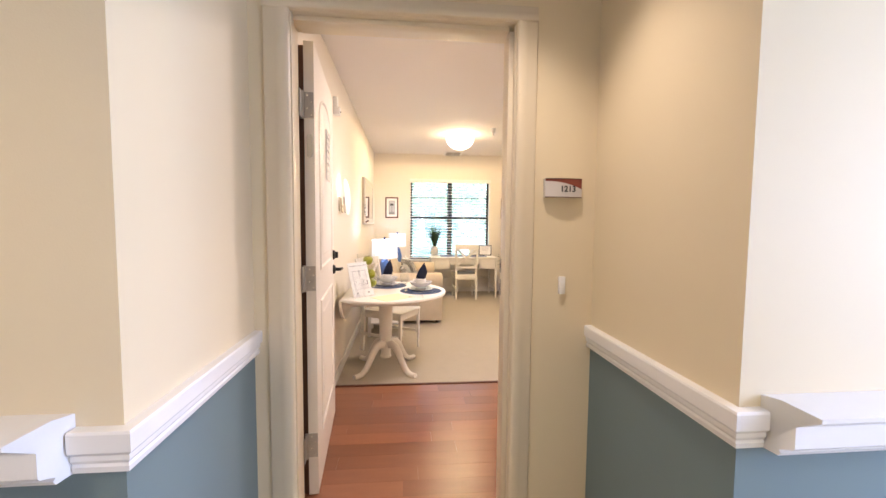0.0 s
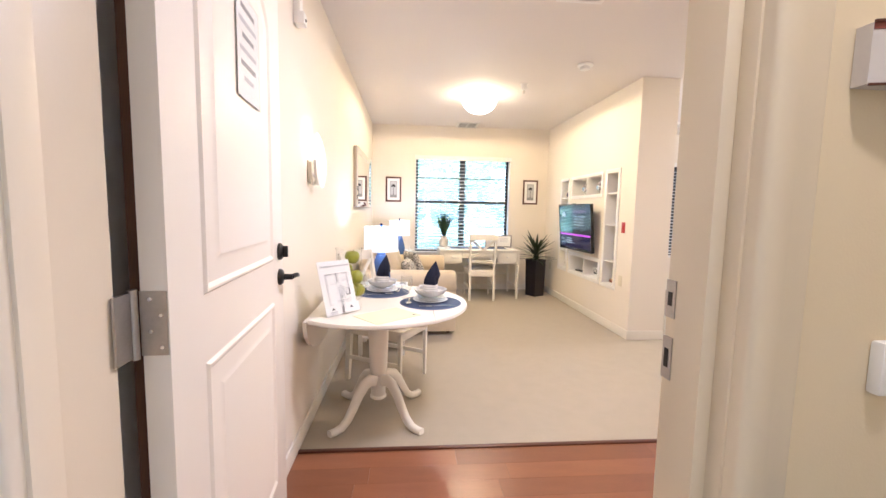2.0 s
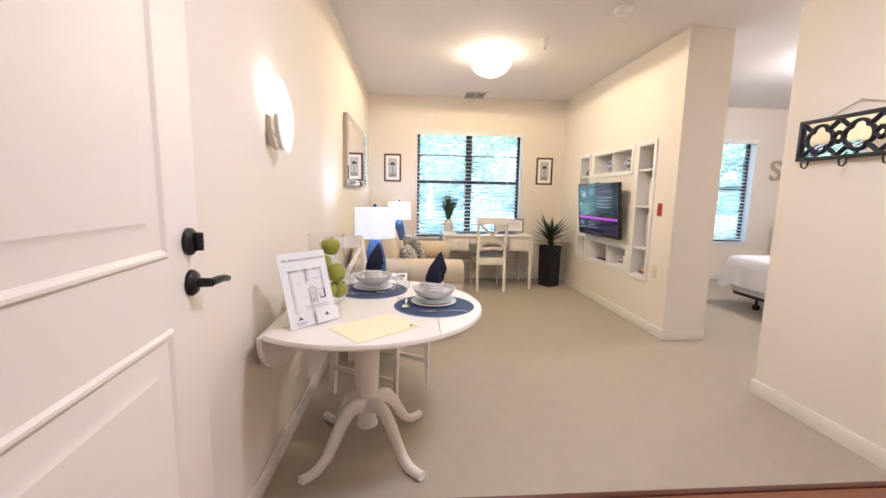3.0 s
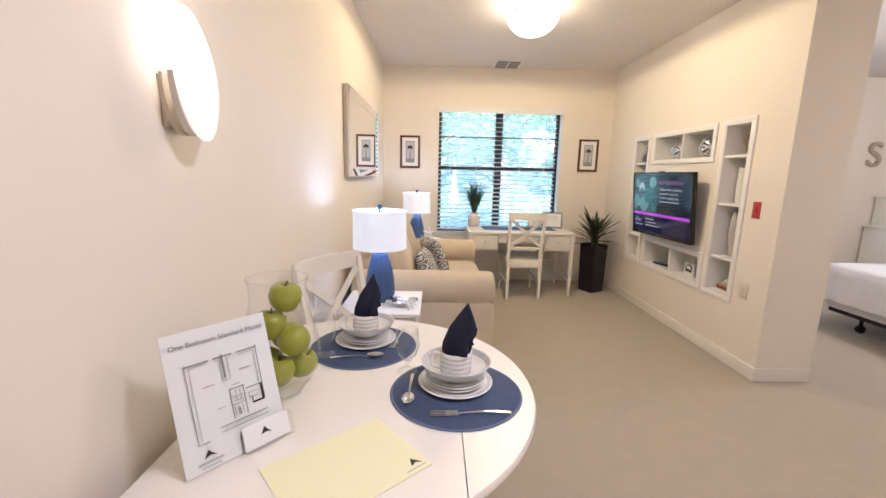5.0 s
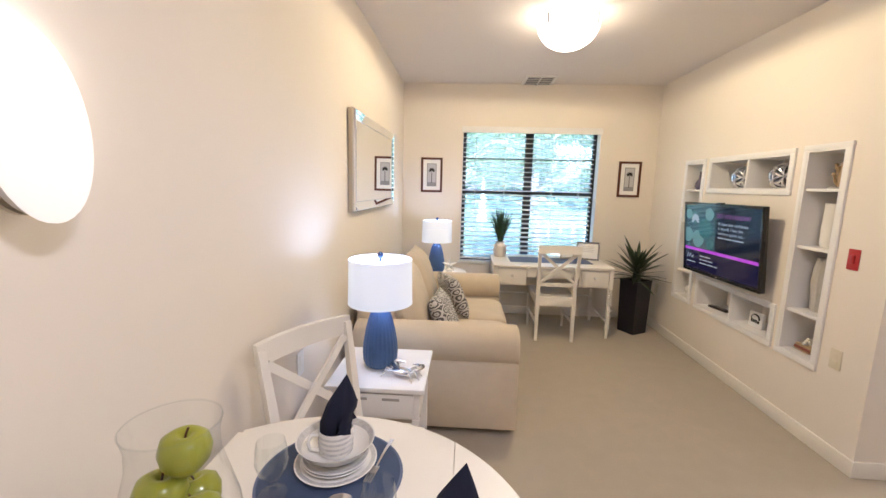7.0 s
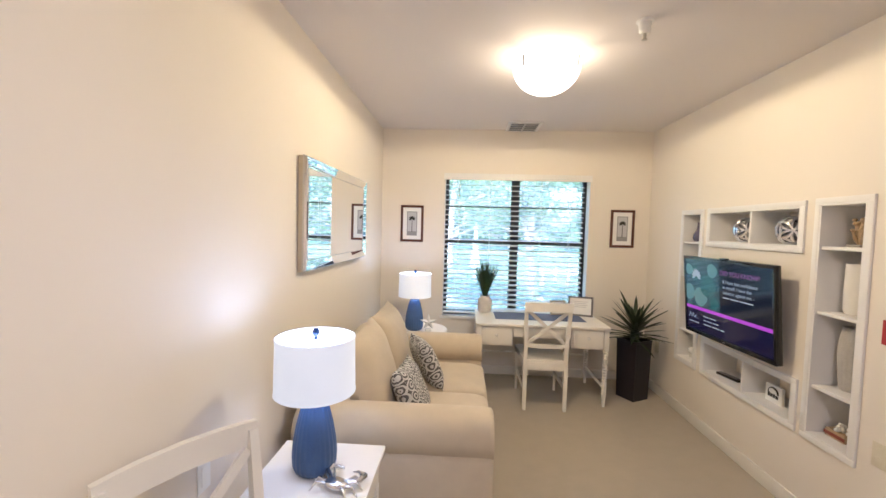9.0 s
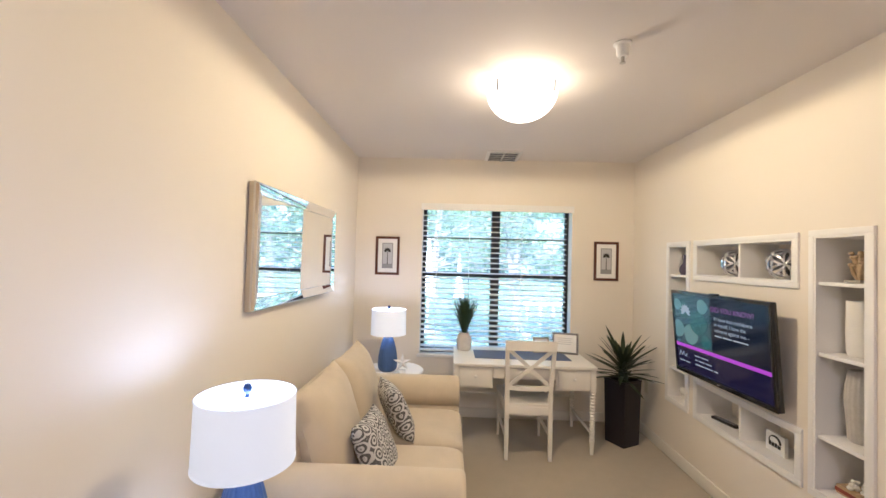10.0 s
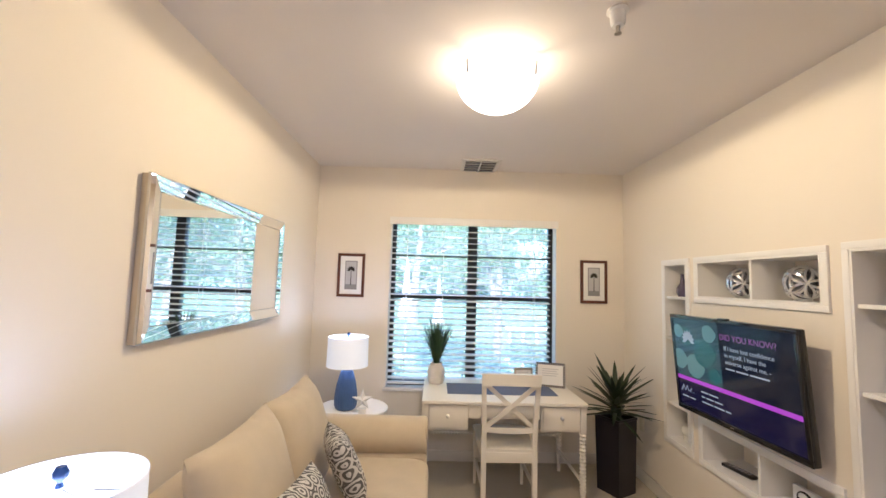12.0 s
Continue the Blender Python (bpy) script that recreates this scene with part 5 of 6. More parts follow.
# desk
desk = thing("writing_desk", pose(1.655, 9.49, 0), "cream painted writing desk with two drawers and bobbin-turned legs", "desk")
part("desktop", boxes((-0.605, 0.605, -0.335, 0.335, 0.718, 0.742), bevel=0.005), furniture_white, desk)
part("back_apron", boxes((-0.55, 0.55, 0.27, 0.29, 0.62, 0.717)), furniture_white, desk)
for s in (-1, 1):
    part("side_apron", boxes((s * 0.575 - 0.01, s * 0.575 + 0.01, -0.262, 0.262, 0.56, 0.717)), furniture_white, desk)
    cab = part("drawer_case", boxes((s * 0.415 - 0.148, s * 0.415 + 0.148, -0.30, 0.2, 0.53, 0.7175), bevel=0.003), furniture_white, desk)
    dw = part("drawer_front", boxes((s * 0.415 - 0.133, s * 0.415 + 0.133, -0.316, -0.3005, 0.548, 0.708), bevel=0.003), furniture_white, desk)
    part("knob", make(lathe, [(0, 0), (0.006, 0), (0.006, 0.008), (0.014, 0.014), (0.014, 0.022), (0.006, 0.028), (0, 0.028)], 14, m=pose(s * 0.415, -0.316, 0.635, 90, 0, 0)), ceramic, dw, "round white knob")
    for y in (-0.29, 0.29):
        bob = [(0, 0.0), (0.014, 0.0), (0.016, 0.06), (0.02, 0.10), (0.025, 0.12), (0.018, 0.125)]
        z = 0.13
        while z < 0.50:
            bob += [(0.016, z), (0.025, z + 0.012), (0.016, z + 0.024)]
            z += 0.026
        bob += [(0.02, z), (0.0, z + 0.001)]
        lg = part("leg", make(lathe, bob, 16, at=(s * 0.58, y, 0)), furniture_white, desk)
        part("leg_block", boxes((s * 0.58 - 0.022, s * 0.58 + 0.022, y - 0.022, y + 0.022, z - 0.002, 0.7175), bevel=0.003), furniture_white, desk)
    part("side_stretcher", make(tube, [(s * 0.58, -0.28, 0.17), (s * 0.58, 0.28, 0.17)], 0.012, 8), furniture_white, desk)
part("centre_drawer", boxes((-0.262, 0.262, -0.312, -0.29, 0.618, 0.71), bevel=0.003), furniture_white, desk)
bm = bmesh.new()
nb = 44
tube(bm, [(-0.57 + 1.14 * i / (nb * 2), 0.285, 0.30) for i in range(nb * 2 + 1)], [0.008 if i % 2 else 0.014 for i in range(nb * 2 + 1)], 8)
part("back_stretcher", bm, furniture_white, desk, "bobbin-turned stretcher")

runner = tagged(part("desk_runner", boxes((-0.43, 0.43, -0.165, 0.165, 0.0, 0.003)), runner_blue), "grey-blue woven desk pad lying on the desk", "desk pad")
runner.matrix_world = pose(1.67, 9.515, 0.7425)


def leaf_blade(bm, base, yaw, lean, length, width, droop, n=6):
    """One long tapering leaf, bent outwards and folded along its middle."""
    d = Vector((math.cos(yaw), math.sin(yaw), 0))
    sdir = Vector((-math.sin(yaw), math.cos(yaw), 0))
    p, ang, rows = Vector(base), lean, []
    for i in range(n + 1):
        t = i / n
        w = width * (math.sin(math.pi * min(1, 0.18 + 0.82 * t)) ** 0.7 if t < 1 else 0.02)
        up = Vector((0, 0, 1)) * math.sin(ang) - d * math.cos(ang) * 0
        rows.append((bm.verts.new(p - sdir * w), bm.verts.new(p - Vector((0, 0, 0.18 * w)) + d * 0.1 * w), bm.verts.new(p + sdir * w)))
        p = p + (d * math.sin(ang) + Vector((0, 0, 1)) * math.cos(ang)) * length / n
        ang += droop / n
    for a, b in zip(rows, rows[1:]):
        bm.faces.new((a[0], a[1], b[1], b[0]))
        bm.faces.new((a[1], a[2], b[2], b[1]))


rnd = random.Random(11)
pot_clay = material("pot_clay", (0.66, 0.63, 0.60), 0.8, vary=0.12, scale=25, fine=220, bump=0.6)
plant = thing("desk_plant", pose(1.15, 9.69, 0.7425), "spiky green grass plant in a white textured pot on the desk", "plant")
part("pot", make(lathe, [(0, 0), (0.062, 0), (0.068, 0.01), (0.074, 0.05), (0.074, 0.11), (0.066, 0.135), (0.050, 0.148), (0.052, 0.168), (0.047, 0.17), (0.044, 0.15), (0, 0.148)], 28), pot_clay, plant, "white ceramic pot", 60)
bm = bmesh.new()
for i in range(170):
    a = rnd.random() * 6.283
    leaf_blade(bm, (0.02 * math.cos(a) * rnd.random(), 0.02 * math.sin(a) * rnd.random(), 0.15), a, rnd.uniform(0.02, 0.40), rnd.uniform(0.27, 0.46), rnd.uniform(0.003, 0.0055), rnd.uniform(0.1, 0.5), 4)
part("leaves", bm, grass_leaf, plant, "narrow dark green blades", 0)

planter = thing("floor_plant", pose(2.595, 9.46, 0), "dark spiky dracaena in a tall black tapered planter", "plant")
bm = bmesh.new()


def square_loop(h, z):
    return [bm.verts.new((h * sx, h * sy, z)) for sx, sy in ((-1, -1), (1, -1), (1, 1), (-1, 1))]


lp = [square_loop(h, z) for h, z in ((0.10, 0.0), (0.11, 0.555), (0.113, 0.56), (0.113, 0.575), (0.104, 0.575), (0.10, 0.53))]
bm.faces.new(lp[0][::-1])
for a, b in zip(lp, lp[1:]):
    for k in range(4):
        bm.faces.new((a[k], a[(k + 1) % 4], b[(k + 1) % 4], b[k]))
part("pot", bm, planter_mat, planter, "glossy black tapered pot", 20).matrix_local = pose(0, 0, 0, 0, 0, 29)
part("soil", boxes((-0.099, 0.099, -0.099, 0.099, 0.52, 0.532)), soil, planter).matrix_local = pose(0, 0, 0, 0, 0, 29)
part("stem", make(tube, [(0, 0, 0.53), (0.004, 0, 0.62), (0.0, 0.004, 0.70)], [0.038, 0.042, 0.03], 10), leaf_dark, planter)
bm = bmesh.new()
for i in range(50):
    t = i / 49
    leaf_blade(bm, (0, 0, 0.58 + 0.13 * t), i * 2.39996, 1.62 - 1.08 * t + rnd.uniform(-0.16, 0.16), rnd.uniform(0.29, 0.40), rnd.uniform(0.016, 0.024), rnd.uniform(0.12, 0.45) * (1.15 - 0.6 * t), 6)
part("leaves", bm, leaf_dark, planter, "long pointed dark leaves", 0)


# ---- table setting ----
TZ = TT + 0.0005


def place_setting(x, y, turn, label):
    mat_ = thing("placemat", pose(x, y, TZ), "round navy woven placemat on a cream table", "placemat", "place settings")
    part("woven_disc", make(lathe, [(0, 0), (0.19, 0), (0.192, 0.0015), (0.19, 0.003), (0, 0.003)], 48), mat_blue, mat_)
    part("stitched_edge", make(lathe, [(0.186, 0.0032), (0.188, 0.0042), (0.191, 0.0036), (0.1935, 0.0012), (0.192, 0.0)], 48), runner_blue, mat_)
    z = TZ + 0.0032
    bx, by = x + 0.0, y + 0.045
    for i, (r, nm, lb) in enumerate(((0.113, "dinner_plate", "white stoneware dinner plate with grey ticked rim"), (0.092, "salad_plate", "white stoneware side plate with grey rim"), (0.092, "salad_plate", "white stoneware side plate with grey rim"))):
        p = thing(nm, pose(bx, by, z), lb, "plate", "place settings")
        part("dish", make(lathe, [(0, 0), (r * 0.6, 0), (r * 0.66, 0.002), (r * 0.98, 0.011), (r, 0.0125), (r * 0.985, 0.014), (r * 0.66, 0.0055), (r * 0.6, 0.004), (0, 0.004)], 40), ceramic, p, smooth=60)
        part("rim_band", make(lathe, [(r * 0.86, 0.0112), (r * 0.965, 0.0136), (r * 0.965, 0.0142), (r * 0.86, 0.0118)], 40), stoneware, p, "grey ticked rim", 60)
        z += 0.0085
    b = thing("bowl", pose(bx, by, z + 0.004), "white stoneware bowl with grey banded rim", "bowl", "place settings")
    part("dish", make(lathe, [(0, 0), (0.05, 0), (0.056, 0.004), (0.09, 0.022), (0.105, 0.046), (0.107, 0.0475), (0.104, 0.047), (0.088, 0.026), (0.05, 0.008), (0, 0.007)], 44), ceramic, b, smooth=60)
    part("rim_band", make(lathe, [(0.0915, 0.0315), (0.103, 0.0462), (0.1035, 0.0458), (0.093, 0.0308)], 44), stoneware, b, "grey striped inner band", 60)
    c = thing("cup", pose(bx, by, z + 0.0115), "white handled stoneware mug with grey ticked bands", "cup", "place settings")
    part("body", make(lathe, [(0, 0), (0.042, 0), (0.046, 0.004), (0.0475, 0.07), (0.0465, 0.072), (0.044, 0.07), (0.042, 0.008), (0, 0.006)], 32), ceramic, c, smooth=60)
    for zz in (0.012, 0.026, 0.04, 0.054):
        part("band", make(lathe, [(0.0468, zz), (0.0478, zz + 0.001), (0.0482, zz + 0.006), (0.0472, zz + 0.007)], 32), stoneware, c)
    part("handle", make(tube, [(0.046, 0, 0.06), (0.066, 0, 0.062), (0.076, 0, 0.045), (0.07, 0, 0.024), (0.046, 0, 0.014)], 0.0055, 8), ceramic, c).matrix_local = pose(0, 0, 0, 0, 0, 180 + turn)
    # napkin folded to a standing peak
    n = thing("napkin", pose(bx, by, z + 0.0195), "dark navy cloth napkin folded to a point in a cup", "napkin", "place settings")
    bm = bmesh.new()
    N = 22
    rows = []
    for j in range(12):
        t = j / 11
        zz = 0.002 + 0.21 * t
        sp = 0.035 if t < 0.32 else 0.035 + 0.007 * math.sin(min(1, (t - 0.32) / 0.2) * math.pi / 2)
        w = sp * (1 if t < 0.5 else max(0.0, 1 - ((t - 0.5) / 0.5) ** 1.25))
        row = []
        for i in range(N):
            a = 2 * math.pi * i / N
            fold = 1 + 0.16 * math.sin(3 * a + 2.5 * t) + 0.07 * math.sin(7 * a)
            row.append(bm.verts.new((w * 1.15 * fold * math.cos(a) + 0.05 * max(0, t - 0.35), w * 0.55 * fold * math.sin(a), zz + (0.012 * math.cos(a) if 0.3 < t < 0.6 else 0))))
        rows.append(row)
    for a, c_ in zip(rows, rows[1:]):
        for i in range(N):
            bm.faces.new((a[i], a[(i + 1) % N], c_[(i + 1) % N], c_[i]))
    bmesh.ops.remove_doubles(bm, verts=rows[-1], dist=1e-4)
    part("folded_cloth", bm, navy_cloth, n, smooth=35).matrix_local = pose(0, 0, 0, 0, 0, turn)
    # outer flap of the fold
    bm = bmesh.new()
    fl = [[bm.verts.new((0.05 + 0.006 * j - 0.012 * abs(i - 2) + 0.01 * math.sin(i + j), -0.03 + 0.015 * i, 0.062 + 0.022 * j - 0.006 * (i - 2) ** 2 * (j / 2))) for i in range(5)] for j in range(4)]
    for a, c_ in zip(fl, fl[1:]):
        for i in range(4):
            bm.faces.new((a[i], a[i + 1], c_[i + 1], c_[i]))
    part("flap", bm, navy_cloth, n, smooth=80).matrix_local = pose(0, 0, 0, 0, 0, turn - 60)


place_setting(0.735, 5.768, 0, "")
place_setting(0.410, 6.085, 30, "")


def cutlery(kind, m):
    t = thing(kind, m, f"polished steel {kind} lying on a navy placemat", kind, "place settings")
    hb = bmesh.new()
    L = 0.125
    rows = []
    for i in range(9):
        u = i / 8
        w = 0.006 - 0.0035 * u ** 0.7
        z = 0.0012 + 0.004 * math.sin(math.pi * u)
        rows.append([hb.verts.new((-L * (1 - u), sy * w, z + sz * 0.0011)) for sy, sz in ((-1, -1), (1, -1), (1, 1), (-1, 1))])
    for a, b in zip(rows, rows[1:]):
        for k in range(4):
            hb.faces.new((a[k], a[(k + 1) % 4], b[(k + 1) % 4], b[k]))
    hb.faces.new(rows[0][::-1]), hb.faces.new(rows[-1])
    part("handle", hb, silver, t, smooth=60)
    bm = bmesh.new()
    if kind == "spoon":
        rows = []
        for j in range(7):
            r = j / 6
            rows.append([bm.verts.new((0.028 + 0.029 * r * math.cos(a), 0.018 * r * math.sin(a), 0.0025 + 0.007 * r * r)) for a in (2 * math.pi * i / 20 for i in range(20))])
        for a, b in zip(rows, rows[1:]):
            for i in range(20):
                bm.faces.new((a[i], a[(i + 1) % 20], b[(i + 1) % 20], b[i]))
        bmesh.ops.remove_doubles(bm, verts=rows[0], dist=1e-5)
        part("bowl", bm, silver, t, smooth=80)
    else:
        box(bm, 0.0, 0.03, -0.011, 0.011, 0.002, 0.0042, bevel=0.001)
        for k in range(4):
            box(bm, 0.03, 0.066, -0.0105 + 0.0058 * k, -0.0072 + 0.0058 * k, 0.0022, 0.0042)
        part("tines", bm, silver, t)
    return t


CZ = TZ + 0.0033
cutlery("spoon", pose(0.598, 5.74, CZ, 0, 0, -92))
cutlery("fork", pose(0.735, 5.648, CZ, 0, 0, 183) @ Matrix.Scale(1.15, 4))
cutlery("spoon", pose(0.438, 5.985, CZ, 0, 0, 6))
cutlery("fork", pose(0.526, 6.12, CZ, 0, 0, 260))


def goblet(x, y):
    g = thing("water_goblet", pose(x, y, TZ + 0.0034), "clear stemmed glass goblet on a placemat", "glass", "place settings")
    prof = [(0, 0), (0.034, 0), (0.035, 0.0015), (0.012, 0.006), (0.006, 0.012), (0.006, 0.026), (0.012, 0.036), (0.032, 0.062), (0.04, 0.09), (0.038, 0.12), (0.034, 0.145), (0.0325, 0.145), (0.0365, 0.12), (0.0384, 0.09), (0.030, 0.063), (0.01, 0.04), (0, 0.039)]
    p = part("bowl_and_stem", make(lathe, prof, 32), glass, g, smooth=60)
    p.visible_shadow = False


goblet(0.583, 5.885)
goblet(0.29, 6.00)

# apples in a glass hurricane
vase = thing("glass_vase", pose(0.23, 5.765, TZ), "tall waisted clear glass vase holding green apples", "vase")
vp = [(0, 0.004), (0.050, 0.0), (0.055, 0.004), (0.055, 0.014), (0.078, 0.035), (0.102, 0.075), (0.110, 0.115), (0.104, 0.165), (0.088, 0.225), (0.076, 0.27), (0.075, 0.31), (0.081, 0.34)]
part("body", make(lathe, vp, 40), glass, vase, smooth=70)
part("rim", make(tube, [(0.081 * math.cos(a), 0.081 * math.sin(a), 0.34) for a in (2 * math.pi * i / 40 for i in range(41))], 0.0018, 6), glass, vase)
for i, (dx, dy, dz, tilt) in enumerate(((0.006, -0.046, 0.082, 12), (-0.044, 0.016, 0.080, 100), (0.047, 0.024, 0.076, 60), (0.0, 0.052, 0.148, 30), (0.046, -0.016, 0.160, 80), (-0.018, -0.022, 0.208, 15), (0.020, 0.0, 0.282, 5))):
    a = thing("apple", pose(0.23 + dx, 5.765 + dy, TZ + dz, tilt * 0.5, tilt * 0.3, tilt * 7) @ Matrix.Scale(1.1, 4), "green apple stacked in a clear glass vase", "apple", "green apples")
    part("fruit", make(lathe, [(0, -0.026), (0.01, -0.033), (0.024, -0.03), (0.037, -0.012), (0.041, 0.008), (0.036, 0.026), (0.024, 0.035), (0.012, 0.034), (0.004, 0.026), (0, 0.024)], 26, ribs=5, rib=0.018), apple_skin, a, smooth=80)
    part("stem", make(tube, [(0, 0, 0.022), (0.002, 0, 0.034), (0.006, 0.001, 0.044)], 0.0018, 6), dark_wood, a)

# plan placard in an acrylic stand
pl = thing("plan_placard", Matrix.Translation((0.240, 5.486, TZ)) @ pose(0, 0, 0, 0, 0, 49.5) @ pose(0, 0, 0, -17, 0, 0), "printed floor plan card in a clear acrylic stand", "placard")
PW, PH = 0.110, 0.302
part("card", boxes((-PW, PW, 0.0, 0.0012, 0.004, PH)), paper, pl, "white printed card")
part("acrylic_face", boxes((-PW - 0.003, PW + 0.003, -0.003, -0.0008, 0.002, PH + 0.002)), acrylic, pl).visible_shadow = False
part("acrylic_foot", boxes((-PW - 0.003, PW + 0.003, 0.002, 0.07, 0.0, 0.003)), acrylic, pl).matrix_local = pose(0, 0.0, 0.0, 17, 0, 0)
pk = part("card_pocket", boxes((-0.005, PW + 0.012, -0.022, -0.003, 0.0, 0.052)), acrylic, pl, "clear business card pocket")
pk.visible_shadow = False
part("business_card", boxes((0.006, PW + 0.004, -0.012, -0.0105, 0.004, 0.058)), paper, pk)
part("mark", make(prism, [(0.045, 0.028), (0.055, 0.044), (0.062, 0.034), (0.07, 0.026), (0.058, 0.03)], 0.0004, pose(0, -0.0126, 0)), ink, pk)
writing("One Bedroom Standard Model", 0.0158, grey_ink, pl, pose(0, -0.0044, 0.272, 90, 0, 0), "title")
for x0, x1, z0, z1 in ((-0.078, -0.075, 0.06, 0.232), (0.073, 0.076, 0.105, 0.232), (-0.078, -0.03, 0.226, 0.232), (-0.02, 0.02, 0.226, 0.232), (0.03, 0.076, 0.226, 0.232), (-0.004, 0.004, 0.18, 0.232),
                       (-0.078, -0.055, 0.06, 0.063), (-0.03, 0.076, 0.078, 0.081), (-0.03, 0.076, 0.068, 0.070), (0.035, 0.076, 0.14, 0.143), (0.0, 0.003, 0.085, 0.15), (0.03, 0.033, 0.085, 0.15), (0.0, 0.033, 0.15, 0.153), (0.0, 0.033, 0.115, 0.117),
                       (0.008, 0.026, 0.158, 0.16), (0.012, 0.022, 0.09, 0.105), (0.045, 0.05, 0.105, 0.12)):
    wx, wz = (x1 - x0, z1 - z0)
    if wx < wz:
        x1 = x0 + 0.5 * wx
    else:
        z1 = z0 + 0.5 * wz
    part("plan_line", boxes((x0, x1, -0.0042, -0.0033, z0, z1)), grey_ink, pl)
for x0, x1, z0, z1 in ((-0.070, -0.0685, 0.066, 0.222), (0.066, 0.0675, 0.145, 0.222), (-0.070, -0.034, 0.2215, 0.223), (-0.018, -0.006, 0.2215, 0.223), (0.006, 0.018, 0.2215, 0.223), (0.034, 0.066, 0.2215, 0.223),
                       (-0.009, -0.0075, 0.175, 0.222), (0.0075, 0.009, 0.175, 0.222), (-0.009, 0.009, 0.174, 0.1755), (0.005, 0.0065, 0.09, 0.112), (0.013, 0.0145, 0.09, 0.112), (0.0215, 0.023, 0.09, 0.112), (0.005, 0.028, 0.1215, 0.123),
                       (0.005, 0.028, 0.131, 0.1325), (0.012, 0.0135, 0.123, 0.146), (0.0215, 0.023, 0.123, 0.146), (0.038, 0.06, 0.128, 0.1295), (0.038, 0.06, 0.117, 0.1185), (0.04, 0.0415, 0.117, 0.1295), (-0.02, 0.06, 0.0735, 0.0745)):
    part("plan_line", boxes((x0, x1, -0.0042, -0.0033, z0, z1)), pale_ink, pl)
part("plan_wall", boxes((0.068, 0.073, -0.0042, -0.0037, 0.105, 0.14), (0.045, 0.073, -0.0042, -0.0037, 0.102, 0.106)), ink, pl)
for x0, x1, z0, z1 in ((-0.05, -0.025, 0.172, 0.175), (0.03, 0.055, 0.186, 0.189), (-0.03, -0.012, 0.118, 0.12), (-0.085, -0.035, 0.018, 0.024), (-0.08, -0.042, 0.011, 0.014)):
    part("text_bar", boxes((x0, x1, -0.0036, -0.0031, z0, z1)), pale_ink, pl)
part("mark", make(prism, [(-0.072, 0.03), (-0.062, 0.046), (-0.056, 0.038), (-0.046, 0.03), (-0.06, 0.034)], 0.0004, pose(0, -0.0036, 0)), ink, pl)

fold = tagged(part("paper_folder", boxes((-0.112, 0.112, -0.148, 0.148, 0.0, 0.002)), cream_paper), "pale yellow paper folder lying on a cream table", "folder")
fold.matrix_world = pose(0.482, 5.452, TZ, 0, 0, -50)
fm = part("printed_mark", make(prism, [(-0.006, -0.01), (0.004, 0.012), (0.010, 0.004), (0.02, -0.012), (0.008, -0.004)], 0.0004, pose(0.08, 0.115, 0.0024, -90, 0, 90)), ink, fold)
part("text_bar", boxes((0.098, 0.101, 0.09, 0.14, 0.002, 0.0023)), pale_ink, fold)

# ---- things on the side tables, desk and shelves ----
crab = tagged(thing("crab_figurine", pose(0.465, 6.945, 0.6005, 0, 0, -20), "polished silver crab ornament on a white side table", "figurine"))
bm = bmesh.new()
puff(bm, pose(0, 0, 0.022), 0.05, 0.034, 0.016, 0.9, 0.9, 20, 10)
for s in (-1, 1):
    for k in range(4):
        a = radians(-50 + 28 * k)
        c, d = math.cos(a), math.sin(a)
        tube(bm, [(s * 0.035 * c, -0.026 * d, 0.022), (s * 0.075 * c, -0.07 * d, 0.034), (s * 0.10 * c, -0.095 * d, 0.002)], [0.006, 0.005, 0.003], 6)
    tube(bm, [(s * 0.03, 0.02, 0.024), (s * 0.075, 0.045, 0.03), (s * 0.075, 0.075, 0.03), (s * 0.03, 0.095, 0.026)], [0.007, 0.010, 0.014, 0.004], 8)
    tube(bm, [(s * 0.07, 0.07, 0.03), (s * 0.05, 0.082, 0.034), (s * 0.02, 0.078, 0.03)], [0.008, 0.006, 0.002], 6)
part("cast_body", bm, silver, crab, smooth=70)

star = thing("starfish_ornament", pose(0.60, 9.28, 0.6005, 0, 0, 10) @ Matrix.Scale(1.12, 4), "white starfish ornament standing on a round table", "figurine")
bm = bmesh.new()
pts = []
for k in range(10):
    a = math.pi / 2 + k * math.pi / 5
    r = 0.075 if k % 2 == 0 else 0.028
    pts.append((r * math.cos(a), 0.09 + r * math.sin(a)))
f0, f1 = bm.verts.new((0, -0.024, 0.09)), bm.verts.new((0, 0.024, 0.09))
ring = [bm.verts.new((x, 0, z)) for x, z in pts]
for i in range(10):
    bm.faces.new((f0, ring[i], ring[(i + 1) % 10])), bm.faces.new((f1, ring[(i + 1) % 10], ring[i]))
part("star", bm, ceramic, star, smooth=0)
part("stand", boxes((-0.025, 0.025, -0.02, 0.02, 0.0, 0.035), bevel=0.004), ceramic, star)


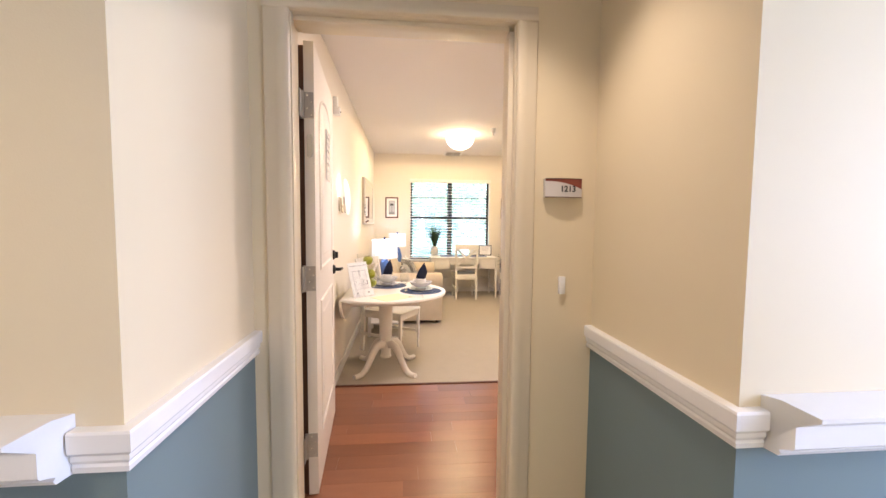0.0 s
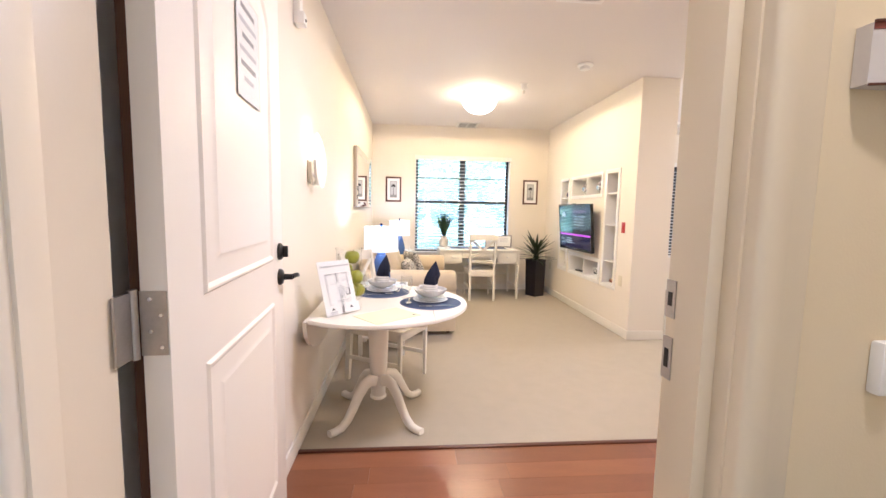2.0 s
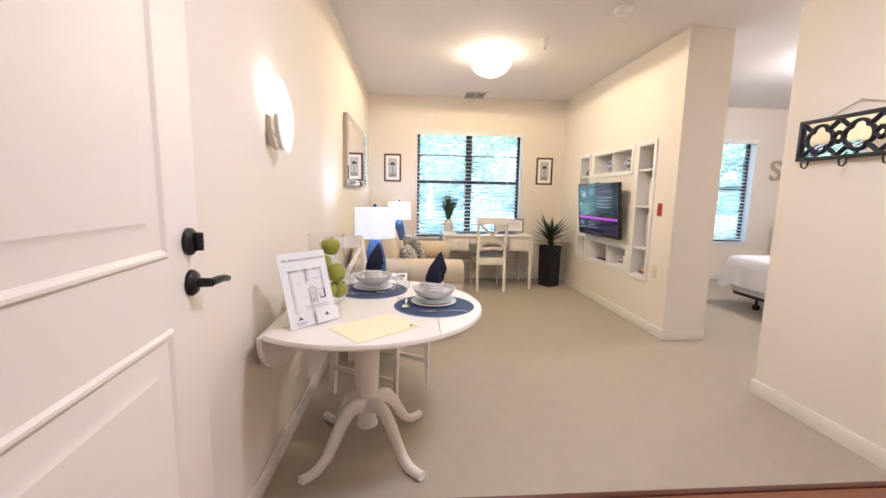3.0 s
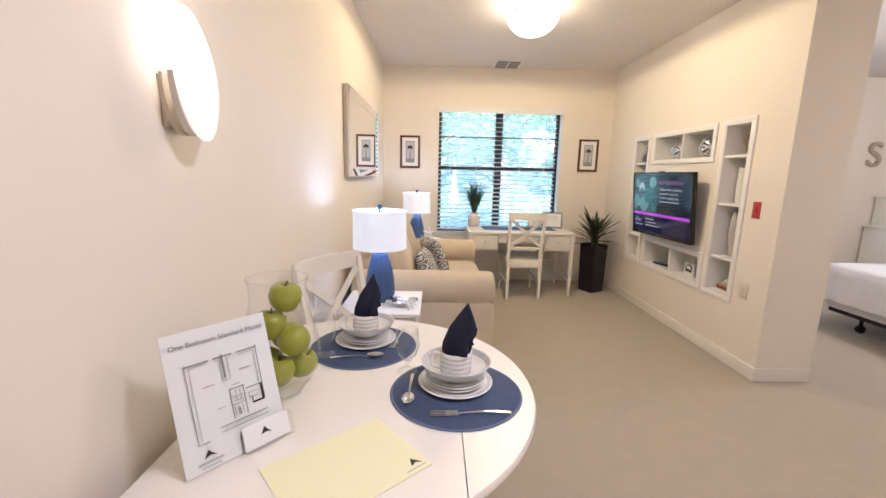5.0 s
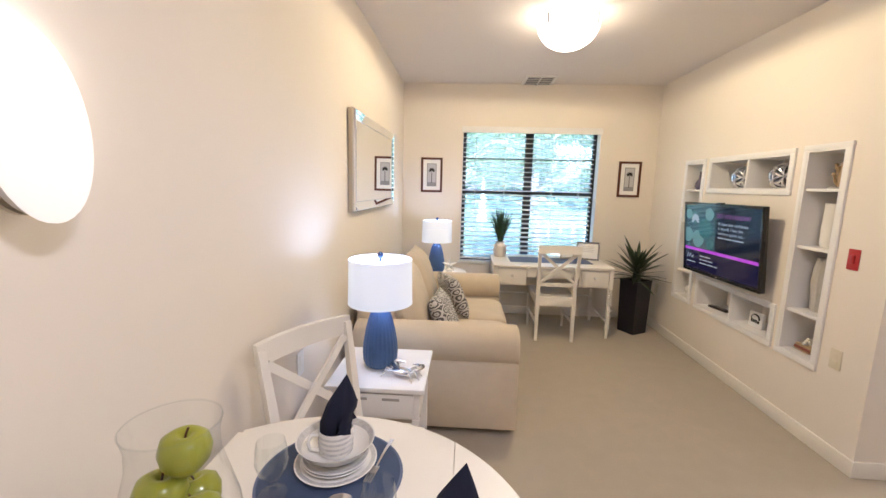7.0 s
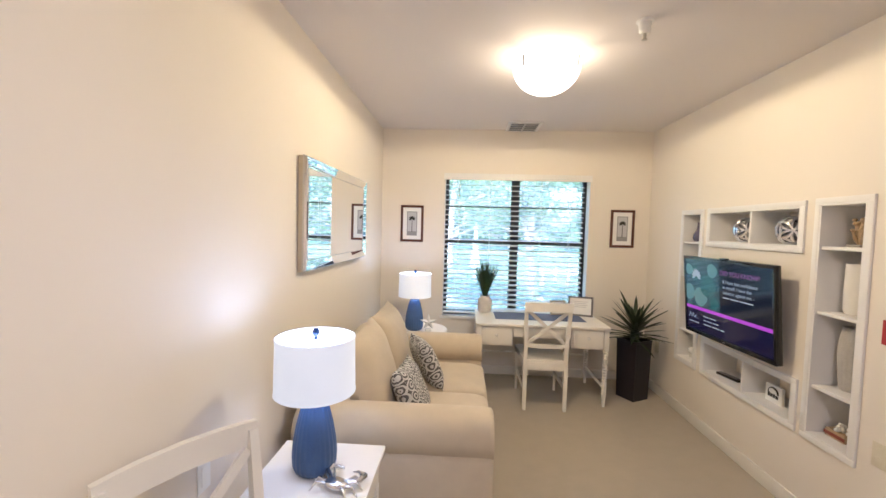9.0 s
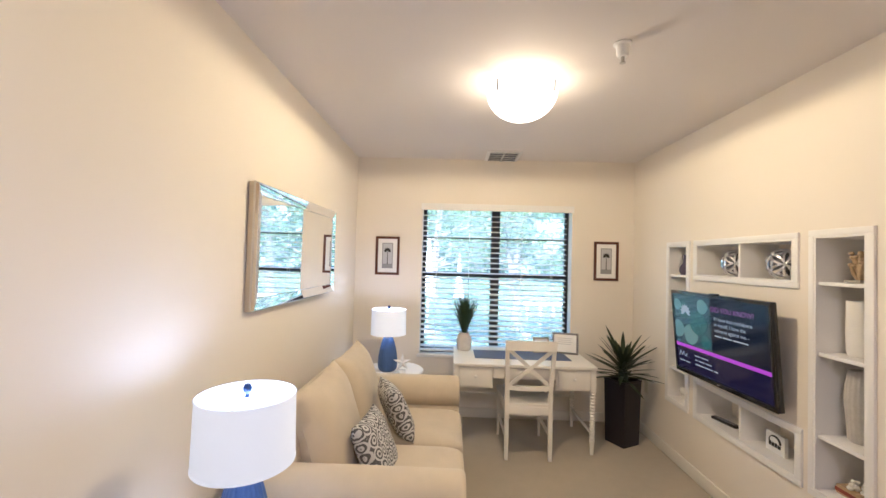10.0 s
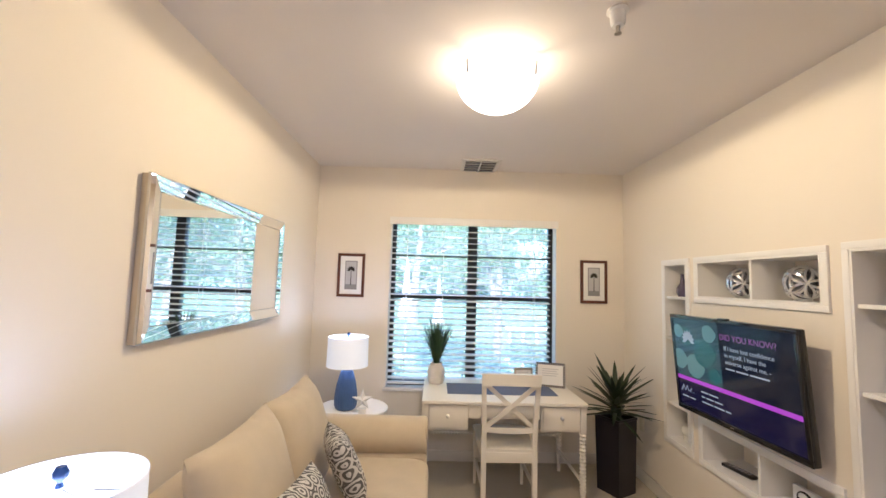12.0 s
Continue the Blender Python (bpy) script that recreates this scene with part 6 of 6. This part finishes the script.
def photo_frame(m, w, h, mat_f, label, dots=False):
    f = thing("photo_frame", m, label, "photo frame", "desk frames")
    part("border", boxes((-w, w, 0, 0.012, h * 2 - 0.018, h * 2), (-w, w, 0, 0.012, 0, 0.018), (-w, -w + 0.018, 0, 0.012, 0.018, h * 2 - 0.018), (w - 0.018, w, 0, 0.012, 0.018, h * 2 - 0.018), bevel=0.003), mat_f, f)
    part("picture", boxes((-w + 0.017, w - 0.017, 0.004, 0.008, 0.017, h * 2 - 0.017)), paper, f, "white printed sheet")
    part("text_bar", boxes(*[(-w * 0.55, w * 0.55 * (1 - 0.2 * (i % 2)), 0.0032, 0.0038, h * 1.45 - 0.018 * i, h * 1.45 - 0.018 * i + 0.005) for i in range(4)]), pale_ink, f)
    part("easel", boxes((-0.02, 0.02, 0.012, 0.016, 0.0, h * 1.5)), dark_wood, f).matrix_local = pose(0, 0.0, 0.008, -14, 0, 0)
    if dots:
        bm = bmesh.new()
        for k in range(13):
            x = -w + 0.009 + (2 * w - 0.018) * k / 12
            for z in (0.009, 2 * h - 0.009):
                box(bm, x - 0.004, x + 0.004, -0.003, 0.001, z - 0.006, z + 0.006)
        for k in range(9):
            z = 0.024 + (2 * h - 0.048) * k / 8
            for x in (-w + 0.009, w - 0.009):
                box(bm, x - 0.006, x + 0.006, -0.003, 0.001, z - 0.004, z + 0.004)
        part("beading", bm, silver, f)
    return f


photo_frame(pose(2.112, 9.62, 0.7425, -10, 0, -16), 0.122, 0.10, black_metal, "grey beaded metal photo frame standing on a desk", True)
photo_frame(pose(1.90, 9.64, 0.7425, -10, 0, 12), 0.085, 0.075, champagne, "pale photo frame standing on a desk")


def openwork_ball(x, y, z, r, mat_b, label):
    """A decorative ball of crossing bent petals."""
    b = thing("openwork_ball", pose(x, y, z), label, "ornament", "openwork balls")
    bm = bmesh.new()
    phi = (1 + 5 ** 0.5) / 2
    dirs = [Vector(v).normalized() for v in ((0, 1, phi), (0, -1, phi), (0, 1, -phi), (0, -1, -phi), (1, phi, 0), (-1, phi, 0), (1, -phi, 0), (-1, -phi, 0), (phi, 0, 1), (-phi, 0, 1), (phi, 0, -1), (-phi, 0, -1))]
    for d in dirs:
        near = sorted((q for q in dirs if q is not d), key=lambda q: -q.dot(d))[:5]
        for q in near:
            if d.x + 0.1 * d.y + 0.01 * d.z < q.x + 0.1 * q.y + 0.01 * q.z:
                continue
            side = d.cross(q).normalized()
            for s in (-1, 1):
                tube(bm, [r * (d * (1 - t) + q * t + side * s * 0.17 * math.sin(math.pi * t)).normalized() for t in (i / 6 for i in range(7))], [r * 0.04 + r * 0.085 * math.sin(math.pi * i / 6) for i in range(7)], 5)
        tube(bm, [d * r * 0.9, d * r * 1.03], r * 0.15, 8)
    for v in bm.verts:
        v.co.z *= 1.12
    part("lattice", bm, mat_b, b, smooth=60)
    # added inner ball, its dark colour makes the lattice gaps dark
    part("core", make(lathe, [(0, -r * 0.8), (r * 0.57, -r * 0.57), (r * 0.8, 0), (r * 0.57, r * 0.57), (0, r * 0.8)], 16), grey_ink, b, "dark grey ball added behind the lattice gaps")
    return b


openwork_ball(XN + 0.15, 8.655, 1.553 + 0.090, 0.078, silver, "silver openwork ball in a white shelf bay")
openwork_ball(XN + 0.15, 8.235, 1.553 + 0.090, 0.078, silver, "silver openwork ball in a white shelf bay")

pv = thing("perfume_bottle", pose(XN + 0.09, 9.17, 1.5395), "dark purple glass teardrop bottle on a shelf", "bottle")
part("body", make(lathe, [(0, 0), (0.03, 0), (0.045, 0.03), (0.04, 0.065), (0.018, 0.10), (0.011, 0.15), (0.013, 0.17), (0, 0.17)], 24), purple_glass, pv, smooth=70)
pw = thing("white_bird_figurine", pose(XN + 0.09, 9.16, 0.5075), "small white bird ornament on a low shelf", "figurine")
bm = bmesh.new()
puff(bm, pose(0, 0, 0.06, 0, 0, 0), 0.03, 0.05, 0.035, 1, 1, 16, 10)
tube(bm, [(0, -0.03, 0.075), (0, -0.05, 0.105), (0, -0.066, 0.115)], [0.016, 0.014, 0.004], 8)
tube(bm, [(0, 0, 0), (0, 0, 0.03)], 0.02, 10)
part("body", bm, ceramic, pw, smooth=80)
dv = thing("coral_ornament", pose(XN + 0.135, 7.75, 1.5545), "tan branching coral ornament on a shelf", "ornament")
bm = bmesh.new()
rnd = random.Random(7)
for k in range(26):
    a, t = rnd.random() * 6.283, rnd.uniform(0.2, 0.9)
    h = rnd.uniform(0.08, 0.15)
    tube(bm, [(0, 0, 0.01), (0.03 * t * math.cos(a), 0.03 * t * math.sin(a), h * 0.5), (0.055 * t * math.cos(a + 0.4), 0.055 * t * math.sin(a + 0.4), h)], [0.012, 0.009, 0.006], 6)
    puff(bm, pose(0.055 * t * math.cos(a + 0.4), 0.055 * t * math.sin(a + 0.4), h), 0.012, 0.012, 0.01, 1, 1, 8, 5)
part("branches", bm, shell_tan, dv, smooth=60)
part("base", boxes((-0.04, 0.04, -0.04, 0.04, 0, 0.014), bevel=0.004), grey_carving, dv)
wv = thing("white_vase", pose(XN + 0.135, 7.745, 1.1945), "white cylindrical ceramic vase on a shelf", "vase")
part("body", make(lathe, [(0, 0), (0.046, 0), (0.054, 0.02), (0.056, 0.12), (0.054, 0.22), (0.054, 0.27), (0.05, 0.27), (0.05, 0.1), (0, 0.09)], 28), white_paint, wv, smooth=50)
vase_grey = material("vase_grey", (0.50, 0.48, 0.46), 0.45, vary=0.12, scale=40)
gv = thing("ribbed_vase", pose(XN + 0.135, 7.742, 0.7795), "tall pale grey ribbed ceramic vase on a shelf", "vase")
part("body", make(lathe, [(0, 0), (0.045, 0), (0.05, 0.01), (0.056, 0.10), (0.064, 0.19), (0.06, 0.27), (0.05, 0.33), (0.048, 0.345), (0.044, 0.345), (0.04, 0.3), (0, 0.29)], 72, ribs=18, rib=0.02), vase_grey, gv, smooth=80)
sb = thing("shell_box", pose(XN + 0.12, 7.745, 0.5075), "small box of tan shells with a driftwood boat", "ornament")
part("tray", boxes((-0.05, 0.05, -0.06, 0.06, 0, 0.045), bevel=0.006), shell_tan, sb)
bm = bmesh.new()
for k in range(14):
    puff(bm, pose(rnd.uniform(-0.04, 0.04), rnd.uniform(-0.05, 0.05), rnd.uniform(0.05, 0.075), rnd.uniform(0, 90), rnd.uniform(0, 90)), 0.018, 0.013, 0.012, 1, 1, 10, 6)
part("shells", bm, ceramic, sb, smooth=70)
part("red_ribbon", boxes((-0.052, -0.0505, -0.062, 0.062, 0.012, 0.03)), sign_red, sb)
rc = thing("remote_control", pose(XN + 0.09, 8.65, 0.5075, 0, 0, 12), "black plastic remote control on a low shelf", "remote control")
part("body", boxes((-0.024, 0.024, -0.10, 0.10, 0, 0.02), bevel=0.007), tv_black, rc)
bm = bmesh.new()
for i in range(3):
    for j in range(7):
        box(bm, -0.015 + 0.013 * i, -0.007 + 0.013 * i, -0.075 + 0.02 * j, -0.066 + 0.02 * j, 0.0195, 0.022)
part("buttons", bm, grey_ink, rc)
sg = thing("word_block", pose(XN + 0.09, 8.21, 0.5075, 0, 0, -90), "small white block sign with bold dark lettering", "sign")
part("block", boxes((-0.07, 0.07, 0.0, 0.022, 0.0, 0.115), bevel=0.002), paper, sg)
part("ring", make(tube, [(0.042 * math.cos(a), -0.003, 0.068 + 0.032 * math.sin(a)) for a in (radians(-10 + 200 * i / 14) for i in range(15))], 0.006, 6, flat=0.4), ink, sg)
part("word_bar", boxes((-0.045, -0.03, -0.003, 0.0, 0.035, 0.062), (-0.024, -0.006, -0.003, 0.0, 0.035, 0.058), (0.0, 0.015, -0.003, 0.0, 0.035, 0.06), (0.021, 0.042, -0.003, 0.0, 0.035, 0.056)), ink, sg)

# ---- bedroom ----
bed = thing("bed", pose(0, 0, 0), "bed with a plain white draped spread on a metal frame", "bed")
bm = bmesh.new()
x0, x1, y0, y1, n = 4.42, 6.4, 6.85, 8.40, 26
loops = []
for lv, (grow, z) in enumerate(((-0.10, 0.62), (-0.03, 0.615), (0.0, 0.59), (0.02, 0.50), (0.035, 0.40), (0.05, 0.29))):
    row = []
    per = [(x0 + (x1 - x0) * i / n, y0) for i in range(n)] + [(x1, y0 + (y1 - y0) * i / n) for i in range(n)] + [(x1 - (x1 - x0) * i / n, y1) for i in range(n)] + [(x0, y1 - (y1 - y0) * i / n) for i in range(n)]
    for i, (x, y) in enumerate(per):
        dx, dy = (x - (x0 + x1) / 2) / ((x1 - x0) / 2), (y - (y0 + y1) / 2) / ((y1 - y0) / 2)
        wav = 0.018 * math.sin(i * 1.7) * max(0, lv - 2) / 3
        gx = (grow + wav) * (dx if abs(dx) > 0.99 else 0)
        gy = (grow + wav) * (dy if abs(dy) > 0.99 else 0)
        corner = abs(dx) > 0.9 and abs(dy) > 0.9
        row.append(bm.verts.new((x + gx, y + gy, z - (0.05 * max(0, lv - 2) / 3 if corner else 0) + 0.004 * noise.noise((x * 4, y * 4, lv)))))
    loops.append(row)
for a, b in zip(loops, loops[1:]):
    for i in range(len(a)):
        bm.faces.new((a[i], a[(i + 1) % len(a)], b[(i + 1) % len(a)], b[i]))
bm.faces.new(loops[0])
bmesh.ops.recalc_face_normals(bm, faces=bm.faces)
part("bedspread", bm, bed_white, bed, "white draped bedspread", 70)
part("box_spring", boxes((x0 + 0.05, x1 - 0.05, y0 + 0.05, y1 - 0.05, 0.20, 0.58)), bed_white, bed)
part("frame_rail", boxes((x0 + 0.06, x1 - 0.06, y0 + 0.06, y1 - 0.06, 0.16, 0.199)), black_metal, bed)
for x in (x0 + 0.2, x1 - 0.2):
    for y in (y0 + 0.2, y1 - 0.25):
        lg = part("leg", make(tube, [(x, y, 0.07), (x, y, 0.16)], 0.015, 8), black_metal, bed)
        part("caster", make(lathe, [(0, -0.02), (0.034, -0.02), (0.036, 0), (0.034, 0.02), (0, 0.02)], 16, m=pose(x, y, 0.036, 90, 0, 0)), black_metal, lg, "black plastic caster")

dresser = thing("dresser", pose(6.86, 9.64, 0), "white painted tiered chest of drawers with ledge tops", "dresser")
part("lower_case", boxes((-0.5, 0.5, -0.22, 0.26, 0.06, 0.80), bevel=0.004), furniture_white, dresser)
part("lower_top", boxes((-0.52, 0.52, -0.24, 0.27, 0.8005, 0.825), bevel=0.004), furniture_white, dresser)
part("upper_case", boxes((-0.42, 0.42, -0.12, 0.26, 0.8255, 1.18), bevel=0.004), furniture_white, dresser)
part("upper_top", boxes((-0.44, 0.44, -0.14, 0.27, 1.1805, 1.205), bevel=0.004), furniture_white, dresser)
part("plinth", boxes((-0.49, 0.49, -0.21, 0.25, 0.0, 0.06)), furniture_white, dresser)
for z0, z1, w, y in ((0.09, 0.31, 0.47, -0.2205), (0.33, 0.55, 0.47, -0.2205), (0.57, 0.78, 0.47, -0.2205), (0.845, 1.0, 0.39, -0.1205), (1.015, 1.165, 0.39, -0.1205)):
    dwr = part("drawer_front", boxes((-w, w, y - 0.014, y, z0, z1), bevel=0.004), furniture_white, dresser)
    for x in (-w * 0.6, w * 0.6):
        part("knob", make(lathe, [(0, 0), (0.007, 0), (0.006, 0.01), (0.015, 0.016), (0.013, 0.024), (0, 0.026)], 12, m=pose(x, y - 0.014, (z0 + z1) / 2, 90, 0, 0)), ceramic, dwr)
letter = thing("wall_letter", pose(6.31, YB, 1.72), "large silver ornamental letter S on the bedroom wall", "wall letter")
data = writing("S", 0.44, champagne, letter, pose(0, -0.02, 0, 90, 0, 0), "letter")
sol = data.modifiers.new("depth", "SOLIDIFY")
sol.thickness = 0.02


# ---- outdoors ----
lawn = material("lawn", (0.06, 0.13, 0.06), 0.95, vary=0.4, scale=0.6, fine=30, second=(0.11, 0.17, 0.09))
bark = material("bark", (0.20, 0.17, 0.15), 0.9, vary=0.3, scale=8, fine=40, bump=0.5)


def foliage(name, colour):
    """Leaf cloth that lets some light through, each clump a little different."""
    m = bpy.data.materials.new(name)
    m.use_nodes = True
    n, ln = m.node_tree.nodes, m.node_tree.links
    b = n["Principled BSDF"]
    geo, hsv, mr = n.new("ShaderNodeNewGeometry"), n.new("ShaderNodeHueSaturation"), n.new("ShaderNodeMapRange")
    mr.inputs[3].default_value, mr.inputs[4].default_value = 0.8, 1.2
    ln.new(geo.outputs["Random Per Island"], mr.inputs[0]), ln.new(mr.outputs[0], hsv.inputs["Value"])
    hsv.inputs["Color"].default_value = (*colour, 1)
    ln.new(hsv.outputs[0], b.inputs["Base Color"])
    b.inputs["Roughness"].default_value = 0.55
    tr, add = n.new("ShaderNodeBsdfTranslucent"), n.new("ShaderNodeMixShader")
    add.inputs[0].default_value = 0.35
    ln.new(hsv.outputs[0], tr.inputs[0])
    ln.new(b.outputs[0], add.inputs[1]), ln.new(tr.outputs[0], add.inputs[2])
    ln.new(add.outputs[0], n["Material Output"].inputs[0])
    return m


leaves_a, leaves_b = foliage("leaves_a", (0.085, 0.135, 0.075)), foliage("leaves_b", (0.11, 0.155, 0.085))
bmg = bmesh.new()
vs = [bmg.verts.new(p) for p in ((-400, -300, -0.25), (400, -300, -0.25), (400, 600, -0.25), (-400, 600, -0.25))]
bmg.faces.new(vs)
setting("ground", bmg, lawn, "green lawn around the building", "ground")


def leaf_cloud(centres, count, size, seed):
    """Many small leaves scattered in clumps."""
    r = np.random.RandomState(seed)
    c = np.array(centres)
    pick = r.randint(0, len(c), count)
    d = r.normal(size=(count, 3))
    d /= np.linalg.norm(d, axis=1)[:, None]
    pos = c[pick, :3] + d * (c[pick, 3] * r.uniform(0.45, 1.0, count) ** 0.6)[:, None] * np.array((1, 1, 0.75))
    u = r.normal(size=(count, 3))
    u /= np.linalg.norm(u, axis=1)[:, None]
    w = np.cross(u, r.normal(size=(count, 3)))
    w /= np.linalg.norm(w, axis=1)[:, None]
    s = (size * r.uniform(0.6, 1.3, count))[:, None]
    verts = np.stack((pos - u * s, pos + w * s * 0.5, pos + u * s, pos - w * s * 0.5), 1).reshape(-1, 3)
    return verts.tolist(), [tuple(range(4 * i, 4 * i + 4)) for i in range(count)]


def tree(x, y, h, spread, seed, mat_l, label, low=0.3, dense=16000):
    t = thing("tree", pose(x, y, -0.25), label, "tree", "garden trees")
    r = random.Random(seed)
    bm = bmesh.new()
    top = Vector((r.uniform(-0.4, 0.4), r.uniform(-0.4, 0.4), h * 0.7))
    tube(bm, [(0, 0, 0), (0.05, 0.02, h * 0.2), top * 0.6, top], [h * 0.028, h * 0.02, h * 0.014, h * 0.006], 10)
    centres = []
    for k in range(16):
        f = r.uniform(low, 1.0)
        base = top * min(1, f)
        a = r.random() * 6.283
        L = spread * r.uniform(0.55, 1.0) * (1.15 - 0.6 * f)
        tip = base + Vector((L * math.cos(a), L * math.sin(a), L * r.uniform(0.2, 0.7)))
        tube(bm, [base, (base + tip) / 2 + Vector((0, 0, -0.08 * L)), tip], [h * 0.009, h * 0.006, h * 0.002], 6)
        for q in (0.6, 0.85, 1.05):
            p = base.lerp(tip, q)
            centres.append((p.x + r.uniform(-0.3, 0.3), p.y + r.uniform(-0.3, 0.3), p.z + r.uniform(-0.1, 0.4), spread * r.uniform(0.2, 0.36)))
    part("trunk", bm, bark, t, smooth=60)
    data = bpy.data.meshes.new("crown")
    v, f = leaf_cloud(centres, dense, 0.038 + 0.006 * spread, seed)
    data.from_pydata(v, [], f)
    data.materials.append(mat_l)
    ob = new("crown", data)
    ob.parent = t
    return t


for i, (x, y, h, sp, lo, mt) in enumerate(((-2.0, 17.5, 6.5, 2.6, 0.2, leaves_a), (2.6, 15.8, 4.6, 1.9, 0.35, leaves_b), (5.8, 20.0, 8.0, 3.2, 0.2, leaves_a), (0.2, 24, 9.0, 3.8, 0.15, leaves_b), (9.5, 19, 7.0, 2.8, 0.2, leaves_b), (13, 27, 10, 4.2, 0.15, leaves_a), (-7, 25, 10, 4.2, 0.15, leaves_a), (5.0, 31, 11, 4.6, 0.1, leaves_b), (-3, 34, 12, 5, 0.1, leaves_b), (18, 33, 12, 5, 0.1, leaves_a))):
    tree(x, y, h, sp, 20 + i, mt, "leafy green garden tree beyond the window", lo, 4500 if i == 1 else 16000)
r = random.Random(3)
for k in range(9):
    x = -3.5 + 1.7 * k
    b = thing("bush", pose(x, 13.2 + r.uniform(-0.3, 0.6), -0.25), "low leafy green shrub outside the window", "bush", "garden shrubs")
    cs = [(r.uniform(-0.7, 0.7), r.uniform(-0.4, 0.4), r.uniform(0.2, 0.75), r.uniform(0.25, 0.4)) for _ in range(12)]
    data = bpy.data.meshes.new("leaves")
    v, f = leaf_cloud(cs, 5000, 0.035, 60 + k)
    data.from_pydata(v, [], f)
    data.materials.append(leaves_a if k % 2 else leaves_b)
    ob = new("leaves", data)
    ob.parent = b
    part("stems", make(tube, [(0, 0, 0), (0.02, 0, 0.3), (0.1, 0.05, 0.6)], [0.03, 0.02, 0.01], 6), bark, b)
r = np.random.RandomState(9)
cs = [(x, 44 + r.uniform(-3, 3), r.uniform(0.5, 7.5), r.uniform(1.5, 2.6)) for x in np.linspace(-45, 60, 150)]
v, f = leaf_cloud(cs, 20000, 0.42, 99)
data = bpy.data.meshes.new("far_woods")
data.from_pydata(v, [], f)
data.materials.append(leaves_a)
tagged(new("far_woods", data), "dense green woodland edge beyond the lawn", "woods", kind="stuff")


def parasol(x, y, h, w):
    p = thing("garden_parasol", pose(x, y, -0.25), "folded white canvas garden parasol on a lawn", "parasol", "garden parasols")
    bm = bmesh.new()
    lathe(bm, [(0.0, h), (0.02, h - 0.02), (w * 0.45, h * 0.72), (w, h * 0.42), (w * 0.96, h * 0.40), (0.03, h * 0.44)], 32, ribs=8, rib=0.14)
    part("canopy", bm, bed_white, p, "folded white canvas", 60)
    part("pole", make(tube, [(0, 0, 0.05), (0, 0, h + 0.03)], 0.02, 8), white_paint, p)
    part("base", make(lathe, [(0, 0), (0.25, 0), (0.25, 0.04), (0.06, 0.07), (0, 0.07)], 20), grey_carving, p)


parasol(0.42, 16.2, 2.35, 0.17)
parasol(1.22, 16.6, 2.0, 0.12)
fence = thing("garden_fence", pose(5.2, 15.2, -0.25), "white painted picket fence in the garden", "fence")
for k in range(17):
    part("picket", boxes((-2.4 + 0.3 * k - 0.02, -2.4 + 0.3 * k + 0.02, -0.01, 0.01, 0.0, 0.95)), white_paint, fence)
for z in (0.15, 0.85):
    part("rail", boxes((-2.5, 2.5, -0.02, 0.02, z, z + 0.06)), white_paint, fence)

# ---- entry floor boards, one by one ----
entry_floor = tagged(thing("wood_floor_entry", pose(0, 0, 0), "glossy reddish-brown hardwood boards in the entry", "floor"), kind="structure")
r = random.Random(5)
pw_, meshes = 0.125, {}
y = 3.862
while y < 5.374:
    w = min(pw_, 5.374 - y)
    x = -r.uniform(0.0, 0.8)
    while x < 2.9:
        L = r.choice((0.7, 0.9, 1.1))
        a, b = max(x, 0.0), min(x + L, 2.898)
        x += L
        if b - a < 0.02:
            continue
        key = (round(b - a, 3), round(w, 3))
        if key not in meshes:
            meshes[key] = mesh_of("board", boxes((0, b - a - 0.0008, 0, w - 0.0008, -0.012, 0.0)), wood_floor, 0)
        ob = new("board", meshes[key])
        ob.parent = entry_floor
        ob.matrix_local = pose(a, y, 0.0)
    y += pw_
